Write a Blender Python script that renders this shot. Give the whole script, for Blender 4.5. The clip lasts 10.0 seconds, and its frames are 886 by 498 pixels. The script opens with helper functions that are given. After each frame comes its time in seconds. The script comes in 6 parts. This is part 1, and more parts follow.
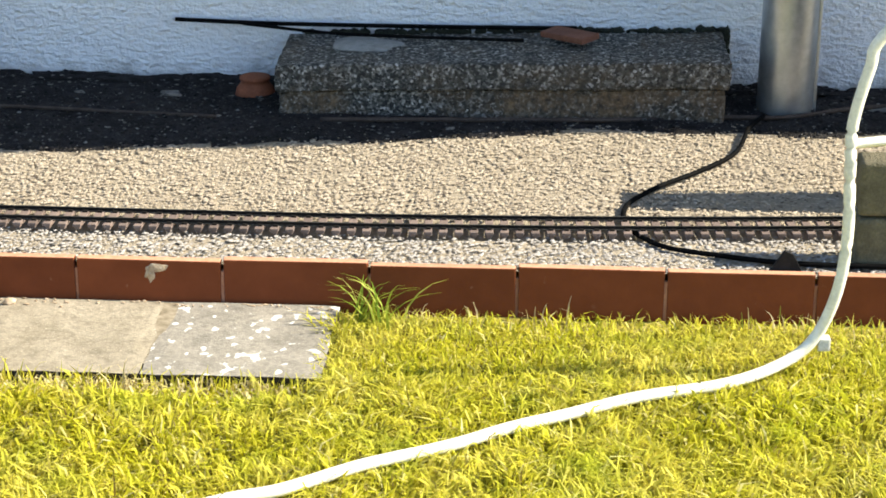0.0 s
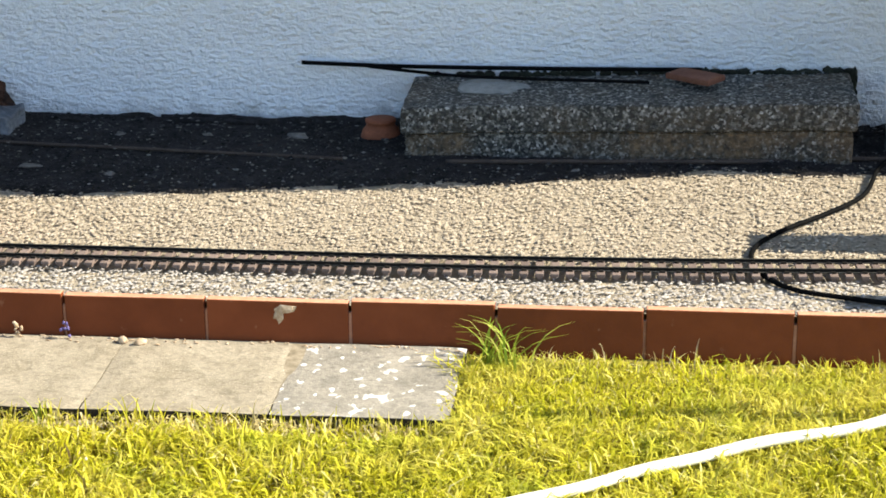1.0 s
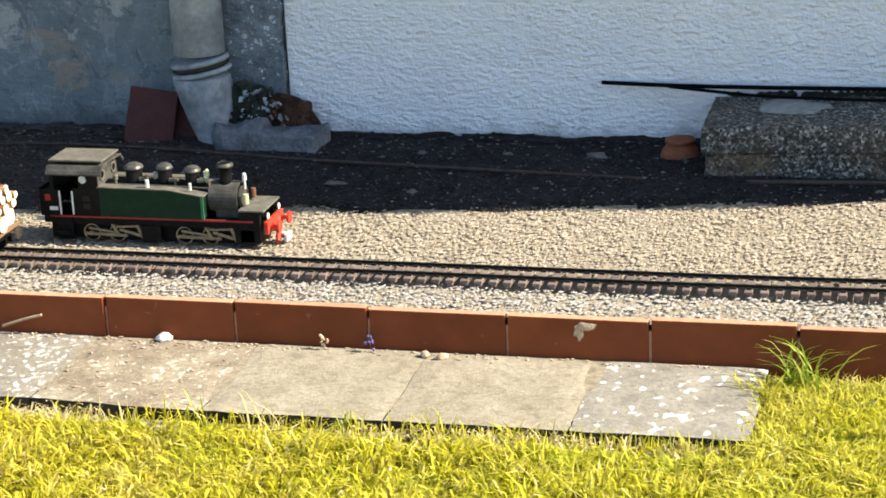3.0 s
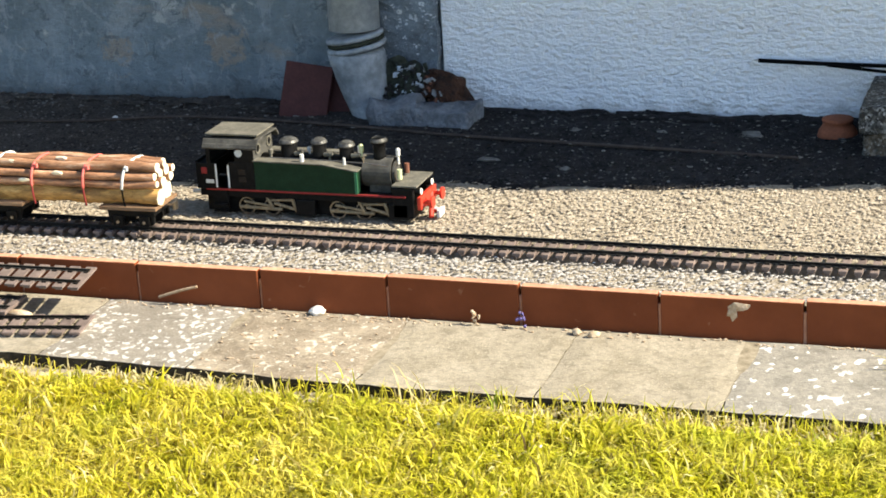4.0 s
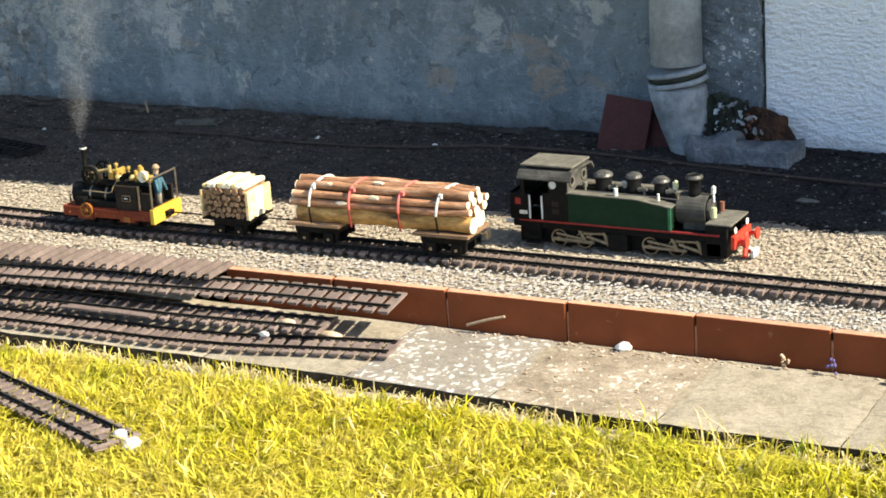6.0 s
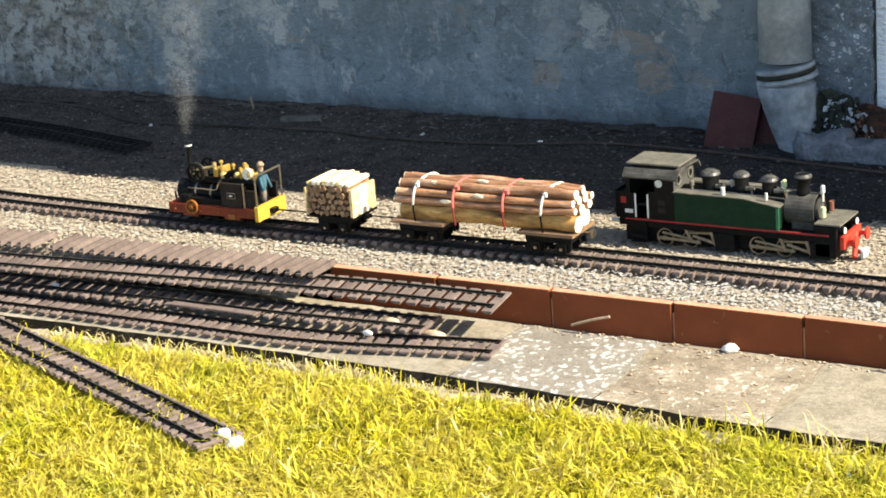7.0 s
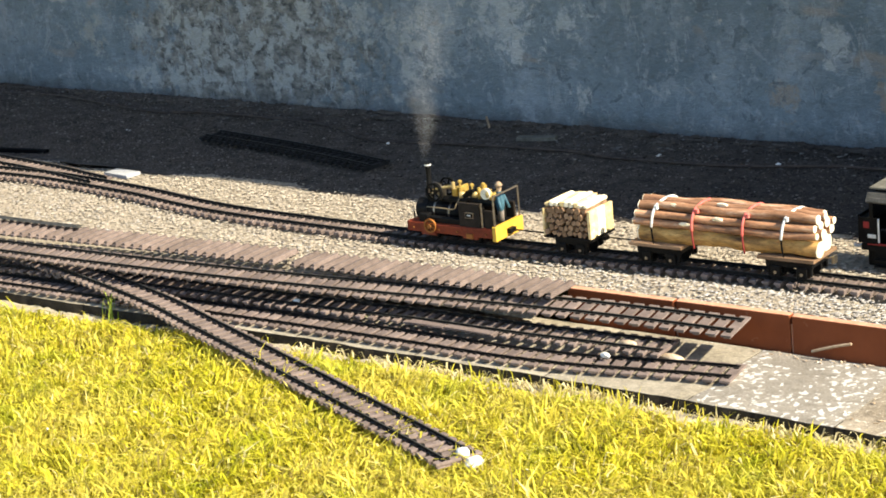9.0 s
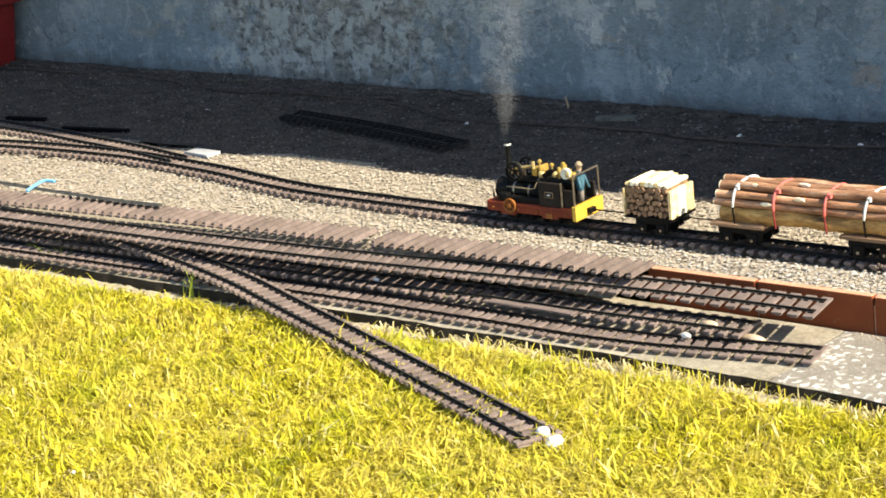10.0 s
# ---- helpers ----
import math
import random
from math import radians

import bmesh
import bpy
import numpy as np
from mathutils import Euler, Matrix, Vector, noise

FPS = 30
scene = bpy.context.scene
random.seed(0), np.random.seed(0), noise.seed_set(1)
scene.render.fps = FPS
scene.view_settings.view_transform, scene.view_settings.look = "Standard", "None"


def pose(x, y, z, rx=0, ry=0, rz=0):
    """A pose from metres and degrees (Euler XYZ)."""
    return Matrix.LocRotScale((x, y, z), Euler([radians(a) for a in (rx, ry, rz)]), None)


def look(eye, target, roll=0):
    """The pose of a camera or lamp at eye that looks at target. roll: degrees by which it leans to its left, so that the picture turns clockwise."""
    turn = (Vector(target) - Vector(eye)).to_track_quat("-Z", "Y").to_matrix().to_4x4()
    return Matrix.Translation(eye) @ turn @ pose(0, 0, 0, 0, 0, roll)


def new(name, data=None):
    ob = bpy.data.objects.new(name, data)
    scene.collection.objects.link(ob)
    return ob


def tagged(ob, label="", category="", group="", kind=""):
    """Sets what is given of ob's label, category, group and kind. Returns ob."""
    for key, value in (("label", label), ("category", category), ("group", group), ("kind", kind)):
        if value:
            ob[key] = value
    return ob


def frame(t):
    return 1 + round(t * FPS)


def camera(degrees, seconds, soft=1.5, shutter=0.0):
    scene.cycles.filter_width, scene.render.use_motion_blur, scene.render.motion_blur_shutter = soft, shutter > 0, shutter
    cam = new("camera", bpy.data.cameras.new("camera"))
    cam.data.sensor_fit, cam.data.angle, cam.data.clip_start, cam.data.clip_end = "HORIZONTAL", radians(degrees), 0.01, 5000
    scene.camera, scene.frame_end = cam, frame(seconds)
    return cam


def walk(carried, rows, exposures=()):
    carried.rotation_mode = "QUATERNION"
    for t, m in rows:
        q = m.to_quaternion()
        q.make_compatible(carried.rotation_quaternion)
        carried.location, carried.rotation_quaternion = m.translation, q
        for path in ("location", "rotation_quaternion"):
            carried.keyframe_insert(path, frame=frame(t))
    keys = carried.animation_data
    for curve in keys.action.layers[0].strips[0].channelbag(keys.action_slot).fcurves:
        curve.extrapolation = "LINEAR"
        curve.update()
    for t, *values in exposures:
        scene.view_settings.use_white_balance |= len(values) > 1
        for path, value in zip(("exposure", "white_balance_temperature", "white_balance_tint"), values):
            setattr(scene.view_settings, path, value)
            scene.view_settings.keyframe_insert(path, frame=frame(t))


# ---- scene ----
# The camera pans from one spot beside the lawn.
cam = camera(24.88, 10.0, soft=1.75)
ROWS = [
    (0, 0.7162, -2.8952, 1.1859, 2.797, -20.579, 0.412),
    (0.5, 0.7045, -2.8993, 1.1887, 4.009, -20.600, 0.288),
    (1, 0.6984, -2.8993, 1.1887, 6.301, -19.403, -0.687),
    (1.5, 0.6939, -2.9063, 1.1868, 8.016, -18.962, -1.014),
    (2, 0.6884, -2.9085, 1.1833, 10.160, -18.968, -1.388),
    (2.5, 0.6859, -2.9135, 1.1804, 12.051, -18.690, -1.540),
    (3, 0.6797, -2.9192, 1.1857, 14.923, -18.484, -2.761),
    (4.5, 0.6712, -2.9193, 1.1836, 21.389, -18.942, -3.203),
    (5, 0.6762, -2.9136, 1.1797, 23.863, -18.467, -3.194),
    (5.5, 0.6850, -2.9056, 1.1789, 26.924, -17.776, -3.558),
    (7, 0.6737, -2.8683, 1.1852, 32.164, -17.416, -4.646),
    (7.5, 0.6676, -2.8711, 1.1896, 34.417, -17.385, -5.125),
    (8, 0.6652, -2.8802, 1.1937, 35.559, -17.123, -5.532),
    (8.5, 0.6594, -2.8864, 1.2003, 36.710, -16.895, -5.818),
    (9, 0.6509, -2.8923, 1.2019, 38.639, -16.428, -5.630),
    (9.5, 0.6487, -2.8975, 1.2001, 40.013, -16.689, -5.865),
    (10, 0.6424, -2.9004, 1.1989, 40.879, -16.732, -6.057),
]


def aim(x, y, z, yaw, pitch, roll):
    a, p = radians(yaw), radians(pitch)
    way = Vector((-math.sin(a) * math.cos(p), math.cos(a) * math.cos(p), math.sin(p)))
    eye = Vector((x, y, z))
    return look(eye, eye + way, roll)


walk(cam, [(r[0], aim(*r[1:])) for r in ROWS])

# ---- sky, sun, exposure ----
SUN_SLOPE = (1.30, 0.075)  # metres that a shadow runs towards -x and -y for each metre of height
sun_way = Vector((SUN_SLOPE[0], SUN_SLOPE[1], 1.0)).normalized()
world = bpy.data.worlds.new("sky")
scene.world = world
world.use_nodes = True
sky = world.node_tree.nodes.new("ShaderNodeTexSky")
sky.sky_type, sky.sun_disc = "NISHITA", False
sky.sun_elevation = math.asin(sun_way.z)
sky.sun_rotation = math.atan2(sun_way.x, sun_way.y)
sky.ozone_density, sky.dust_density = 1.8, 0.7
back = world.node_tree.nodes["Background"]
world.node_tree.links.new(sky.outputs[0], back.inputs[0])
back.inputs[1].default_value = 0.107
sun = new("sun", bpy.data.lights.new("sun", "SUN"))
sun.data.energy, sun.data.angle, sun.data.color = 4.8, radians(0.4), (1.0, 0.918, 0.755)
sun.matrix_world = look(sun_way * 30, (0, 0, 0))
scene.view_settings.exposure = 1.5

# ---- materials ----


class Nodes:
    """A short hand for building node materials."""

    def __init__(self, name):
        self.mat = bpy.data.materials.new(name)
        self.mat.use_nodes = True
        self.tree = self.mat.node_tree
        self.bsdf = self.tree.nodes["Principled BSDF"]
        self.coord = self.tree.nodes.new("ShaderNodeTexCoord").outputs["Object"]

    def link(self, a, b):
        self.tree.links.new(a, b)

    def noise(self, scale, detail=4.0, rough=0.6, stretch=None, dist=0.0):
        n = self.tree.nodes.new("ShaderNodeTexNoise")
        n.inputs["Scale"].default_value, n.inputs["Detail"].default_value = scale, detail
        n.inputs["Roughness"].default_value, n.inputs["Distortion"].default_value = rough, dist
        self.link(self.spread(stretch), n.inputs["Vector"])
        return n.outputs["Fac"]

    def spread(self, stretch):
        if stretch is None:
            return self.coord
        m = self.tree.nodes.new("ShaderNodeMapping")
        m.inputs["Scale"].default_value = stretch
        self.link(self.coord, m.inputs["Vector"])
        return m.outputs[0]

    def cells(self, scale, out="Distance", feature="F1", stretch=None):
        n = self.tree.nodes.new("ShaderNodeTexVoronoi")
        n.feature = feature
        n.inputs["Scale"].default_value = scale
        self.link(self.spread(stretch), n.inputs["Vector"])
        return n.outputs[out]

    def ramp(self, value, stops):
        r = self.tree.nodes.new("ShaderNodeValToRGB")
        while len(r.color_ramp.elements) < len(stops):
            r.color_ramp.elements.new(0.5)
        for e, (at, c) in zip(r.color_ramp.elements, stops):
            e.position = at
            e.color = (c, c, c, 1) if isinstance(c, (int, float)) else (*c, 1)
        self.link(value, r.inputs[0])
        return r.outputs[0]

    def mix(self, fac, a, b, blend="MIX"):
        m = self.tree.nodes.new("ShaderNodeMix")
        m.data_type, m.blend_type = "RGBA", blend
        for sock, v in ((m.inputs[0], fac), (m.inputs[6], a), (m.inputs[7], b)):
            if isinstance(v, (int, float)):
                sock.default_value = v if sock == m.inputs[0] else (v, v, v, 1)
            elif isinstance(v, tuple):
                sock.default_value = (*v, 1)
            else:
                self.link(v, sock)
        return m.outputs[2]

    def math(self, op, a, b):
        m = self.tree.nodes.new("ShaderNodeMath")
        m.operation = op
        for sock, v in zip(m.inputs, (a, b)):
            if isinstance(v, (int, float)):
                sock.default_value = v
            else:
                self.link(v, sock)
        return m.outputs[0]

    def axis(self, which):
        s = self.tree.nodes.new("ShaderNodeSeparateXYZ")
        self.link(self.coord, s.inputs[0])
        return s.outputs[which]

    def near(self, at, size):
        """0.45 at a place, fading to 0 at that distance from it."""
        d = self.tree.nodes.new("ShaderNodeVectorMath")
        d.operation = "DISTANCE"
        self.link(self.coord, d.inputs[0])
        d.inputs[1].default_value = at
        return self.ramp(self.math("DIVIDE", d.outputs["Value"], size), [(0.1, 0.45), (1.0, 0.0)])

    def vary(self):
        """Shifts the pattern by a random way on each object."""
        v = self.tree.nodes.new("ShaderNodeVectorMath")
        v.operation = "ADD"
        s = self.tree.nodes.new("ShaderNodeVectorMath")
        s.operation = "SCALE"
        s.inputs[0].default_value = (7.0, 11.0, 5.0)
        self.link(self.each(), s.inputs["Scale"])
        self.link(self.coord, v.inputs[0])
        self.link(s.outputs[0], v.inputs[1])
        self.coord = v.outputs[0]

    def each(self):
        return self.tree.nodes.new("ShaderNodeObjectInfo").outputs["Random"]

    def island(self):
        return self.tree.nodes.new("ShaderNodeNewGeometry").outputs["Random Per Island"]

    def done(self, colour, rough=0.8, metal=0.0, bump=None, strength=0.4, depth=0.002, spec=0.4):
        b = self.bsdf
        if isinstance(colour, tuple):
            b.inputs["Base Color"].default_value = (*colour, 1)
        else:
            self.link(colour, b.inputs["Base Color"])
        if isinstance(rough, (int, float)):
            b.inputs["Roughness"].default_value = rough
        else:
            self.link(rough, b.inputs["Roughness"])
        b.inputs["Metallic"].default_value = metal
        b.inputs["Specular IOR Level"].default_value = spec
        if bump is not None:
            n = self.tree.nodes.new("ShaderNodeBump")
            n.inputs["Strength"].default_value, n.inputs["Distance"].default_value = strength, depth
            self.link(bump, n.inputs["Height"])
            self.link(n.outputs[0], b.inputs["Normal"])
        return self.mat


def worn(name, dark, light, scale=60, rough=0.7, metal=0.0, strength=0.3, depth=0.0008, each=0.0, fine=5.0, spec=0.22):
    """A paint, plastic, wood or metal with stains at two scales and a fine relief."""
    n = Nodes(name)
    if each:
        n.vary()
    c = n.ramp(n.noise(scale, 5), [(0.3, dark), (0.7, light)])
    c = n.mix(n.ramp(n.noise(scale * fine, 3), [(0.35, 0.0), (0.75, 0.5)]), c, tuple(v * 0.6 for v in dark))
    if each:
        c = n.mix(1.0, c, n.ramp(n.each(), [(0, 1 - each), (1, 1 + each)]), "MULTIPLY")
    return n.done(c, rough, metal, n.noise(scale * fine, 4), strength, depth, spec)


def terracotta():
    n = Nodes("terracotta tile")
    n.vary()
    c = n.ramp(n.noise(14, 5), [(0.25, (0.135, 0.036, 0.012)), (0.75, (0.195, 0.054, 0.019))])
    c = n.mix(n.ramp(n.noise(160, 3), [(0.5, 0.0), (0.8, 0.35)]), c, (0.15, 0.045, 0.02))
    c = n.mix(n.ramp(n.noise(30, 6, dist=1.0), [(0.66, 0.0), (0.72, 0.4)]), c, (0.32, 0.17, 0.10))
    c = n.mix(1.0, c, n.ramp(n.each(), [(0, 0.85), (1, 1.12)]), "MULTIPLY")
    return n.done(c, 0.8, 0, n.noise(220, 4), 0.3, 0.001, 0.15)


def slab_concrete(name, low, high, lichen, amount, grain=88):
    n = Nodes(name)
    c = n.ramp(n.noise(9, 6, 0.65), [(0.3, low), (0.7, high)])
    c = n.mix(n.ramp(n.noise(90, 4), [(0.45, 0.0), (0.75, 0.55)]), c, tuple(v * 0.55 for v in low))
    c = n.mix(n.ramp(n.noise(26, 7, 0.75, dist=0.5), [(0.52, 0.0), (0.7, 0.5)]), c, tuple(v * 0.62 for v in low))
    c = n.mix(n.ramp(n.noise(260, 3), [(0.56, 0.0), (0.72, 0.7)]), c, tuple(min(1, v * 1.5) for v in high))
    c = n.mix(n.ramp(n.noise(34, 6, 0.7, stretch=(1, 1.5, 1)), [(0.5, 0.0), (0.68, 0.5)]), c, tuple(v * 0.5 for v in low))
    blot = n.math("ADD", n.math("MULTIPLY", n.noise(grain, 3, 0.5, stretch=(0.9, 0.75, 1), dist=0.3), 0.72), n.math("MULTIPLY", n.noise(9, 2), 0.28))
    tone = n.ramp(n.noise(200, 2), [(0.3, tuple(v * 0.8 for v in lichen)), (0.6, lichen)])
    c = n.mix(n.ramp(blot, [(amount, 0.0), (amount + 0.035, 0.95)]), c, tone)
    c = n.mix(1.0, c, n.ramp(n.each(), [(0, 0.88), (1, 1.1)]), "MULTIPLY")
    return n.done(c, 0.92, 0, n.noise(120, 6, 0.7), 0.6, 0.003)


def gravel_stone(name, stops):
    n = Nodes(name)
    c = n.ramp(n.island(), stops)
    c = n.mix(n.ramp(n.noise(400, 3), [(0.4, 0.0), (0.8, 0.5)]), c, (0.2, 0.17, 0.14))
    return n.done(c, 0.95, 0, n.noise(700, 2), 0.2, 0.0005, 0.03)


def drier(n):
    """Where the damp black soil gives way to drier brown grit further along the wall."""
    return n.ramp(n.math("ADD", n.math("MULTIPLY", n.math("ADD", n.axis(0), 2.6), 0.4), n.math("MULTIPLY", n.noise(3, 3), 0.2)), [(0.35, 1.0), (0.95, 0.0)])


def garden_soil():
    n = Nodes("dark garden soil")
    wet = n.ramp(n.noise(25, 6, 0.7), [(0.3, (0.012, 0.011, 0.011)), (0.7, (0.050, 0.046, 0.044))])
    dry = n.ramp(n.noise(18, 6, 0.7), [(0.3, (0.056, 0.046, 0.037)), (0.7, (0.150, 0.124, 0.100))])
    c = n.mix(drier(n), wet, dry)
    c = n.mix(n.ramp(n.noise(110, 4, 0.7), [(0.45, 0.0), (0.70, 0.6)]), c, (0.012, 0.011, 0.010))
    return n.done(c, 0.95, 0, n.mix(0.5, n.noise(60, 6, 0.75), n.noise(220, 3)), 1.0, 0.010, 0.08)


def soil_grit():
    n = Nodes("dark grit")
    wet = n.ramp(n.island(), [(0.0, (0.010, 0.010, 0.010)), (0.55, (0.036, 0.034, 0.033)), (0.86, (0.075, 0.071, 0.066)), (0.97, (0.13, 0.124, 0.115)), (1.0, (0.26, 0.25, 0.235))])
    dry = n.ramp(n.island(), [(0.0, (0.032, 0.026, 0.021)), (0.5, (0.108, 0.088, 0.070)), (0.92, (0.175, 0.146, 0.118)), (1.0, (0.28, 0.245, 0.205))])
    return n.done(n.mix(drier(n), wet, dry), 0.92, 0, n.noise(500, 2), 0.3, 0.0008, 0.08)


def white_render():
    n = Nodes("white pebbled render")
    c = n.ramp(n.noise(6, 5), [(0.3, (0.74, 0.76, 0.78)), (0.7, (0.83, 0.85, 0.86))])
    c = n.mix(n.ramp(n.noise(55, 5, stretch=(1, 1, 1.8)), [(0.58, 0.0), (0.8, 0.16)]), c, (0.45, 0.46, 0.47))
    low = n.ramp(n.math("ADD", n.axis(2), n.math("MULTIPLY", n.noise(25, 4), 0.1)), [(0.1, 0.75), (0.15, 0.0)])
    c = n.mix(low, c, (0.24, 0.23, 0.21))
    rough = n.mix(0.35, n.noise(52, 3, 0.5, stretch=(1, 1, 2.2)), n.noise(150, 3))
    return n.done(c, 0.9, 0, rough, 1.0, 0.019)


def old_grey_wall():
    n = Nodes("peeling grey-blue painted wall")
    c = n.ramp(n.noise(2.6, 5, 0.6), [(0.3, (0.115, 0.145, 0.158)), (0.55, (0.185, 0.222, 0.236)), (0.78, (0.27, 0.305, 0.312))])
    c = n.mix(n.ramp(n.noise(9, 5, 0.6, stretch=(1, 1, 0.5)), [(0.48, 0.0), (0.70, 0.55)]), c, (0.34, 0.375, 0.39))
    c = n.mix(n.ramp(n.noise(24, 6, 0.72), [(0.5, 0.0), (0.66, 0.6)]), c, (0.14, 0.16, 0.17))
    c = n.mix(n.ramp(n.noise(38, 5, 0.72, dist=0.6), [(0.58, 0.0), (0.68, 0.5)]), c, (0.38, 0.40, 0.40))
    c = n.mix(n.ramp(n.noise(60, 5, 0.7), [(0.5, 0.0), (0.75, 0.5)]), c, (0.10, 0.12, 0.135))
    peel = n.noise(5.0, 8, 0.70, dist=0.4)
    c = n.mix(n.ramp(peel, [(0.60, 0.0), (0.625, 0.8)]), c, n.ramp(n.noise(30, 4), [(0.3, (0.30, 0.30, 0.28)), (0.7, (0.50, 0.49, 0.45))]))
    rust = n.noise(5.0, 6, 0.6, stretch=(1, 1, 2.0), dist=0.4)
    c = n.mix(n.ramp(rust, [(0.60, 0.0), (0.70, 0.6)]), c, (0.30, 0.24, 0.18))
    # old flakes of paint, and a weathered stretch of bare, mossy render
    ragged = n.noise(21, 9, 0.74, dist=0.3)
    pale, beige, rusty = (0.46, 0.46, 0.43), (0.33, 0.32, 0.27), (0.31, 0.24, 0.17)
    for x, z, size, tone in ((-2.25, 0.31, 0.11, pale), (-2.22, 0.25, 0.05, pale), (-2.06, 0.32, 0.06, pale), (-1.36, 0.30, 0.034, pale), (-1.37, 0.25, 0.022, pale), (-1.15, 0.28, 0.025, pale), (-1.22, 0.185, 0.05, rusty), (-1.50, 0.17, 0.04, rusty), (-2.6, 0.26, 0.06, beige), (-3.75, 0.25, 0.06, beige)):
        c = n.mix(n.ramp(n.math("ADD", n.math("MULTIPLY", n.near((x, 1.066, z), size * 2.0), 0.6), ragged), [(0.68, 0.0), (0.74, 0.62)]), c, tone)
    flake = n.noise(30, 8, 0.68, stretch=(1, 1, 1.5), dist=0.15)
    bare = n.math("ADD", n.near((-3.12, 1.05, 0.20), 0.70), n.noise(16, 7, 0.75))
    c = n.mix(n.ramp(bare, [(0.68, 0.0), (0.78, 0.95)]), c, n.ramp(flake, [(0.36, (0.035, 0.035, 0.03)), (0.45, (0.13, 0.125, 0.11)), (0.52, (0.20, 0.19, 0.165)), (0.66, (0.32, 0.305, 0.265))]))
    wide = n.math("ADD", n.near((-3.05, 1.05, 0.26), 1.0), n.noise(9, 6, 0.7))
    scab = n.math("MULTIPLY", n.ramp(wide, [(0.70, 0.0), (0.80, 1.0)]), n.ramp(ragged, [(0.50, 0.0), (0.54, 0.8)]))
    c = n.mix(scab, c, (0.38, 0.385, 0.355))
    streak = n.noise(13, 8, 0.78, stretch=(1.2, 1, 0.7), dist=0.9)
    c = n.mix(n.ramp(streak, [(0.555, 0.0), (0.575, 0.55)]), c, (0.30, 0.32, 0.32))
    c = n.mix(n.ramp(n.noise(17, 8, 0.78, dist=0.7), [(0.585, 0.0), (0.60, 0.65)]), c, (0.085, 0.10, 0.11))
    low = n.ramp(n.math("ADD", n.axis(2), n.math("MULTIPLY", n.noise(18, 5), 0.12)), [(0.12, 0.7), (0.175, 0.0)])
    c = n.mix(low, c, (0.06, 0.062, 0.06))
    return n.done(c, 0.85, 0, n.mix(0.5, n.noise(20, 6, 0.7), n.mix(0.5, peel, flake)), 1.0, 0.03)


def rough_stone(name, rust):
    n = Nodes(name)
    pick = n.cells(200, "Color")
    c = n.ramp(pick, [(0.2, (0.018, 0.018, 0.017)), (0.45, (0.075, 0.075, 0.065)), (0.68, (0.19, 0.185, 0.165)), (0.9, (0.48, 0.46, 0.42))])
    c = n.mix(n.ramp(n.noise(80, 5, 0.7), [(0.46, 0.0), (0.58, 0.85)]), c, (0.022, 0.024, 0.021))
    c = n.mix(n.ramp(n.noise(6, 5), [(0.42, 0.0), (0.7, rust)]), c, n.ramp(n.noise(70, 4), [(0.35, (0.05, 0.035, 0.02)), (0.7, (0.24, 0.16, 0.085))]))
    return n.done(c, 0.93, 0, n.mix(0.5, n.cells(250), n.noise(110, 5)), 1.0, 0.006)


def lawn_soil():
    n = Nodes("lawn thatch")
    c = n.ramp(n.noise(18, 6, 0.7), [(0.3, (0.10, 0.085, 0.016)), (0.5, (0.30, 0.25, 0.035)), (0.72, (0.50, 0.42, 0.10))])
    c = n.mix(n.ramp(n.noise(120, 4), [(0.45, 0.0), (0.72, 0.55)]), c, (0.07, 0.06, 0.018))
    return n.done(c, 0.95, 0, n.noise(150, 5), 0.8, 0.01)


def grass_blade(name, stops, spread=0.55):
    n = Nodes(name)
    c = n.ramp(n.island(), stops)
    c = n.mix(n.ramp(n.noise(3.2, 5, 0.6), [(0.42, 0.0), (0.66, spread)]), c, (0.66, 0.55, 0.12))
    c = n.mix(n.ramp(n.noise(12.0, 4, 0.65), [(0.58, 0.0), (0.72, spread * 0.8)]), c, (0.72, 0.62, 0.24))
    c = n.mix(n.ramp(n.noise(7.0, 4, 0.6), [(0.52, 0.0), (0.70, spread * 0.8)]), c, (0.36, 0.42, 0.02))
    fresh = n.ramp(n.math("MULTIPLY", n.math("ADD", n.axis(0), 2.2), 0.25), [(0.35, 0.0), (0.65, spread * 0.3)])
    c = n.mix(fresh, c, n.mix(1.0, c, (0.72, 1.12, 0.8), "MULTIPLY"))
    c = n.mix(n.ramp(n.noise(21.0, 4, 0.6), [(0.62, 0.0), (0.74, spread * 1.2)]), c, (0.16, 0.11, 0.035))
    n.done(c, 0.6, 0, spec=0.15)
    t = n.tree.nodes.new("ShaderNodeBsdfTranslucent")
    n.link(c, t.inputs[0])
    m = n.tree.nodes.new("ShaderNodeMixShader")
    m.inputs[0].default_value = 0.42
    n.link(n.bsdf.outputs[0], m.inputs[1])
    n.link(t.outputs[0], m.inputs[2])
    n.link(m.outputs[0], n.tree.nodes["Material Output"].inputs[0])
    return n.mat


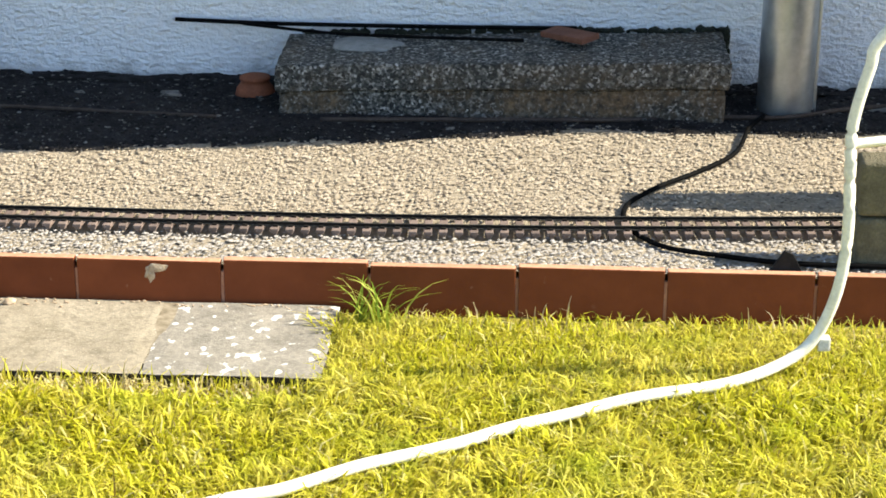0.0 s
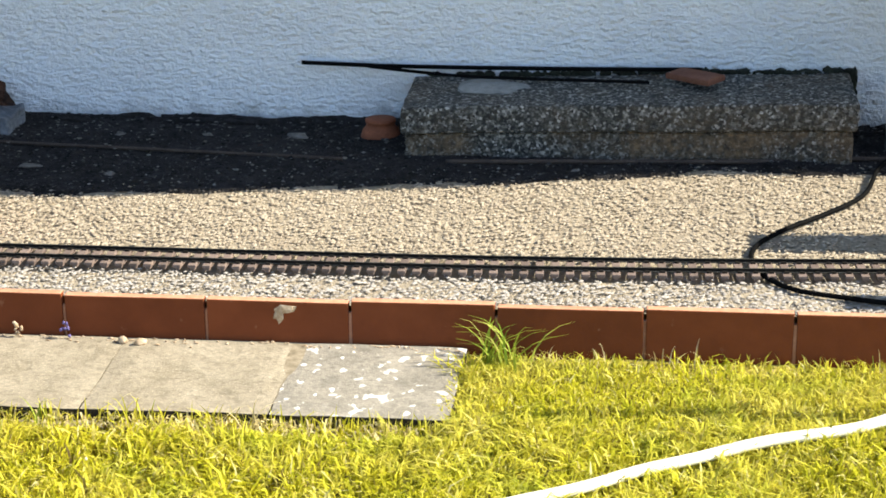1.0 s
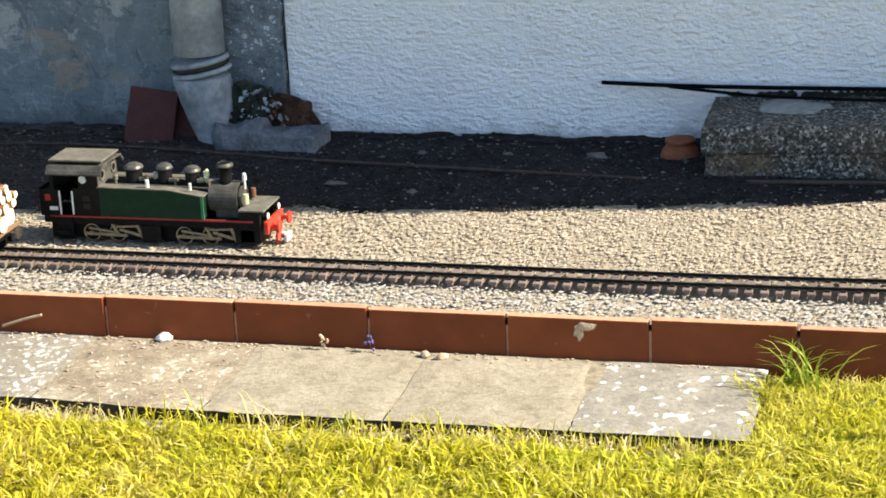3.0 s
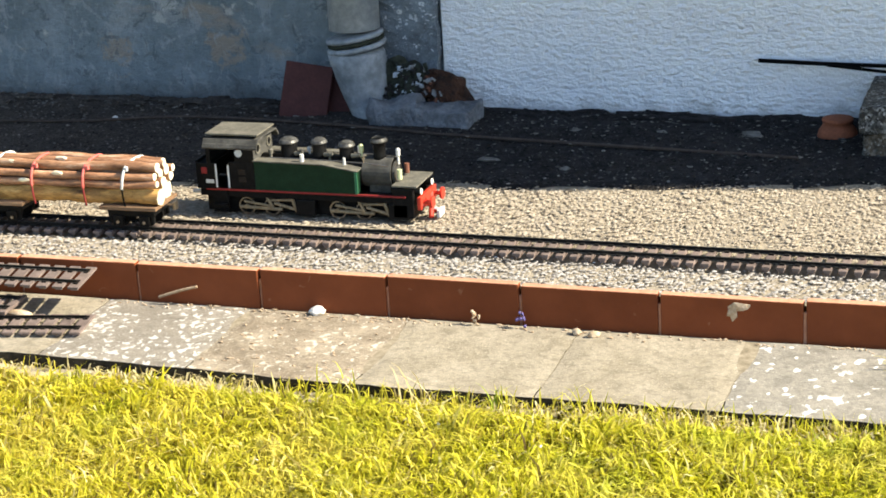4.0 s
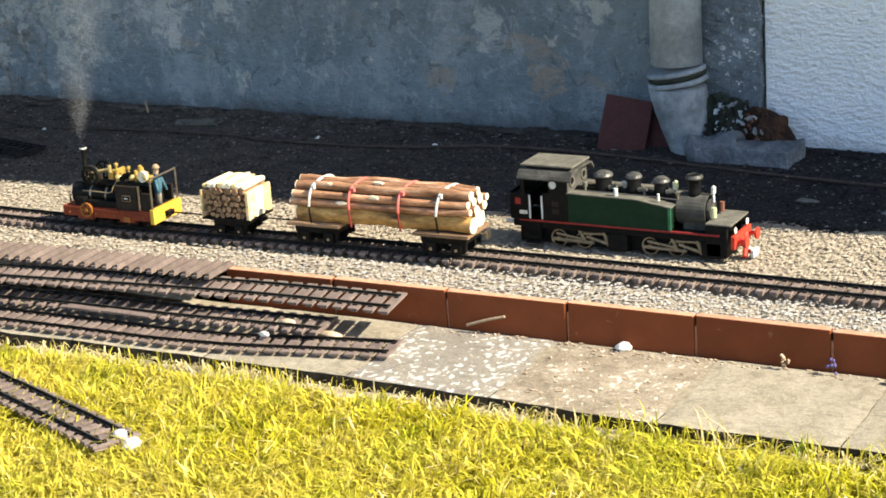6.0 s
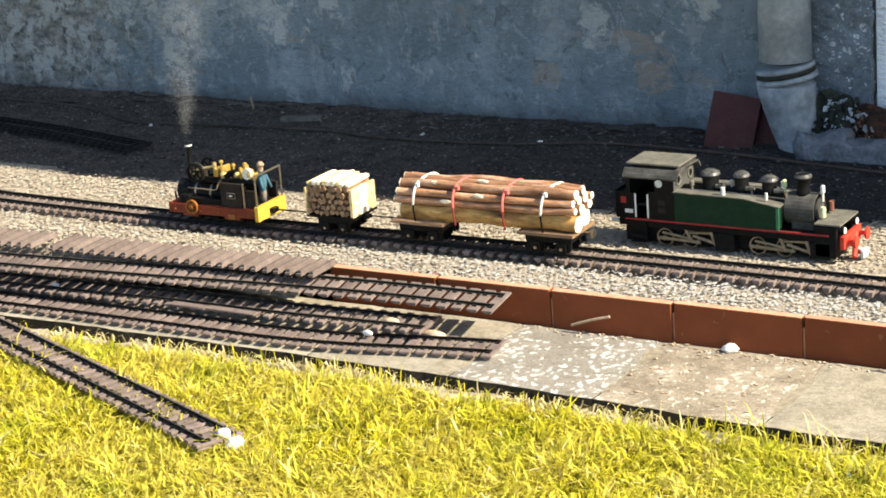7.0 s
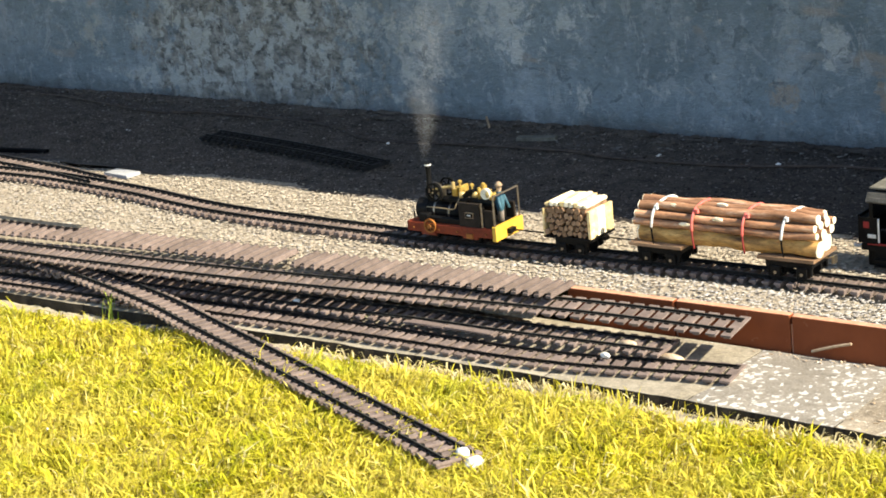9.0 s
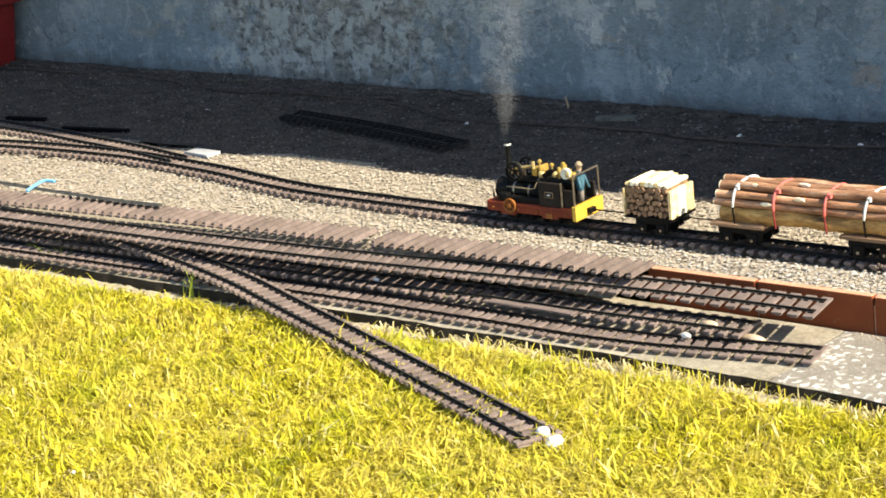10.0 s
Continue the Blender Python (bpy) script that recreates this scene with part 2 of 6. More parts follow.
def bark(name, a, b, c3):
    n = Nodes(name)
    n.vary()
    c = n.ramp(n.noise(60, 6, 0.65, stretch=(0.25, 1, 1)), [(0.3, a), (0.55, b), (0.75, c3)])
    c = n.mix(n.ramp(n.noise(300, 3, stretch=(0.3, 1, 1)), [(0.5, 0.0), (0.75, 0.5)]), c, tuple(v * 0.4 for v in a))
    c = n.mix(1.0, c, n.ramp(n.each(), [(0, 0.8), (1, 1.25)]), "MULTIPLY")
    return n.done(c, 0.8, 0, n.noise(250, 5, stretch=(0.3, 1, 1)), 0.5, 0.001)


M_TILE = terracotta()
M_SLAB = slab_concrete("sandy concrete slab", (0.22, 0.185, 0.125), (0.37, 0.32, 0.235), (0.46, 0.41, 0.32), 0.66)
M_ROUGHSLAB = slab_concrete("rough littered slab", (0.15, 0.115, 0.075), (0.36, 0.30, 0.215), (0.50, 0.46, 0.37), 0.575)
M_LICHEN = slab_concrete("grey slab with white lichen", (0.20, 0.172, 0.134), (0.32, 0.283, 0.225), (0.62, 0.59, 0.53), 0.545)
M_LICHENFEW = slab_concrete("grey slab with few lichen spots", (0.19, 0.172, 0.138), (0.32, 0.29, 0.235), (0.74, 0.72, 0.67), 0.588, 55)
M_GRAVEL = gravel_stone("pale warm gravel", [(0.0, (0.06, 0.05, 0.038)), (0.10, (0.14, 0.112, 0.083)), (0.17, (0.31, 0.255, 0.185)), (0.6, (0.39, 0.33, 0.245)), (1.0, (0.46, 0.40, 0.31))])
M_GRAVELGREY = gravel_stone("pale grey gravel", [(0.0, (0.045, 0.044, 0.042)), (0.12, (0.12, 0.114, 0.105)), (0.20, (0.30, 0.275, 0.24)), (0.6, (0.385, 0.355, 0.315)), (1.0, (0.46, 0.43, 0.385))])
M_GRIT = soil_grit()
M_BED = worn("gravel bed dust", (0.26, 0.22, 0.16), (0.40, 0.34, 0.25), 60, 0.95, strength=0.8, depth=0.004)
M_DIRT = garden_soil()
M_WHITE = white_render()
M_GREY = old_grey_wall()
M_PIER = slab_concrete("flaking blue-grey pier paint", (0.085, 0.10, 0.115), (0.17, 0.20, 0.22), (0.42, 0.45, 0.47), 0.575)
M_STONE = rough_stone("coarse pebbled concrete", 0.35)
M_RUSTSTONE = rough_stone("rust-stained pebbled concrete", 0.95)
M_LAWN = lawn_soil()
M_GRASS = grass_blade("lawn grass", [(0.0, (0.11, 0.07, 0.03)), (0.12, (0.26, 0.245, 0.014)), (0.35, (0.50, 0.455, 0.02)), (0.7, (0.66, 0.575, 0.045)), (0.94, (0.72, 0.60, 0.12)), (1.0, (0.76, 0.67, 0.36))], 0.55)
M_TUFT = grass_blade("long green grass", [(0.0, (0.14, 0.22, 0.02)), (0.6, (0.36, 0.42, 0.05)), (1.0, (0.58, 0.56, 0.16))], 0.1)
M_STRAW = grass_blade("dry straw", [(0.0, (0.50, 0.41, 0.18)), (1.0, (0.74, 0.65, 0.38))], 0.0)
M_SLEEPER = worn("sun-faded brown plastic sleeper", (0.130, 0.098, 0.083), (0.215, 0.164, 0.138), 50, 0.65, each=0.2)
M_RAILTOP = worn("dull grey rail head", (0.025, 0.025, 0.022), (0.085, 0.082, 0.072), 90, 0.55, 0.2)
M_RAIL = worn("tarnished dark rail", (0.006, 0.0055, 0.005), (0.017, 0.015, 0.013), 80, 0.6, 0.0, spec=0.12)
M_BLACK = worn("black model paint", (0.004, 0.004, 0.004), (0.012, 0.0115, 0.011), 90, 0.42, spec=0.08)
M_BROWNBLACK = worn("dark brown painted plate", (0.018, 0.014, 0.011), (0.032, 0.025, 0.02), 90, 0.5, spec=0.08)
M_RED = worn("red-brown frame paint", (0.11, 0.018, 0.007), (0.22, 0.036, 0.012), 60, 0.5)
M_ORANGE = worn("orange painted spokes", (0.20, 0.065, 0.012), (0.30, 0.12, 0.028), 90, 0.45)
M_YELLOW = worn("yellow buffer beam paint", (0.50, 0.29, 0.03), (0.66, 0.40, 0.06), 70, 0.5)
M_BRASS = worn("polished brass", (0.42, 0.26, 0.05), (0.62, 0.43, 0.12), 70, 0.35, 0.4)
M_STEEL = worn("bright steel rod", (0.24, 0.20, 0.155), (0.42, 0.36, 0.28), 120, 0.42, 1.0)
M_GREEN = worn("dark green tank paint", (0.007, 0.022, 0.011), (0.012, 0.036, 0.018), 60, 0.4, spec=0.1)
M_ROOF = worn("dusty faded cab roof", (0.085, 0.08, 0.064), (0.18, 0.166, 0.13), 50, 0.8)
M_LID = worn("dark scuffed lid metal", (0.035, 0.034, 0.031), (0.15, 0.145, 0.13), 70, 0.4, 0.3)
M_LAMPCAP = worn("pale yellow-green cap", (0.45, 0.48, 0.25), (0.62, 0.64, 0.38), 60, 0.5)
M_CRIMSON = worn("bright red buffer paint", (0.46, 0.035, 0.02), (0.60, 0.06, 0.03), 60, 0.45)
M_LINE = worn("red frame line", (0.22, 0.02, 0.018), (0.32, 0.035, 0.03), 60, 0.5)
M_BARK = bark("pinkish brown bark", (0.13, 0.055, 0.026), (0.40, 0.20, 0.10), (0.70, 0.47, 0.31))
M_SPLIT = bark("split yellow wood", (0.05, 0.025, 0.010), (0.40, 0.215, 0.06), (0.64, 0.42, 0.15))
M_CUT = bark("pale sawn wood", (0.66, 0.54, 0.34), (0.82, 0.72, 0.52), (0.88, 0.82, 0.66))
M_STICK = bark("weathered stick ends", (0.14, 0.075, 0.034), (0.27, 0.16, 0.085), (0.40, 0.26, 0.15))
M_TIE = worn("white cable tie", (0.55, 0.54, 0.5), (0.68, 0.67, 0.62), 60, 0.4)
M_REDTIE = worn("red cable tie", (0.58, 0.11, 0.09), (0.70, 0.19, 0.15), 60, 0.4)
M_PIPE = worn("chipped white pipe paint", (0.25, 0.28, 0.305), (0.52, 0.565, 0.60), 16, 0.6, strength=0.5, depth=0.003)
M_ZINC = worn("dull grey downpipe", (0.44, 0.465, 0.48), (0.56, 0.585, 0.60), 12, 0.33, 0.85)
M_HOSE = worn("pale cream hose", (0.74, 0.72, 0.58), (0.86, 0.85, 0.74), 30, 0.45)
M_CABLE = worn("black cable", (0.0025, 0.0025, 0.0025), (0.006, 0.006, 0.006), 40, 0.7, spec=0.03)
M_BRICKRED = worn("dark red quarry tile", (0.06, 0.020, 0.017), (0.095, 0.032, 0.026), 30, 0.7)
M_POT = worn("terracotta pot", (0.20, 0.066, 0.032), (0.29, 0.10, 0.05), 40, 0.8)
M_PEBBLE = worn("white pebble", (0.62, 0.58, 0.5), (0.8, 0.77, 0.7), 40, 0.7)
M_MORTAR = worn("grey cement", (0.17, 0.175, 0.18), (0.36, 0.365, 0.37), 20, 0.95, strength=0.8, depth=0.006)
M_RUBBLE = worn("rusty brown rubble", (0.02, 0.013, 0.010), (0.11, 0.05, 0.028), 45, 0.95, strength=1.0, depth=0.008)
M_BLUE = worn("light blue plastic", (0.12, 0.36, 0.6), (0.2, 0.48, 0.75), 40, 0.4)
M_MOSSY = worn("mossy grey planter stone", (0.10, 0.09, 0.055), (0.2, 0.175, 0.11), 40, 0.95, strength=0.9, depth=0.005)
M_BOX = worn("dark red plastic box", (0.16, 0.014, 0.014), (0.24, 0.025, 0.022), 20, 0.4)
M_ROOFTILE = worn("brown roof boards", (0.10, 0.08, 0.06), (0.18, 0.14, 0.11), 15, 0.85)
M_FIGURE = worn("teal painted jacket", (0.02, 0.055, 0.075), (0.07, 0.16, 0.20), 70, 0.6)
M_TROUSERS = worn("pale painted trousers", (0.16, 0.14, 0.12), (0.34, 0.30, 0.26), 70, 0.6)
M_PALEBRASS = worn("pale brass", (0.42, 0.29, 0.09), (0.70, 0.53, 0.24), 70, 0.35, 0.35)
M_SIDE = worn("earth-stained, shade-dark slab side", (0.022, 0.019, 0.014), (0.06, 0.05, 0.036), 40, 0.95, strength=0.8, depth=0.004)
M_SANDY = worn("pale dry sandy earth", (0.30, 0.245, 0.15), (0.58, 0.50, 0.35), 45, 0.95, strength=0.9, depth=0.005)
M_JOINT = worn("sandy joint dirt", (0.16, 0.13, 0.085), (0.36, 0.305, 0.215), 60, 0.95)
M_VIOLET = worn("violet petals", (0.05, 0.04, 0.13), (0.18, 0.15, 0.32), 200, 0.7)
M_PETAL = worn("white petals", (0.72, 0.68, 0.62), (0.85, 0.82, 0.78), 80, 0.7)
M_STRAWLITTER = worn("dry leaf crumbs", (0.30, 0.2, 0.11), (0.62, 0.5, 0.36), 90, 0.9)
M_STEAM = worn("steam droplets", (0.30, 0.30, 0.29), (0.38, 0.38, 0.37), 30, 0.9)
M_REDSHADE = worn("shaded red cable tie", (0.16, 0.018, 0.016), (0.24, 0.035, 0.03), 60, 0.5)
M_DARKSLEEPER = worn("black plastic sleeper", (0.012, 0.012, 0.012), (0.03, 0.028, 0.027), 50, 0.7, each=0.15, spec=0.1)
M_SUNLITTILE = worn("sunlit terracotta", (0.47, 0.22, 0.125), (0.60, 0.32, 0.20), 60, 0.9, each=0.1)
M_WIRE = worn("dusty brown cable", (0.045, 0.034, 0.028), (0.088, 0.067, 0.054), 40, 0.7, spec=0.1)
M_ROOFSLOPE = worn("dusty black roof slope", (0.03, 0.029, 0.025), (0.10, 0.095, 0.082), 50, 0.75)
M_ROD = worn("yellowed steel motion parts", (0.17, 0.125, 0.07), (0.34, 0.26, 0.155), 120, 0.5, 0.2)
M_PALESLATE = worn("pale grey slate", (0.30, 0.30, 0.29), (0.46, 0.455, 0.44), 40, 0.8)
M_LIME = worn("pale lime stain", (0.20, 0.20, 0.185), (0.32, 0.32, 0.30), 60, 0.95)
M_CLAY = worn("brown clay tile", (0.13, 0.052, 0.032), (0.21, 0.09, 0.055), 40, 0.8)
M_SOCKET = worn("grimy white painted iron", (0.12, 0.135, 0.145), (0.44, 0.47, 0.49), 13, 0.6, strength=0.6, depth=0.004)
M_MOSS = worn("black-green moss", (0.012, 0.014, 0.010), (0.045, 0.05, 0.034), 80, 0.95)
M_SCRAP = worn("dull grey-brown scrap", (0.09, 0.084, 0.075), (0.24, 0.225, 0.20), 50, 0.9, strength=0.6, depth=0.002)
M_TWIG = worn("weathered twig", (0.26, 0.18, 0.11), (0.42, 0.31, 0.2), 90, 0.8)
M_SPLITPALE = bark("yellow sawn wood", (0.50, 0.34, 0.12), (0.68, 0.52, 0.26), (0.80, 0.68, 0.42))
M_LITGREEN = worn("sunlit tank green", (0.03, 0.12, 0.06), (0.06, 0.20, 0.10), 60, 0.4)
M_FOOTING = worn("rough blue-grey cement", (0.085, 0.092, 0.10), (0.24, 0.255, 0.27), 24, 0.95, strength=1.0, depth=0.008)

# ---- building helpers ----
rnd = random.Random(7)


def mesh_of(bm, name, material, smooth=False):
    me = bpy.data.meshes.new(name)
    bmesh.ops.recalc_face_normals(bm, faces=bm.faces)
    bm.to_mesh(me)
    bm.free()
    me.materials.append(material)
    if smooth:
        me.shade_smooth()
    return me


def part(name, bm, material, parent=None, label="", smooth=False):
    ob = new(name, mesh_of(bm, name, material, smooth))
    ob.parent = parent
    return tagged(ob, label)


def thing(name, x, y, z, turn, label, category, group="", kind=""):
    ob = new(name)
    ob.empty_display_size = 0.02
    ob.matrix_world = pose(x, y, z, 0, 0, turn)
    return tagged(ob, label, category, group, kind)


def box(bm, x0, x1, y0, y1, z0, z1, bevel=0.0, jitter=0.0):
    m = Matrix.LocRotScale(((x0 + x1) / 2, (y0 + y1) / 2, (z0 + z1) / 2), None, (x1 - x0, y1 - y0, z1 - z0))
    vs = bmesh.ops.create_cube(bm, size=1.0, matrix=m)["verts"]
    if bevel:
        edges = list({e for v in vs for e in v.link_edges})
        out = bmesh.ops.bevel(bm, geom=edges, offset=bevel, segments=2, affect="EDGES", profile=0.6)
        vs = out["verts"]
    if jitter:
        for v in vs:
            v.co += Vector([rnd.uniform(-jitter, jitter) for _ in range(3)])
    return vs


def rod(bm, a, b, r0, r1=None, n=12, cap=True):
    a, b = Vector(a), Vector(b)
    d = b - a
    m = Matrix.Translation((a + b) / 2) @ d.to_track_quat("Z", "Y").to_matrix().to_4x4()
    return bmesh.ops.create_cone(bm, cap_ends=cap, segments=n, radius1=r0, radius2=r0 if r1 is None else r1, depth=d.length, matrix=m)["verts"]


def lathe(bm, profile, at=(0, 0, 0), n=20):
    """Turns rows of (radius, height) round the z axis at a place."""
    rings = []
    for r, h in profile:
        rings.append([bm.verts.new((at[0] + r * math.cos(k * math.tau / n), at[1] + r * math.sin(k * math.tau / n), at[2] + h)) for k in range(n)])
    for a, b in zip(rings, rings[1:]):
        for k in range(n):
            bm.faces.new((a[k], a[(k + 1) % n], b[(k + 1) % n], b[k]))
    bm.faces.new(list(reversed(rings[0])))
    bm.faces.new(rings[-1])


def tube(bm, points, r, n=8):
    """A round hose or cable through points, smoothed between them."""
    pts = [Vector(p) for p in points]
    line = []
    for i in range(len(pts) - 1):
        p0, p1, p2, p3 = pts[max(i - 1, 0)], pts[i], pts[i + 1], pts[min(i + 2, len(pts) - 1)]
        for k in range(8):
            u = k / 8
            line.append(0.5 * (2 * p1 + (p2 - p0) * u + (2 * p0 - 5 * p1 + 4 * p2 - p3) * u * u + (3 * p1 - p0 - 3 * p2 + p3) * u**3))
    line.append(pts[-1])
    rings = []
    for i, p in enumerate(line):
        d = (line[min(i + 1, len(line) - 1)] - line[max(i - 1, 0)]).normalized()
        side = d.cross(Vector((0, 0, 1)))
        side = side.normalized() if side.length > 0.05 else d.cross(Vector((0, 1, 0))).normalized()
        up = side.cross(d)
        rings.append([bm.verts.new(p + r * (math.cos(k * math.tau / n) * side + math.sin(k * math.tau / n) * up)) for k in range(n)])
    for a, b in zip(rings, rings[1:]):
        for k in range(n):
            bm.faces.new((a[k], a[(k + 1) % n], b[(k + 1) % n], b[k]))
    bm.faces.new(rings[0])
    bm.faces.new(rings[-1])


def ring(bm, centre, r, w, axis="Y", n=20, thick=0.003):
    """A flat rim round a wheel."""
    for k in range(n):
        a0, a1 = k * math.tau / n, (k + 1) * math.tau / n
        c = []
        for a in (a0, a1):
            for rad in (r - thick, r):
                for off in (-w / 2, w / 2):
                    u, v = rad * math.cos(a), rad * math.sin(a)
                    c.append(Vector(centre) + (Vector((u, off, v)) if axis == "Y" else Vector((off, u, v))))
        vs = [bm.verts.new(p) for p in c]
        for f in ((0, 1, 5, 4), (2, 6, 7, 3), (0, 4, 6, 2), (1, 3, 7, 5)):
            bm.faces.new([vs[i] for i in f])


def lump(bm, x, y, z, sx, sy, sz, seed, n=2, rough=0.25):
    """An uneven stone or heap."""
    vs = bmesh.ops.create_icosphere(bm, subdivisions=n, radius=1.0)["verts"]
    for v in vs:
        k = 1 + rough * noise.noise(v.co * 1.6 + Vector((seed * 3.1, seed, -seed)))
        v.co = Vector((x + v.co.x * sx * k, y + v.co.y * sy * k, z + v.co.z * sz * k))


def scatter_mesh(name, verts, faces, material, label, category, parent=None, smooth=False):
    me = bpy.data.meshes.new(name)
    me.from_pydata(verts, [], faces)
    if smooth:
        me.shade_smooth()
    me.materials.append(material)
    ob = new(name, me)
    ob.parent = parent
    return tagged(ob, label, category, kind="stuff")


# ---- ground, walls, paving ----
ARENA = np.random.default_rng(11)
GRAVEL = 0.0605


def bed_edge(x):
    """Where the pale gravel ends and the dark soil by the house begins, laid along the shade line so its colour deepens
    the shade.
    """
    base = np.interp(x, [-5.0, -3.0, -2.6, -2.3, -1.9, -1.2, -0.5, -0.1, 0.15, 0.5, 0.8, 3.0], [0.38, 0.385, 0.425, 0.415, 0.42, 0.445, 0.525, 0.58, 0.60, 0.685, 0.74, 0.83])
    return base + 0.018 * np.sin(x * 9.0) + 0.012 * np.sin(x * 23.0 + 1.0)


def sheet(name, x0, x1, y0, y1, nx, ny, height, material, label, category, kind="structure"):
    xs, ys = np.linspace(x0, x1, nx), np.linspace(y0, y1, ny)
    verts = [(float(x), float(y), float(height(x, y))) for y in ys for x in xs]
    faces = [(j * nx + i, j * nx + i + 1, (j + 1) * nx + i + 1, (j + 1) * nx + i) for j in range(ny - 1) for i in range(nx - 1)]
    me = bpy.data.meshes.new(name)
    me.from_pydata(verts, [], faces)
    me.materials.append(material)
    me.shade_smooth()
    return tagged(new(name, me), label, category, kind=kind)


def wave(x, y, s, amp):
    return amp * noise.noise(Vector((x * s, y * s, 0.3)))


LAWN_Z = -0.026
MAIN_LINE = [(-4.1, 0.12), (-3.8, 0.19), (-3.55, 0.237), (-3.35, 0.257), (-3.1, 0.266), (-2.95, 0.255), (-2.81, 0.240), (-2.70, 0.2255), (-2.59, 0.2035), (-2.48, 0.185), (-2.38, 0.1735), (-2.2, 0.166), (-1.86, 0.162), (-1.6, 0.167), (-1.36, 0.1745), (-1.12, 0.181), (-0.8, 0.186), (-0.2, 0.186), (0.3, 0.184), (0.6, 0.190), (0.9, 0.204), (1.3, 0.235), (2.2, 0.32)]
TRACK_X, TRACK_Y = [p[0] for p in MAIN_LINE], [p[1] for p in MAIN_LINE]


def off_track(x, y):
    """Distance from the middle of the main track."""
    return np.abs(y - np.interp(x, TRACK_X, TRACK_Y))


def lawn_z(x, y):
    """The turf swells up against the slabs at their grassy end."""
    return LAWN_Z + 0.004 * np.interp(x, [-0.85, -0.3, 0.05, 0.3], [0, 1, 1, 0.4]) * np.interp(y, [-0.46, -0.34], [0, 1])


def slab_front(x):
    return float(np.interp(x, FRONT_X, FRONT_Y))


FRONT_X = [-3.8, -2.4, -1.8, -1.2, -0.95, -0.7, -0.4, 0.0, 0.415]
FRONT_Y = [-0.300, -0.286, -0.268, -0.258, -0.262, -0.272, -0.284, -0.278, -0.276]
sheet("ground", -300, 300, -300, 300, 3, 3, lambda x, y: -0.075, M_LAWN, "mown yellow-green lawn soil reaching far off", "ground")
sheet("lawn", -5, 4, -3.2, -0.2, 90, 60, lambda x, y: lawn_z(x, y) + wave(x, y, 3, 0.010) - 0.002, M_LAWN, "dry thatch under the lawn grass", "lawn")
sheet("gravel_bed", -6, 5, 0.016, 0.95, 180, 66, lambda x, y: GRAVEL - 0.002 + wave(x, y, 6, 0.003) - (0.007 if off_track(x, y) < 0.043 else 0.0) - (0.03 if y > bed_edge(x) + 0.03 else 0.0), M_BED, "dusty bed of pale gravel beside the track", "gravel bed")
sheet("gravel_bank", -6, -1.39, -0.10, 0.018, 120, 14, lambda x, y: GRAVEL - 0.002 + wave(x, y, 6, 0.003) - 0.35 * max(0.0, -0.03 - y), M_BED, "sandy gravel spilling out behind the loose tracks", "gravel bed")
sheet("soil_strip", -6, 5, 0.40, 1.12, 220, 32, lambda x, y: GRAVEL + 0.003 + wave(x, y, 9, 0.007) + 0.03 * max(0.0, y - 0.93) + (-0.02 if y < bed_edge(x) else 0.0), M_DIRT, "strip of dark damp soil along the house wall", "soil")


def wall_of(name, x0, x1, front, material, label, top=1.9):
    bm = bmesh.new()
    box(bm, x0, x1, front, front + 0.3, -0.3, top)
    return tagged(part(name, bm, material), label, "wall", kind="structure")


wall_of("wall_white", -0.70, 7.0, 1.052, M_WHITE, "white pebble-dash rendered house wall")
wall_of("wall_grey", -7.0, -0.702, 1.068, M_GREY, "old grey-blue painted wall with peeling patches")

# a rough pier between the two renders
bm = bmesh.new()
for k in range(38):
    box(bm, -0.845, -0.708, 1.035, 1.0675, 0.05 * k, 0.05 * k + 0.05)
bmesh.ops.subdivide_edges(bm, edges=bm.edges, cuts=5, use_grid_fill=True)
bmesh.ops.remove_doubles(bm, verts=bm.verts, dist=0.0005)
for v in bm.verts:
    v.co += Vector((wave(v.co.x + 5, v.co.z, 14, 0.006) + wave(v.co.x + 2, v.co.z, 60, 0.006) * (1 if v.co.x > -0.715 else 0), wave(v.co.x, v.co.z, 20, 0.004) + wave(v.co.x, v.co.z + 3, 45, 0.006) - 0.003, 0))
tagged(part("wall_pier", bm, M_PIER), "rough grey painted pier beside the waste pipe", "pier", kind="structure")

# an unseen eave, its edge worked back from the line of shade it throws over the gravel
EAVE = 1.9
bm = bmesh.new()
line = [(-7.0, 0.35), (-3.0, 0.372), (-2.62, 0.42), (-2.3, 0.406), (-1.9, 0.409), (-1.58, 0.422), (-1.2, 0.438), (-0.9, 0.465), (-0.5, 0.515), (-0.3, 0.525), (-0.1, 0.575), (0.15, 0.595), (0.35, 0.63), (0.5, 0.68), (0.75, 0.732), (1.0, 0.75), (2.4, 0.80), (7.0, 0.85)]
edge = [(x + SUN_SLOPE[0] * (EAVE - GRAVEL), y + SUN_SLOPE[1] * (EAVE - GRAVEL)) for x, y in line]
edge = [(-9.0, edge[0][1])] + edge
low = [bm.verts.new((x, y, EAVE)) for x, y in edge] + [bm.verts.new((11.0, 4.0, EAVE)), bm.verts.new((-9.0, 4.0, EAVE))]
high = [bm.verts.new((v.co.x, v.co.y, EAVE + 0.06)) for v in low]
bm.faces.new(low)
bm.faces.new(high)
for k in range(len(low)):
    bm.faces.new((low[k], low[(k + 1) % len(low)], high[(k + 1) % len(high)], high[k]))
tagged(part("roof_eave", bm, M_ROOFTILE), "unseen boarded eave shaped to throw the line of shade", "roof", kind="structure")

# ---- loose stones of the gravel and the grit, as one object each ----


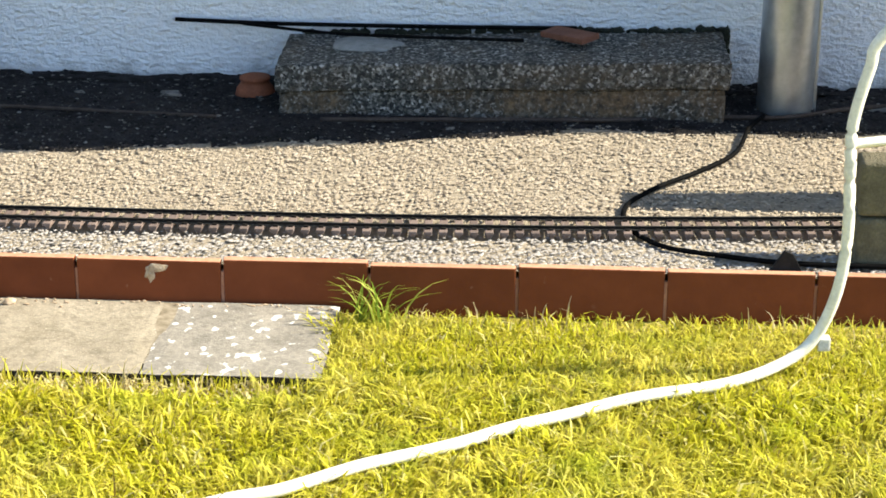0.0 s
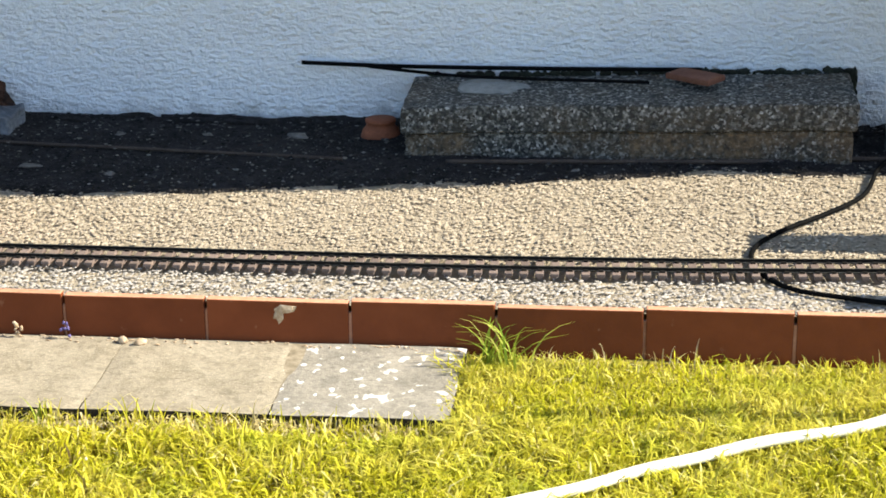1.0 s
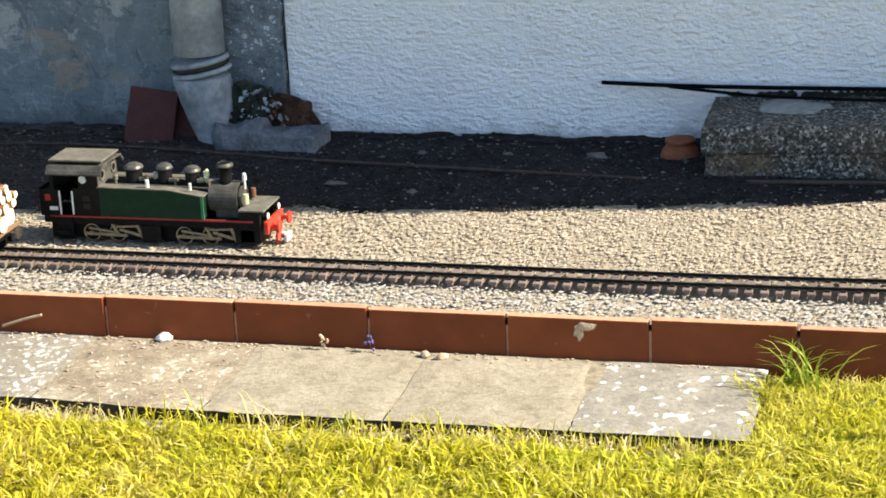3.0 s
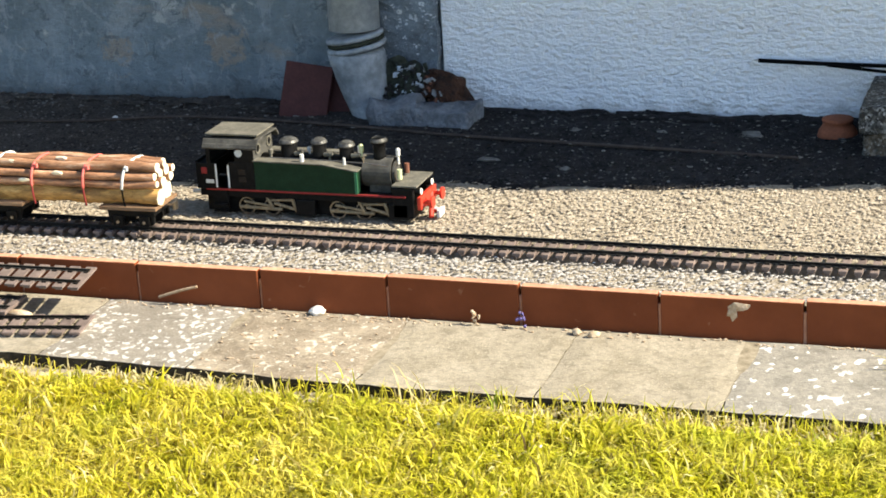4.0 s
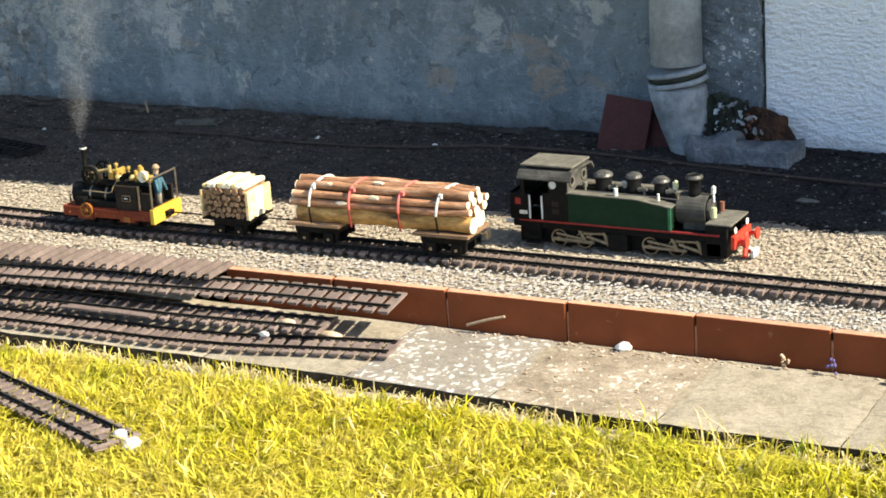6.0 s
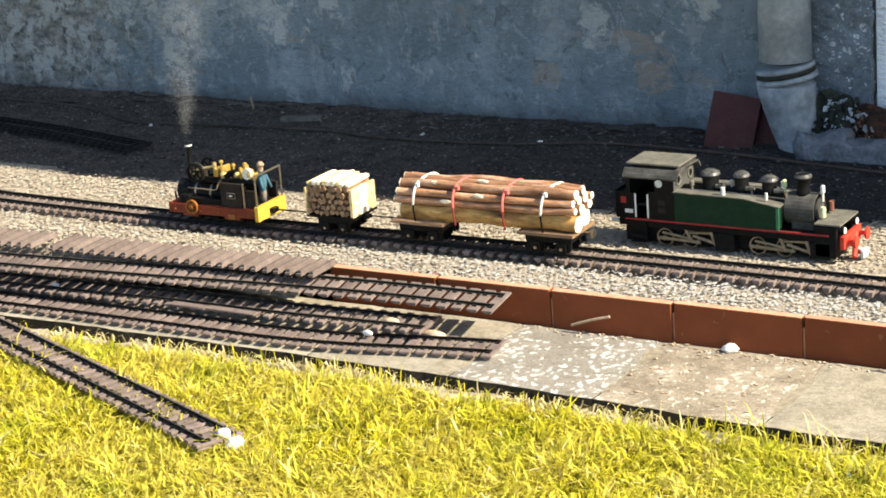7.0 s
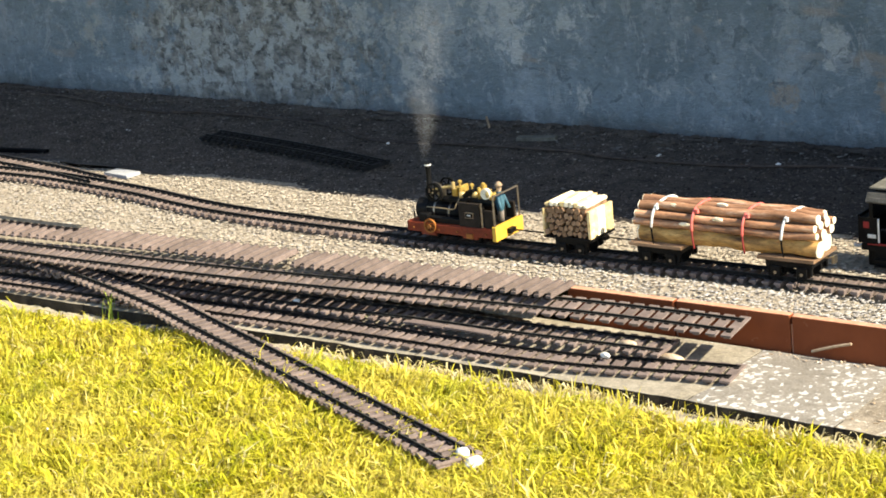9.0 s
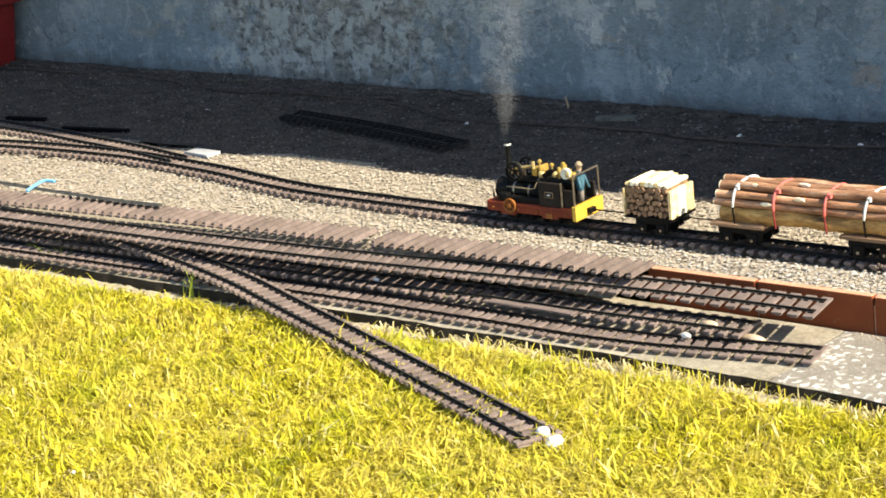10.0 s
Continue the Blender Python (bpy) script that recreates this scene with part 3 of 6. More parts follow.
def stones(name, x, y, z, size, material, label, flat=0.40):
    """Small squashed eight-sided stones."""
    n = len(x)
    dirs = np.array([(1, 0, 0), (0, 1, 0), (-1, 0, 0), (0, -1, 0), (0, 0, 1), (0, 0, -1)], float)
    v = dirs[None] * (0.75 + 0.5 * ARENA.random((n, 6, 1)))
    v += 0.22 * (ARENA.random((n, 6, 3)) - 0.5)
    v *= np.stack([size * (0.8 + 0.6 * ARENA.random(n)), size * (0.8 + 0.5 * ARENA.random(n)), size * (flat + 0.12 * ARENA.random(n))], 1)[:, None]
    a = ARENA.random(n) * math.tau
    c, s = np.cos(a)[:, None], np.sin(a)[:, None]
    v = np.stack([v[..., 0] * c - v[..., 1] * s, v[..., 0] * s + v[..., 1] * c, v[..., 2]], -1)
    v += np.stack([x, y, z], 1)[:, None]
    f = np.array([(0, 1, 4), (1, 2, 4), (2, 3, 4), (3, 0, 4), (1, 0, 5), (2, 1, 5), (3, 2, 5), (0, 3, 5)])
    faces = (f[None] + 6 * np.arange(n)[:, None, None]).reshape(-1, 3)
    return scatter_mesh(name, v.reshape(-1, 3).tolist(), faces.tolist(), material, label, "gravel", smooth=flat > 0.3)


N = 150000
gx, gy = ARENA.uniform(-4.6, 2.0, N), ARENA.uniform(-0.06, 0.9, N)
inside = (gy > 0.02) | (gx < -1.42)
gx, gy = gx[inside], gy[inside]
N = len(gx)
keep = (off_track(gx, gy) > 0.044 + 0.006 * ARENA.standard_normal(N)) | (ARENA.random(N) < 0.03)
keep &= gy < bed_edge(gx) + 0.03 * ARENA.standard_normal(N) * (ARENA.random(N) < 0.5)
gx, gy = gx[keep], gy[keep]
gs = 0.0022 + 0.0026 * ARENA.random(len(gx)) ** 2
grey = (gy < np.interp(gx, TRACK_X, TRACK_Y) + 0.02 * ARENA.standard_normal(len(gx))) & (ARENA.random(len(gx)) < np.interp(gx, [-1.7, -0.7], [0.1, 1.0]))
for side, m, label in ((~grey, M_GRAVEL, "pale sandy gravel chippings behind the railway"), (grey, M_GRAVELGREY, "pale grey gravel chippings before the railway")):
    stones("gravel", gx[side], gy[side], GRAVEL + 0.0002 + 0.0010 * ARENA.random(int(side.sum())), gs[side], m, label, 0.24)
N = 62000
gx, gy = ARENA.uniform(-5.2, 2.0, N), ARENA.uniform(0.42, 1.07, N)
keep = gy > bed_edge(gx) - 0.01
gx, gy = gx[keep], gy[keep]
gs = 0.0016 + 0.0034 * ARENA.random(len(gx)) ** 5
gz = np.array([GRAVEL + 0.005 + wave(a, b, 9, 0.007) + 0.03 * max(0.0, b - 0.93) for a, b in zip(gx, gy)])
stones("grit", gx, gy, gz, gs, M_GRIT, "dark damp grit on the shaded soil")

# ---- lawn ----


def blades(name, x, y, z, length, width, lean, material, label, category="grass", heading=None):
    n = len(x)
    a = ARENA.random(n) * math.tau
    b = ARENA.random(n) * math.tau if heading is None else heading
    side = np.stack([np.cos(a), np.sin(a), np.zeros(n)], 1) * (width / 2)[:, None]
    tip = np.stack([np.cos(b) * lean, np.sin(b) * lean, np.sqrt(np.maximum(1 - lean**2, 0.05))], 1) * length[:, None]
    mid = np.stack([np.cos(b) * lean * 0.32, np.sin(b) * lean * 0.32, 0.62 * np.sqrt(np.maximum(1 - (0.5 * lean) ** 2, 0.05))], 1) * length[:, None]
    root = np.stack([x, y, z], 1)
    v = np.stack([root - side, root + side, root + mid + side * 0.85, root + mid - side * 0.85, root + tip], 1)
    base = 5 * np.arange(n)
    quads = np.stack([base, base + 1, base + 2, base + 3], 1).tolist()
    tris = np.stack([base + 3, base + 2, base + 4], 1).tolist()
    return scatter_mesh(name, v.reshape(-1, 3).tolist(), quads + tris, material, label, category)


def thick(x, y):
    return np.array([0.5 + noise.noise(Vector((a * 5, b * 5, 2.0))) + 0.5 * noise.noise(Vector((a * 16, b * 16, 5.0))) for a, b in zip(x, y)])


def slab_line(x):
    return np.interp(x, FRONT_X + [2.0], [y - 0.004 for y in FRONT_Y] + [-0.28])


# a low curled mat of blades, with thinner upright ones through it
NEAR_X, NEAR_Y = [-3.6, -3.2, -2.7, -2.3, -1.95, -0.95, 0.06, 1.9], [-0.25, -0.35, -0.70, -0.98, -1.25, -0.94, -0.78, -0.72]
TUFTS, PER = 30000, 19
cx, cy = ARENA.uniform(-3.6, 1.9, TUFTS), ARENA.uniform(-1.25, -0.2, TUFTS)
wide = 0.006 + 0.011 * ARENA.random(TUFTS)
tall = np.clip(ARENA.normal(1.0, 0.28, TUFTS), 0.5, 1.8)
way = ARENA.random(TUFTS) * math.tau
flop = np.clip(ARENA.normal(0.80, 0.16, TUFTS), 0.25, 0.98)
which = np.repeat(np.arange(TUFTS), PER)
gx = cx[which] + wide[which] * ARENA.standard_normal(len(which))
gy = cy[which] + wide[which] * ARENA.standard_normal(len(which))
bare = np.interp(gx, [-1.5, -0.9, -0.2, 0.0, 0.2, 0.42], [0.030, 0.045, 0.045, 0.024, 0.018, 0.0]) * (0.8 + 0.6 * np.sin(gx * 17) * np.sin(gx * 7 + 1))
keep = (gy < slab_line(gx) - bare) & (gy > np.interp(gx, NEAR_X, NEAR_Y))
gx, gy, which = gx[keep], gy[keep], which[keep]
th = thick(gx, gy)
keep = ARENA.random(len(gx)) < 0.62 + 0.5 * th
gx, gy, th, which = gx[keep], gy[keep], th[keep], which[keep]
n = len(gx)
up = ARENA.random(n) < 0.10
lean = np.where(up, np.clip(ARENA.normal(0.42, 0.2, n), 0, 0.9), np.clip(flop[which] + 0.12 * ARENA.standard_normal(n), 0.2, 0.99))
size = (0.020 + 0.020 * ARENA.random(n)) * tall[which] * (0.85 + 0.4 * np.clip(th, 0, 1))
rim = np.where(gx < 0.42, np.clip((slab_line(gx) - gy - 0.015) / 0.07, 0.45, 1), 1)
size *= rim
blades("lawn_grass", gx, gy, lawn_z(gx, gy) - 0.004 + 0.012 * ARENA.random(n) * ~up * rim, size, 0.0024 + 0.0028 * ARENA.random(n), lean, M_GRASS, "short sunlit yellow-green lawn grass in tufts", heading=way[which] + 0.7 * ARENA.standard_normal(n))
# sandy earth laid bare along the slab edge
xs = np.linspace(-3.0, 0.43, 240)
verts, faces = [], []
for k, x in enumerate(xs):
    f = slab_front(x)
    for m in range(7):
        y = f + 0.004 - 0.014 * m
        verts.append((float(x), y, LAWN_Z + 0.004 + wave(x, y, 30, 0.006) + wave(x, y, 90, 0.004) - 0.0016 * max(0, m - 3)))
    if k:
        faces += [(7 * k - 7 + m, 7 * k + m, 7 * k + m + 1, 7 * k - 6 + m) for m in range(6)]
scatter_mesh("bare_earth", verts, faces, M_SANDY, "pale sandy earth along the slab edge", "soil", smooth=True)
# wider lawn round about
N = 36000
gx, gy = ARENA.uniform(-4.8, 3.6, N), ARENA.uniform(-3.0, -0.3, N)
keep = (gy < slab_line(gx)) & ((gy < np.interp(gx, NEAR_X, NEAR_Y)) | (gx > 1.85))
gx, gy = gx[keep], gy[keep]
n = len(gx)
blades("outer_lawn_grass", gx, gy, np.full(n, LAWN_Z - 0.004), 0.02 + 0.02 * ARENA.random(n), 0.006 + 0.004 * ARENA.random(n), np.clip(ARENA.normal(0.8, 0.15, n), 0.3, 0.98), M_GRASS, "short yellow-green lawn grass round about")
# dry straw lying along the slab edge, and grass leaning over it
N = 1500
gx = ARENA.uniform(-1.9, 0.4, N)
gy = slab_line(gx) - 0.004 - np.abs(ARENA.normal(0, 0.02, N))
keep = ARENA.random(N) < np.clip(1.1 * thick(gx * 0.7 + 9, gy), 0, 1)
gx, gy = gx[keep], gy[keep]
n = len(gx)
blades("dry_straw", gx, gy, lawn_z(gx, gy) + 0.004 + 0.006 * ARENA.random(n), 0.012 + 0.018 * ARENA.random(n), 0.0022 + 0.0018 * ARENA.random(n), np.clip(ARENA.normal(0.985, 0.01, n), 0.9, 0.995), M_STRAW, "pale dry straw along the slab edge")
N = 5200
gx = ARENA.uniform(-1.6, 0.42, N)
gy = slab_line(gx) - 0.002 - np.abs(ARENA.normal(0, 0.014, N))
keep = ARENA.random(N) < np.clip(np.interp(gx, [-1.6, -0.9, -0.5, 0.1, 0.2, 0.42], [0.05, 0.05, 0.08, 0.18, 0.12, 0.5]) * (0.35 + 1.1 * thick(gx + 4, gy)), 0, 1)
gx, gy = gx[keep], gy[keep]
n = len(gx)
blades("edge_grass", gx, gy, lawn_z(gx, gy), 0.022 + 0.024 * ARENA.random(n), 0.0018 + 0.0018 * ARENA.random(n), np.clip(ARENA.normal(0.5, 0.25, n), 0, 0.95), M_GRASS, "uncut grass leaning over the slab edge")
# grass right up to the edging past the end of the slabs
N = 26000
gx, gy = ARENA.uniform(0.40, 1.9, N), ARENA.uniform(-0.335, -0.006, N)
keep = (gy < -0.05 + 0.02 * np.sin(gx * 14)) | (ARENA.random(N) < 0.3)
gx, gy = gx[keep], gy[keep]
n = len(gx)
blades("verge_grass", gx, gy, np.full(n, LAWN_Z + 0.005), 0.016 + 0.022 * ARENA.random(n), 0.0022 + 0.0018 * ARENA.random(n), np.clip(ARENA.normal(0.72, 0.22, n), 0, 0.98), M_GRASS, "grass growing up to the terracotta edging")
sheet("verge", 0.38, 4, -0.36, 0.0, 50, 10, lambda x, y: LAWN_Z - 0.004 + 0.016 * min(1.0, max(0.0, (y + 0.33) / 0.12)) + wave(x, y, 8, 0.006), M_LAWN, "thatch at the foot of the edging", "lawn")


def tuft(x, y, z, n, length, spread, seed, label, material=None, width=0.004):
    g = np.random.default_rng(seed)
    bm = bmesh.new()
    for _ in range(n):
        a = g.random() * math.tau
        l, s = length * (0.5 + 0.6 * g.random()), spread * (0.3 + 0.8 * g.random())
        o = Vector((0.02 * g.standard_normal(), 0.012 * g.standard_normal(), 0))
        d, side = Vector((math.cos(a), 0.6 * math.sin(a), 0)), Vector((-math.sin(a), math.cos(a), 0)) * width / 2
        last = None
        for k in range(5):
            u = k / 4
            p = o + d * (s * u**1.6) + Vector((0, 0, l * (u - 0.42 * u**2.5)))
            w = side * (1 - u * 0.92)
            now = (bm.verts.new(p - w), bm.verts.new(p + w))
            if last:
                bm.faces.new((last[0], last[1], now[1], now[0]))
            last = now
    ob = part("grass_tuft", bm, material or M_TUFT)
    ob.location = (x, y, z)
    return tagged(ob, label, "grass", "tufts of long grass", "stuff")


tuft(0.475, -0.045, -0.01, 30, 0.115, 0.10, 1, "long green grass tuft against the terracotta edging", width=0.0055)
tuft(0.42, -0.09, -0.02, 50, 0.07, 0.07, 2, "yellow-green grass tuft at the end of the slabs", M_GRASS)
tuft(-0.42, -0.305, -0.02, 12, 0.10, 0.05, 3, "tall thin grass by the slab edge", M_GRASS, 0.0036)
tuft(-0.30, -0.305, -0.02, 9, 0.10, 0.06, 4, "tall thin grass by the slab edge", M_STRAW, 0.004)
tuft(-0.05, -0.305, -0.02, 12, 0.095, 0.06, 5, "tall thin grass by the slab edge", M_GRASS, 0.0036)
tuft(-0.62, -0.305, -0.02, 8, 0.07, 0.05, 9, "tall thin grass by the slab edge", M_STRAW, 0.003)
tuft(0.12, -0.305, -0.02, 10, 0.08, 0.06, 10, "tall thin grass by the slab edge", M_STRAW, 0.0036)
tuft(-0.18, -0.305, -0.02, 9, 0.085, 0.06, 11, "tall thin grass by the slab edge", M_TUFT, 0.0034)
tuft(-2.30, -0.30, -0.03, 10, 0.11, 0.04, 6, "tall grass growing beside the old track", width=0.004)
tuft(-2.75, -0.24, -0.03, 26, 0.09, 0.06, 7, "tall grass growing beside the old track", width=0.003)
tuft(-3.0, -0.22, -0.03, 26, 0.09, 0.06, 8, "tall grass growing beside the old track", width=0.003)
for k in range(26):
    tx = rnd.uniform(0.5, 1.5)
    tuft(tx, rnd.uniform(-0.06, -0.02), -0.02, 7, rnd.uniform(0.04, 0.075), 0.03, 20 + k, "thin dry grass against the edging", M_STRAW if k % 2 else M_TUFT, 0.0022)
for k in range(20):
    tx = rnd.uniform(-3.2, 0.4)
    ty = slab_front(tx) - 0.022
    tuft(tx, ty + rnd.uniform(-0.02, 0.005), -0.035, 12, rnd.uniform(0.03, 0.055), 0.03, 60 + k, "short grass against the slab edge", M_GRASS, 0.0024)

# ---- paving slabs ----


paving = thing("paving", 0, 0, 0, 0, "row of square concrete slabs along the edging", "paving", kind="structure")
joints = [-3.79, -3.51, -3.23, -2.95, -2.67, -2.39, -2.11, -1.82, -1.54, -1.26, -0.975, -0.705, -0.418, -0.128, 0.152, 0.415]
for k, (a, b) in enumerate(zip(joints, joints[1:])):
    bm = bmesh.new()
    front = -0.297
    box(bm, a + 0.0011, b - 0.0011, front, -0.004, -0.034, 0.0)
    bmesh.ops.subdivide_edges(bm, edges=bm.edges, cuts=11, use_grid_fill=True)
    for v in bm.verts:
        edge_near = min(v.co.x - a, b - v.co.x, v.co.y - front) < 0.012
        v.co.z += wave(v.co.x, v.co.y, 9, 0.0015) - (0.0015 if edge_near and v.co.z > -0.005 else 0)
        v.co.y = -0.004 + (v.co.y + 0.004) * (slab_front(v.co.x) + 0.004) / (front + 0.004)
        if edge_near:
            v.co.x += wave(v.co.x + 9, v.co.y, 30, 0.004)
            v.co.y += wave(v.co.x, v.co.y + 4, 24, 0.005)
    lichen = a > 0.1 or -1.0 < a < -0.9
    rough = -0.72 < a < -0.6
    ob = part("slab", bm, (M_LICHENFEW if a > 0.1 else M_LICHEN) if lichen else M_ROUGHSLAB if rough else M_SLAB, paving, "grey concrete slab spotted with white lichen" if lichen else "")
    # side faces coloured dark for earth stains and for the shade on them
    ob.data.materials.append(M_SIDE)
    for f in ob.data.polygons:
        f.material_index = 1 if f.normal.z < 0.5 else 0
bm = bmesh.new()
box(bm, -3.8, 0.41, -0.240, 0.0, -0.07, -0.0016)
part("joint_filling", bm, M_JOINT, paving, "dark dirt in the joints")

# ---- terracotta edging ----
edging = thing("edging", 0, 0, 0, 0, "upright terracotta tiles edging the gravel bed", "edging", kind="structure")
bm = bmesh.new()
box(bm, 0.0022, 0.2278, 0.0, 0.0165, -0.115, 0.0, 0.0022)
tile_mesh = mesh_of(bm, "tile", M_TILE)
# top faces get a paler terracotta that holds the sunlight in its colour
tile_mesh.materials.append(M_SUNLITTILE)
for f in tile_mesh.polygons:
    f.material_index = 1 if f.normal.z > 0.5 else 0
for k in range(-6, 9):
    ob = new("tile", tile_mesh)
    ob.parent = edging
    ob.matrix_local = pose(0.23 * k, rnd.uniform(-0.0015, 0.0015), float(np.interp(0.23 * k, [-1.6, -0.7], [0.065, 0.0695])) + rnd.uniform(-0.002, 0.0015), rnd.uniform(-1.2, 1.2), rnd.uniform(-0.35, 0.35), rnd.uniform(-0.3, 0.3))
bm = bmesh.new()
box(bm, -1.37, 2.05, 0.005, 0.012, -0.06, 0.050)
# the same paler colour stands for sunlit tile sides in the joints
part("mortar", bm, M_SUNLITTILE, edging, "mortar strip coloured like the sunlit tile sides")
bm = bmesh.new()
lump(bm, 0.128, -0.0005, 0.055, 0.016, 0.0025, 0.008, 5, 2, 0.6)
lump(bm, 0.117, -0.0005, 0.045, 0.008, 0.0025, 0.012, 6, 2, 0.6)
part("chip", bm, M_STRAWLITTER, edging, "pale chipped patch on one tile")

# ---- railway track ----
PITCH = 0.0248


def sleeper_mesh(name, material, half=0.0050):
    """A plastic sleeper with an undercut foot and chairs coloured black as the shadow notches beside the rails."""
    bm = bmesh.new()
    box(bm, -half, half, -0.0425, 0.0425, 0.0062, 0.0115, 0.0008)
    box(bm, -0.6 * half, 0.6 * half, -0.0385, 0.0385, 0.001, 0.0070)
    for y in (-0.0275, -0.0185, 0.0185, 0.0275):
        box(bm, -0.0034, 0.0044, y - 0.0034, y + 0.0026, 0.0115, 0.0142)
    mesh = mesh_of(bm, name, material)
    # near-black slot on the chairs paints the shadow marks by the rails
    mesh.materials.append(M_RAIL)
    for f in mesh.polygons:
        f.material_index = 1 if f.center.z > 0.0116 else 0
    return mesh


SLEEPER = sleeper_mesh("sleeper", M_SLEEPER, 0.0068)
LAWN_SLEEPER = sleeper_mesh("sleeper", M_SLEEPER, 0.0064)
BARE_SLEEPER = sleeper_mesh("sleeper", M_SLEEPER, 0.0058)
WIDE_SLEEPER = sleeper_mesh("sleeper", M_SLEEPER, 0.0098)
DARK_SLEEPER = sleeper_mesh("sleeper", M_DARKSLEEPER)
RAIL_SHAPE = [(-0.0026, 0.0015), (0.0026, 0.0015), (0.0026, 0.0028), (0.0007, 0.0036), (0.0007, 0.0065), (0.0014, 0.0070), (0.0014, 0.0090), (-0.0014, 0.0090), (-0.0014, 0.0070), (-0.0007, 0.0065), (-0.0007, 0.0036), (-0.0026, 0.0028)]


def along(points, step):
    """Even steps along a smooth line: place, heading."""
    pts = [Vector(p) for p in points]
    fine = []
    for i in range(len(pts) - 1):
        p0, p1, p2, p3 = pts[max(i - 1, 0)], pts[i], pts[i + 1], pts[min(i + 2, len(pts) - 1)]
        for k in range(24):
            u = k / 24
            fine.append(0.5 * (2 * p1 + (p2 - p0) * u + (2 * p0 - 5 * p1 + 4 * p2 - p3) * u * u + (3 * p1 - p0 - 3 * p2 + p3) * u**3))
    fine.append(pts[-1])
    out, gone, want = [], 0.0, 0.0
    for a, b in zip(fine, fine[1:]):
        l = (b - a).length
        while want <= gone + l:
            out.append((a.lerp(b, (want - gone) / l), (b - a).normalized()))
            want += step
        gone += l
    return out


def track(name, points, label, flip=False, skip=0.0, group="", tilt=0.0, gauge=0.046, mesh=None, tall=1.0, pitch=PITCH):
    """Two rails on separate sleepers along a line of sleeper-base points; flip lays it upside down."""
    ob = thing(name, 0, 0, 0, 0, label, "railway track", group)
    spots = along(points, pitch)
    for off in (-gauge / 2, gauge / 2):
        lift = -off * math.tan(radians(tilt))
        bm = bmesh.new()
        rings = []
        for p, d in along(points, 0.05) + [spots[-1]]:
            side = Vector((-d.y, d.x, 0)).normalized()
            rings.append([bm.verts.new(p + side * (off + u) + Vector((0, 0, ((0.009 + v) * tall + lift) if not flip else (0.0094 - v)))) for u, v in RAIL_SHAPE])
        k = len(RAIL_SHAPE)
        for a, b in zip(rings, rings[1:]):
            for i in range(k):
                bm.faces.new((a[i], a[(i + 1) % k], b[(i + 1) % k], b[i]))
        bm.faces.new(rings[0])
        bm.faces.new(rings[-1])
        r = part("rail", bm, M_RAIL, ob, "dark tarnished rail")
        # shiny grey rail heads, made paler on top for the sun they catch
        r.data.materials.append(M_RAILTOP)
        for f in r.data.polygons:
            f.material_index = 1 if f.normal.z > 0.9 and not flip and f.center.z > min(p[2] for p in points) + 0.012 * tall else 0
    for p, d in spots:
        if rnd.random() < skip:
            continue
        s = new("sleeper", mesh or SLEEPER)
        s.parent = ob
        a = math.degrees(math.atan2(d.y, d.x)) + rnd.uniform(-0.8, 0.8)
        rise = math.degrees(math.asin(d.z))
        s.matrix_local = pose(p.x, p.y, p.z, -tilt, -rise, a) @ Matrix.Diagonal((1, 1, tall, 1)) if not flip else pose(p.x, p.y, p.z + 0.0175, 180, 0, -a + 2 * a)
    return ob


RAILTOP = 0.0786
track("main_track", [(x, y, 0.06) for x, y in MAIN_LINE], "narrow-gauge garden railway track laid in pale gravel")
track("siding_track", [(-4.3, 0.45, 0.0605), (-3.75, 0.391, 0.0605), (-3.49, 0.366, 0.0605), (-3.35, 0.345, 0.0605), (-3.225, 0.329, 0.0605), (-3.1, 0.310, 0.0605), (-2.97, 0.283, 0.0605), (-2.90, 0.268, 0.0605)], "garden track branching off towards the house wall")
track("shaded_track", [(-2.94, 0.705, 0.068), (-2.62, 0.650, 0.070), (-2.29, 0.582, 0.068)], "loose length of black track lying on shaded soil", mesh=DARK_SLEEPER)
LOOSE = "loose track lengths"
track("lawn_track", [(-1.165, -0.637, 0.000), (-1.22, -0.616, 0.001), (-1.37, -0.560, 0.003), (-1.72, -0.430, 0.006), (-2.0, -0.333, 0.012), (-2.18, -0.274, 0.018), (-2.45, -0.205, 0.023), (-2.72, -0.150, 0.026)], "loose curved track lying half over the lawn", group=LOOSE, tilt=-3, gauge=0.050, mesh=LAWN_SLEEPER)
track("front_track", [(-0.955, -0.143, 0.001), (-1.033, -0.156, 0.001), (-1.133, -0.1765, 0.001), (-1.236, -0.1965, 0.001), (-1.37, -0.209, 0.001), (-1.45, -0.210, 0.001), (-1.6, -0.211, 0.001), (-1.75, -0.214, 0.001), (-1.88, -0.217, 0.001), (-2.1, -0.225, 0.001), (-2.5, -0.240, 0.001), (-2.9, -0.255, 0.001), (-3.4, -0.275, 0.001)], "loose brown-sleepered track lying on the slabs", group=LOOSE, gauge=0.048, tall=0.74, mesh=WIDE_SLEEPER, pitch=0.0295)
track("middle_track", [(-1.10, -0.118, 0.0185), (-1.187, -0.123, 0.0185), (-1.28, -0.129, 0.0185), (-1.39, -0.136, 0.0185), (-1.5, -0.138, 0.0185), (-1.64, -0.142, 0.0185), (-1.77, -0.152, 0.0185), (-2.2, -0.172, 0.0185), (-2.8, -0.195, 0.0185), (-3.3, -0.22, 0.0185)], "loose track lying under another against the edging", group=LOOSE, tall=0.74, pitch=0.0275)
bm = bmesh.new()
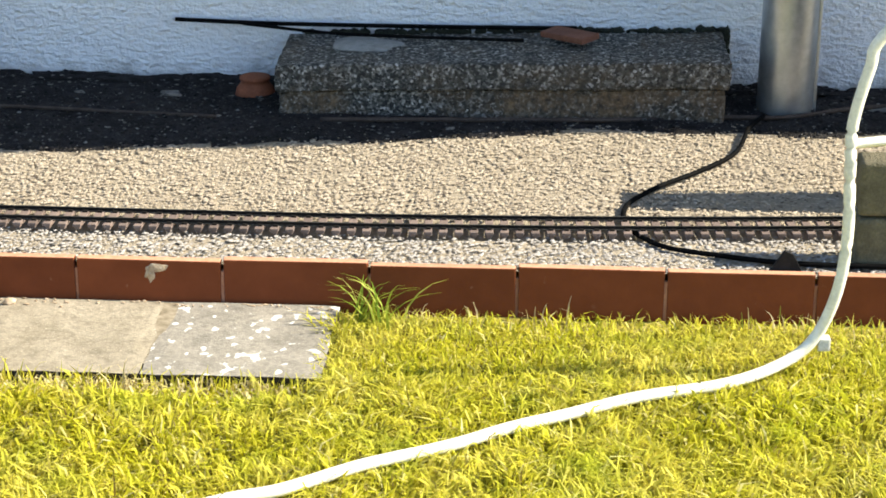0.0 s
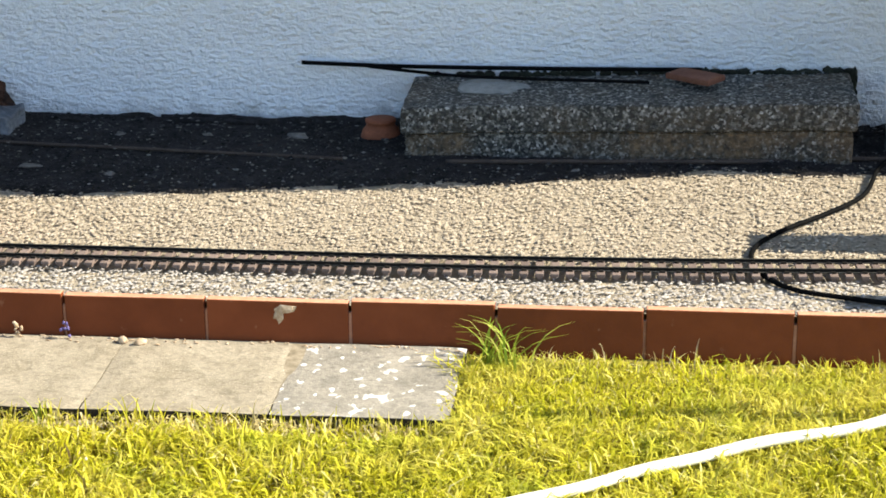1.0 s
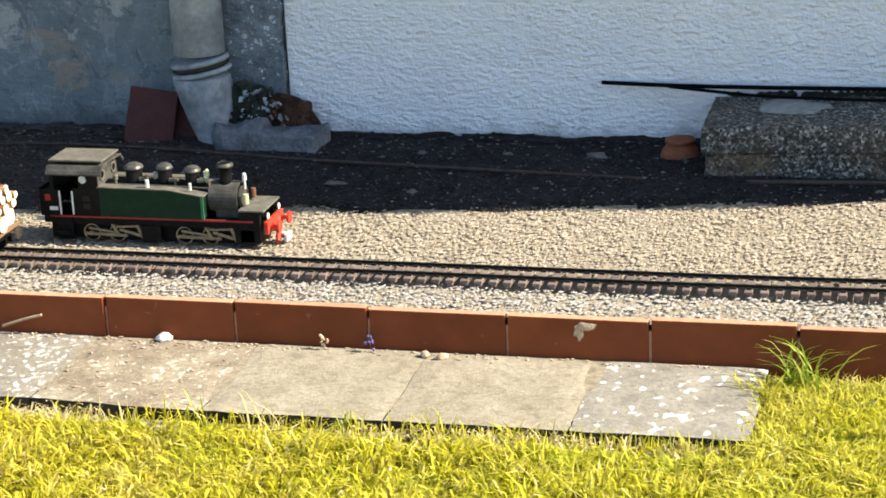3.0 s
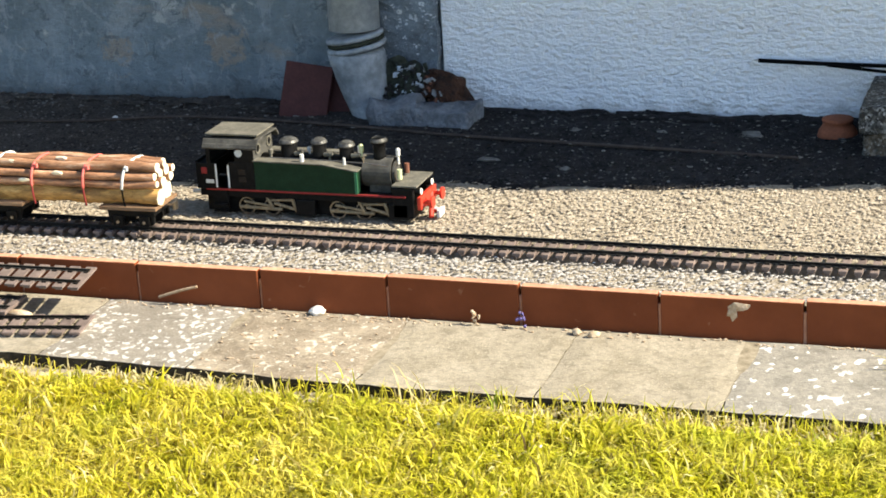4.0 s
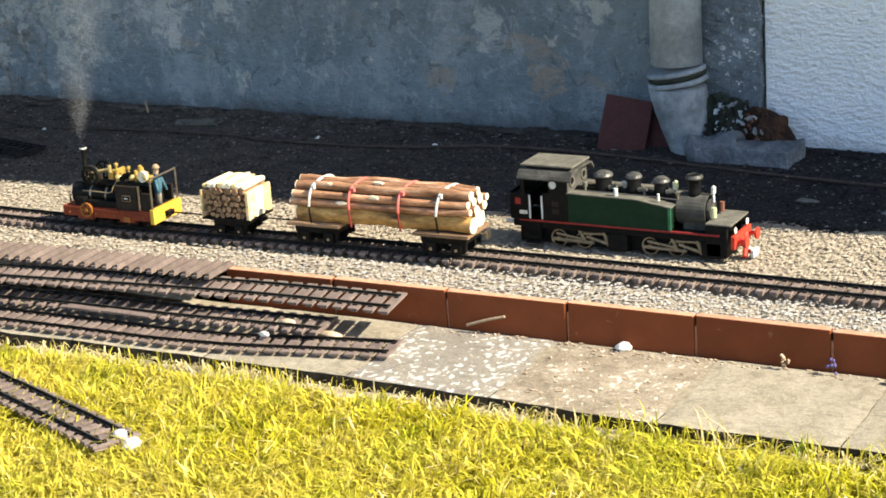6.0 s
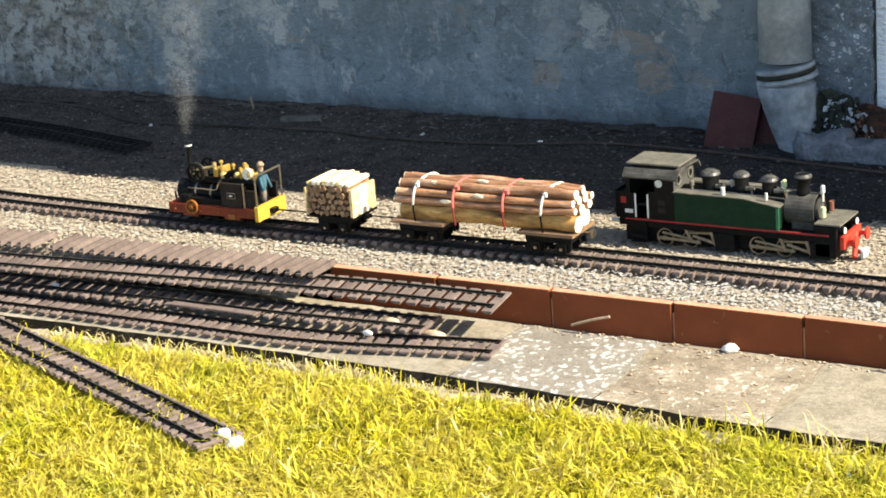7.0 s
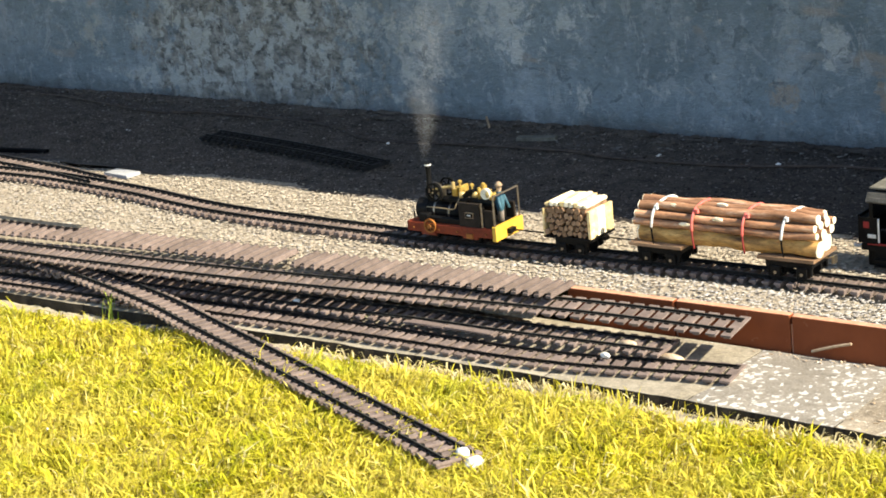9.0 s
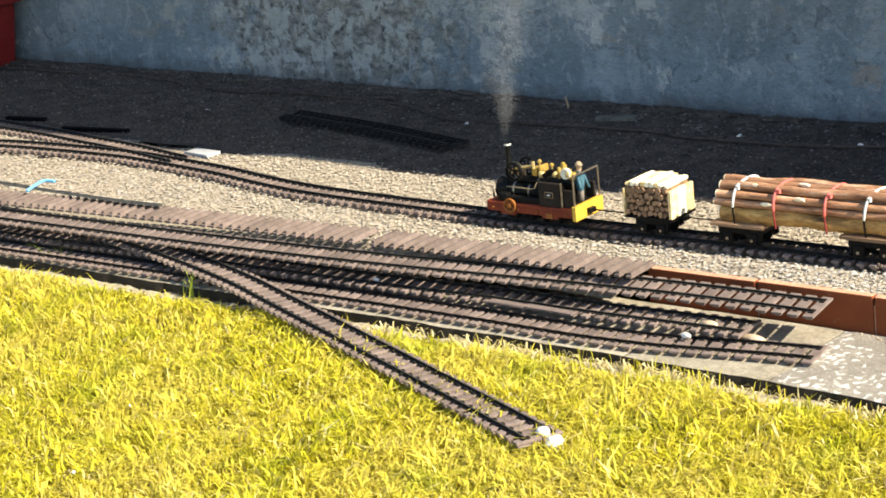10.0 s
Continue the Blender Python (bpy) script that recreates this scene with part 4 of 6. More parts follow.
for x0, x1, y0 in ((-1.61, -1.53, -0.190), (-1.528, -1.42, -0.1885)):
    box(bm, x0, x1, y0, y0 + 0.0175, 0.0272, 0.0305, 0.0010, 0.0006)
tagged(part("wooden_strip", bm, M_SLEEPER), "broken reddish-brown wooden strip between loose tracks", "wood strip")
track("stacked_track", [(-0.995, -0.056, 0.050), (-1.3, -0.085, 0.0565), (-1.8, -0.142, 0.0575), (-2.07, -0.167, 0.0575), (-2.37, -0.187, 0.0575), (-2.7, -0.202, 0.0575), (-3.4, -0.235, 0.0575)], "loose track stacked against the terracotta edging", group=LOOSE, tilt=4.5, tall=0.74, mesh=WIDE_SLEEPER, pitch=0.029)
track("upturned_track", [(-1.35, -0.062, 0.0735), (-1.6, -0.069, 0.0735), (-1.965, -0.083, 0.0735)], "upside-down track showing bare brown sleepers", flip=True, group=LOOSE, mesh=BARE_SLEEPER)
track("upturned_track", [(-2.0, -0.085, 0.0735), (-2.2, -0.096, 0.0735), (-2.6, -0.122, 0.0735), (-3.0, -0.153, 0.0735), (-3.4, -0.185, 0.0735)], "upside-down track showing bare brown sleepers", flip=True, group=LOOSE, mesh=BARE_SLEEPER)
# a flat strip along the upturned sleepers
bm = bmesh.new()
tube(bm, [(-3.5, -0.075, 0.0945), (-3.1, -0.094, 0.0945), (-2.9, -0.101, 0.0945), (-2.72, -0.103, 0.0945), (-2.58, -0.097, 0.0945)], 0.004, 4)
for v in bm.verts:
    line = float(np.interp(v.co.x, [-3.5, -3.1, -2.9, -2.72, -2.58], [-0.075, -0.094, -0.101, -0.103, -0.097]))
    v.co.y = line + 2.6 * (v.co.y - line)
tagged(part("metal_strip", bm, M_RAILTOP), "long dull grey strip laid along upturned sleepers", "strip")

# ---- the train ----


def wheelset(parent, x, r=0.0085, name="wheel"):
    for y in (-0.021, 0.021):
        bm = bmesh.new()
        rod(bm, (x, y - 0.004, r), (x, y + 0.004, r), r, n=16)
        s = -1 if y < 0 else 1
        rod(bm, (x, y - s * 0.0055, r), (x, y - s * 0.004, r), r * 1.14, n=16)
        w = part(name, bm, M_BLACK, parent)
        bm = bmesh.new()
        rod(bm, (x, y + s * 0.004, r), (x, y + s * 0.0055, r), r * 0.35, n=10)
        part("hub", bm, M_STEEL, w, "bright steel hub")


def spoked(parent, x, y, z, r, spokes, material, name, label):
    bm = bmesh.new()
    ring(bm, (x, y, z), r, 0.005, n=24, thick=r * 0.22)
    w = part(name, bm, material, parent, label)
    for k in range(spokes):
        a = k * math.tau / spokes + 0.3
        bm = bmesh.new()
        rod(bm, (x, y, z), (x + 0.85 * r * math.cos(a), y, z + 0.85 * r * math.sin(a)), r * 0.1, r * 0.08, n=6)
        part("spoke", bm, material, w)
    bm = bmesh.new()
    rod(bm, (x, y - 0.0045, z), (x, y + 0.0045, z), r * 0.28, n=12)
    part("hub", bm, material, w)
    return w


def on_line(x, length):
    """The place of a vehicle's front on the main line, and its heading."""
    a, b = np.interp([x, x + length], TRACK_X, TRACK_Y)
    return float(a), math.degrees(math.atan2(b - a, length))


def raise_parts(t, lifts, other=0.0):
    """Lifts the parts of a vehicle by name."""
    for o in t.children:
        o.location.z += lifts.get(o.name.split(".")[0], other)


def small_locomotive(x):
    """A vertical-cylinder steam tram engine; its front is at local x 0, its tail at 0.22."""
    y, turn = on_line(x, 0.22)
    t = thing("small_steam_locomotive", x, y, RAILTOP, turn, "black and red model steam engine with brass fittings", "locomotive")
    for wx in (0.045, 0.15):
        wheelset(t, wx, 0.0155)
    for s in (-1, 1):
        bm = bmesh.new()
        box(bm, 0.004, 0.208, s * 0.041 - 0.0025, s * 0.041 + 0.0025, 0.008, 0.027, 0.0012)
        box(bm, 0.03, 0.066, s * 0.041 - 0.0028, s * 0.041 + 0.0028, 0.003, 0.009, 0.001)
        box(bm, 0.132, 0.168, s * 0.041 - 0.0028, s * 0.041 + 0.0028, 0.003, 0.009, 0.001)
        box(bm, 0.068, 0.132, s * 0.0415 - 0.0035, s * 0.0415 + 0.0035, 0.020, 0.0265, 0.001)
        f = part("side_frame", bm, M_RED, t, "red-brown painted frame")
        for bx in (0.012, 0.075, 0.12, 0.19):
            bm = bmesh.new()
            rod(bm, (bx, s * 0.0435, 0.016), (bx, s * 0.046, 0.016), 0.0018, n=8)
            part("rivet", bm, M_ORANGE, f)
        bm = bmesh.new()
        box(bm, 0.142, 0.158, s * 0.044 - 0.002, s * 0.044 + 0.002, 0.004, 0.015, 0.001)
        part("axle_box", bm, M_ORANGE, f, "orange axle box")
        spoked(t, 0.055, s * 0.046, 0.021, 0.0145, 7, M_ORANGE, "gear_wheel", "orange spoked drive wheel")
    bm = bmesh.new()
    box(bm, 0.0, 0.206, -0.040, 0.040, 0.0255, 0.0285, 0.0008)
    part("footplate", bm, M_RED, t, "red-brown footplate")
    bm = bmesh.new()
    box(bm, -0.004, 0.004, -0.044, 0.044, 0.008, 0.028, 0.0012)
    part("front_beam", bm, M_RED, t, "red-brown front beam")
    bm = bmesh.new()
    rod(bm, (-0.016, 0, 0.02), (-0.003, 0, 0.02), 0.003, n=8)
    rod(bm, (-0.018, 0, 0.012), (-0.018, 0, 0.036), 0.0016, n=8)
    part("front_coupling", bm, M_BLACK, t, "black hook coupling")
    bm = bmesh.new()
    box(bm, 0.208, 0.217, -0.048, 0.048, 0.004, 0.034, 0.0012)
    part("rear_beam", bm, M_YELLOW, t, "bright yellow rear beam")
    bm = bmesh.new()
    rod(bm, (0.216, 0, 0.018), (0.30, 0, 0.018), 0.0016, n=8)
    box(bm, 0.216, 0.226, -0.01, 0.01, 0.012, 0.022, 0.001)
    part("coupling_bar", bm, M_BLACK, t, "thin black coupling bar")
    # boiler
    bm = bmesh.new()
    rod(bm, (0.008, 0, 0.062), (0.128, 0, 0.062), 0.0205, n=28)
    part("boiler", bm, M_BLACK, t, "black boiler", True)
    bm = bmesh.new()
    rod(bm, (0.004, 0, 0.062), (0.03, 0, 0.062), 0.022, n=28)
    rod(bm, (0.001, 0, 0.062), (0.005, 0, 0.062), 0.016, n=20)
    box(bm, 0.012, 0.05, -0.018, 0.018, 0.0285, 0.046, 0.002)
    part("smokebox", bm, M_BLACK, t, "black smokebox and saddle")
    for bx in (0.048, 0.085):
        bm = bmesh.new()
        ring(bm, (bx, 0, 0.062), 0.0212, 0.004, "X", 28, 0.0012)
        part("boiler_band", bm, M_STEEL, t, "bright steel boiler band")
    for s in (-1, 1):
        bm = bmesh.new()
        tube(bm, [(0.034, s * 0.0235, 0.068), (0.07, s * 0.0235, 0.068), (0.10, s * 0.0235, 0.068), (0.107, s * 0.022, 0.078), (0.112, s * 0.012, 0.092)], 0.0013, 6)
        part("pipe", bm, M_ROD, t, "thin dull brass pipe")
        bm = bmesh.new()
        box(bm, 0.024, 0.046, s * 0.032 - 0.008, s * 0.032 + 0.008, 0.0285, 0.045, 0.002)
        rod(bm, (0.035, s * 0.0395, 0.0365), (0.035, s * 0.0412, 0.0365), 0.005, n=14)
        part("cylinder_block", bm, M_BLACK, t)
        bm = bmesh.new()
        box(bm, 0.05, 0.125, s * 0.034 - 0.006, s * 0.034 + 0.006, 0.0285, 0.041, 0.002)
        part("valve_chest", bm, M_BLACK, t)
    bm = bmesh.new()
    lathe(bm, [(0.0085, 0), (0.006, 0.006), (0.0052, 0.055), (0.006, 0.062), (0.0068, 0.064), (0.0068, 0.070), (0.005, 0.0705)], (0.028, 0, 0.081), 18)
    c = part("chimney", bm, M_BLACK, t, "tall black chimney", True)
    bm = bmesh.new()
    lathe(bm, [(0.0069, 0), (0.0073, 0.001), (0.0073, 0.003), (0.0069, 0.0035)], (0.028, 0, 0.1470), 18)
    part("rim", bm, M_TIE, c, "bright pale rim")
    # engine on top
    spoked(t, 0.056, -0.024, 0.096, 0.0195, 6, M_BLACK, "flywheel", "black spoked flywheel")
    bm = bmesh.new()
    ring(bm, (0.056, -0.017, 0.096), 0.0195, 0.003, n=24, thick=0.002)
    part("flywheel_rim", bm, M_STEEL, t, "bright machined flywheel rim")
    spoked(t, 0.056, 0.024, 0.096, 0.0195, 6, M_BLACK, "flywheel", "black spoked flywheel")
    bm = bmesh.new()
    rod(bm, (0.056, -0.03, 0.096), (0.056, 0.03, 0.096), 0.002, n=8)
    for s in (-1, 1):
        box(bm, 0.052, 0.060, s * 0.010 - 0.002, s * 0.010 + 0.002, 0.08, 0.10, 0.001)
    part("crankshaft", bm, M_STEEL, t, "steel crankshaft in two bearings")
    for s in (-1, 1):
        bm = bmesh.new()
        rod(bm, (0.056, s * 0.005, 0.099), (0.09, s * 0.005, 0.101), 0.0018, n=8)
        part("connecting_rod", bm, M_STEEL, t, "bright steel connecting rod")
    bm = bmesh.new()
    box(bm, 0.052, 0.19, -0.013, 0.013, 0.0815, 0.087, 0.001)
    part("engine_bed", bm, M_BLACK, t)
    for bx, w, h, ww in ((0.096, 0.014, 0.103, 0.010), (0.113, 0.007, 0.109, 0.014), (0.158, 0.007, 0.110, 0.014), (0.170, 0.010, 0.103, 0.011), (0.188, 0.012, 0.100, 0.014)):
        bm = bmesh.new()
        box(bm, bx - w / 2, bx + w / 2, -ww, ww, 0.085, h, 0.0032)
        part("engine_cylinder", bm, M_BRASS, t, "brass cylinder casing")
    for bx, h in ((0.109, 0.118), (0.138, 0.113), (0.166, 0.117)):
        bm = bmesh.new()
        lathe(bm, [(0.002, 0), (0.002, h - 0.09), (0.004, h - 0.09), (0.0045, h - 0.086), (0.002, h - 0.084)], (bx, -0.006, 0.086), 10)
        part("valve", bm, M_BRASS, t, "small brass valve")
    for bx, bz in ((0.135, 0.098), (0.146, 0.101), (0.128, 0.092)):
        bm = bmesh.new()
        rod(bm, (bx, -0.02, bz), (bx, 0.015, bz), 0.005, n=12)
        part("engine_wheel", bm, M_BLACK, t)
    bm = bmesh.new()
    rod(bm, (0.178, -0.02, 0.098), (0.178, -0.012, 0.098), 0.011, n=20)
    part("end_plate", bm, M_CUT, t, "pale round end plate")
    # side panels and cab
    for s in (-1, 1):
        bm = bmesh.new()
        box(bm, 0.125, 0.176, s * 0.037 - 0.004, s * 0.037 + 0.004, 0.0285, 0.078, 0.0015)
        p = part("side_tank", bm, M_BROWNBLACK, t, "dark brown plate tank")
        bm = bmesh.new()
        box(bm, 0.142, 0.162, s * 0.0425 - 0.001, s * 0.0425 + 0.001, 0.048, 0.060, 0.0006)
        q = part("number_plate", bm, M_STEEL, p, "small framed name plate with unreadable bar")
        bm = bmesh.new()
        box(bm, 0.144, 0.160, s * 0.0440 - 0.0005, s * 0.0440 + 0.0005, 0.0495, 0.0585)
        part("plate_field", bm, M_BLACK, q)
        bm = bmesh.new()
        box(bm, 0.148, 0.156, s * 0.0446 - 0.0004, s * 0.0446 + 0.0004, 0.053, 0.0555)
        part("bar", bm, M_TIE, q)
        bm = bmesh.new()
        box(bm, 0.186, 0.207, s * 0.037 - 0.003, s * 0.037 + 0.003, 0.0285, 0.066, 0.0012)
        part("rear_panel", bm, M_BROWNBLACK, t, "dark brown rear panel")
        bm = bmesh.new()
        rod(bm, (0.1805, s * 0.040, 0.029), (0.1805, s * 0.040, 0.078), 0.0022, n=8)
        part("handrail_post", bm, M_STEEL, t, "bright steel upright")
        bm = bmesh.new()
        rod(bm, (0.2125, s * 0.043, 0.034), (0.2125, s * 0.043, 0.102), 0.0020, n=8)
        part("rear_rail", bm, M_STEEL, t, "thin metal handrail")
    bm = bmesh.new()
    rod(bm, (0.2125, -0.043, 0.102), (0.2125, 0.043, 0.102), 0.0022, n=8)
    part("cross_rail", bm, M_STEEL, t)
    bm = bmesh.new()
    box(bm, 0.126, 0.207, -0.033, 0.033, 0.0285, 0.032)
    box(bm, 0.126, 0.13, -0.033, 0.033, 0.0285, 0.072)
    part("cab_floor", bm, M_BLACK, t)
    # a lever rod and a pale pump by the flywheel, and a black sheet for the shade in the open cab doorway
    bm = bmesh.new()
    rod(bm, (0.048, -0.019, 0.099), (0.100, -0.012, 0.112), 0.0028, n=8)
    rod(bm, (0.097, -0.012, 0.104), (0.097, -0.012, 0.118), 0.0035, n=8)
    part("valve_lever", bm, M_PALEBRASS, t, "pale brass lever rod")
    for bx, bz, r in ((0.118, 0.092, 0.0065), (0.150, 0.095, 0.0062), (0.183, 0.098, 0.0072)):
        bm = bmesh.new()
        lathe(bm, [(r * 0.6, -r), (r, -r * 0.7), (r, r * 0.7), (r * 0.6, r)], (bx, -0.014, bz), 16)
        part("cylinder_end", bm, M_PALEBRASS, t, "bright pale brass cylinder", True)
    bm = bmesh.new()
    box(bm, 0.178, 0.186, -0.0395, -0.0375, 0.030, 0.072)
    part("door_gap", bm, M_BLACK, t)
    low = 0.010
    raise_parts(t, {"wheel": 0, "boiler": -0.008, "smokebox": -0.008, "boiler_band": -0.008, "chimney": -0.003, "flywheel": 0.001, "flywheel_rim": 0.001, "crankshaft": 0.001, "connecting_rod": 0.001, "pipe": -0.003, "engine_bed": -0.006, "engine_cylinder": 0.002, "cylinder_end": 0.002, "valve": 0.002, "valve_lever": 0, "engine_wheel": 0.002, "end_plate": 0.003, "gear_wheel": 0.012, "rear_rail": 0.003, "cross_rail": 0.003, "side_tank": 0.008, "rear_panel": 0.008}, low)
    return t


def driver(x, y, z):
    """A plain standing model figure, in one mesh."""
    bm = bmesh.new()
    lathe(bm, [(0.006, 0), (0.0065, 0.02), (0.009, 0.034), (0.0095, 0.046), (0.004, 0.054), (0.0052, 0.058), (0.0052, 0.064), (0.008, 0.0645), (0.005, 0.069), (0.003, 0.071)], (0, 0, 0), 14)
    rod(bm, (0.002, -0.009, 0.047), (0.012, -0.014, 0.022), 0.0032, 0.0028, n=8)
    rod(bm, (0.002, 0.009, 0.047), (0.010, 0.014, 0.022), 0.0032, 0.0028, n=8)
    ob = part("driver_figure", bm, M_FIGURE, None, "", True)
    for m, low, high in ((M_TROUSERS, -1.0, 0.026), (M_TWIG, 0.0545, 1.0)):
        ob.data.materials.append(m)
        for f in ob.data.polygons:
            if low < f.center.z < high:
                f.material_index = len(ob.data.materials) - 1
    ob.location = (x, y, z)
    ob.scale = (1.05, 1.05, 1.13)
    return tagged(ob, "small painted model driver in teal jacket and pale trousers", "figurine")


LOCO_X = -1.838
small_locomotive(LOCO_X)
driver(LOCO_X + 0.197, on_line(LOCO_X, 0.22)[0] + 0.006, RAILTOP + 0.0423)


def bogie(t, x, half):
    """A tall four-wheel truck under a wagon."""
    for wx in (x - half * 0.56, x + half * 0.56):
        wheelset(t, wx, 0.0115)
    for s in (-1, 1):
        bm = bmesh.new()
        box(bm, x - half, x + half, s * 0.031 - 0.003, s * 0.031 + 0.003, 0.022, 0.036, 0.001)
        for wx in (x - half * 0.56, x + half * 0.56):
            box(bm, wx - 0.010, wx + 0.010, s * 0.033 - 0.004, s * 0.033 + 0.004, 0.004, 0.024, 0.0015)
        for wx in (x - half * 0.9, x + half * 0.9):
            box(bm, wx - 0.003, wx + 0.003, s * 0.031 - 0.003, s * 0.031 + 0.003, 0.008, 0.023, 0.001)
        f = part("truck_frame", bm, M_BLACK, t, "black truck frame")
        for wx in (x - half * 0.56, x + half * 0.56):
            bm = bmesh.new()
            rod(bm, (wx, s * 0.036, 0.0115), (wx, s * 0.0385, 0.0115), 0.003, n=8)
            part("axle_cap", bm, M_STEEL, f, "bright axle cap")
    bm = bmesh.new()
    box(bm, x - half, x + half, -0.030, 0.030, 0.024, 0.0365)
    part("truck_bed", bm, M_BLACK, t)


TRUCK = {"wheel": 0, "truck_frame": 0, "truck_bed": 0}


def stick_wagon(x):
    y, turn = on_line(x, 0.11)
    t = thing("firewood_wagon", x, y, RAILTOP, turn, "small black wagon stacked with cut firewood sticks", "wagon")
    bogie(t, 0.06, 0.040)
    bm = bmesh.new()
    box(bm, 0.0, 0.122, -0.046, 0.046, 0.0195, 0.0245, 0.001)
    part("deck", bm, M_BLACK, t, "black wagon deck")
    for x0, x1 in ((0.0005, 0.0045), (0.112, 0.1195)):
        for k in range(3):
            bm = bmesh.new()
            y0 = -0.047 + k * 0.0316
            box(bm, x0, x1, y0, y0 + 0.0305, 0.0247, 0.084 + rnd.uniform(0, 0.004), 0.001)
            part("end_board", bm, M_CUT if k == 1 else M_SPLITPALE, t, "pale sawn end board" if k == 1 else "yellow sawn end board")
    # stick ends stacked row on row
    meshes = []
    for k in range(6):
        bm = bmesh.new()
        n = rnd.choice((4, 5, 6))
        r = 0.0067
        pts = [(r * rnd.uniform(0.75, 1.2) * math.cos(a), r * rnd.uniform(0.75, 1.2) * math.sin(a)) for a in (i * math.tau / n + rnd.uniform(-0.25, 0.25) for i in range(n))]
        f = [bm.verts.new((px, -0.045, pz)) for px, pz in pts]
        g = [bm.verts.new((px, 0.045, pz)) for px, pz in pts]
        bm.faces.new(f)
        bm.faces.new(g)
        for i in range(n):
            bm.faces.new((f[i], f[(i + 1) % n], g[(i + 1) % n], g[i]))
        meshes.append(mesh_of(bm, "stick", M_STICK))
    for row in range(5):
        for col in range(8):
            o = new("stick", rnd.choice(meshes))
            o.parent = t
            o.matrix_local = pose(0.0125 + col * 0.0130 + (0.0062 if row % 2 else 0) + rnd.uniform(-0.0022, 0.0022), rnd.uniform(-0.005, 0.001), 0.0322 + row * 0.0126 + rnd.uniform(-0.0018, 0.0018), 0, rnd.uniform(0, 360), 0)
            size = rnd.uniform(0.78, 1.14)
            o.scale = (size * rnd.uniform(0.85, 1.1), 1.0, size)
    for k in range(9):
        bm = bmesh.new()
        x0 = 0.006 + k * 0.0118
        box(bm, x0, x0 + 0.0105, -0.044, 0.044, 0.090, 0.097 + rnd.uniform(-0.002, 0.003) + 0.004 * math.sin(k / 8 * math.pi), 0.0025, 0.0006)
        bmesh.ops.rotate(bm, cent=(x0, 0, 0.09), verts=bm.verts, matrix=Matrix.Rotation(rnd.uniform(-0.06, 0.06), 3, "Z"))
        part("split_stick", bm, M_CUT if k % 3 else M_SPLITPALE, t, "pale freshly split stick" if k % 3 else "yellow split stick")
    bm = bmesh.new()
    rod(bm, (0.122, 0, 0.018), (0.215, 0, 0.018), 0.0016, n=8)
    box(bm, 0.120, 0.130, -0.009, 0.009, 0.012, 0.021, 0.001)
    part("coupling_bar", bm, M_RAIL, t, "thin rusty coupling bar")
    raise_parts(t, TRUCK, 0.017)
    return t


def log(bm, x0, x1, y, z, r, seed):
    """A slightly crooked log along x, with knots."""
    n, rings, steps = 12, [], 22
    for i in range(steps + 1):
        u = i / steps
        x = x0 + (x1 - x0) * u
        oy, oz = 0.0050 * noise.noise(Vector((u * 3.0, seed, 0))), 0.0045 * noise.noise(Vector((u * 3.4, seed, 7)))
        loop = []
        for k in range(n):
            a = k * math.tau / n
            rr = r * (0.98 - 0.14 * u * math.sin(seed * 9) + 0.26 * noise.noise(Vector((u * 11, math.cos(a) * 1.2 + seed, math.sin(a) * 1.2))))
            loop.append(bm.verts.new((x, y + oy + rr * math.cos(a), z + oz + rr * math.sin(a))))
        rings.append(loop)
    for a, b in zip(rings, rings[1:]):
        for k in range(n):
            bm.faces.new((a[k], a[(k + 1) % n], b[(k + 1) % n], b[k]))
    return rings[0], rings[-1]


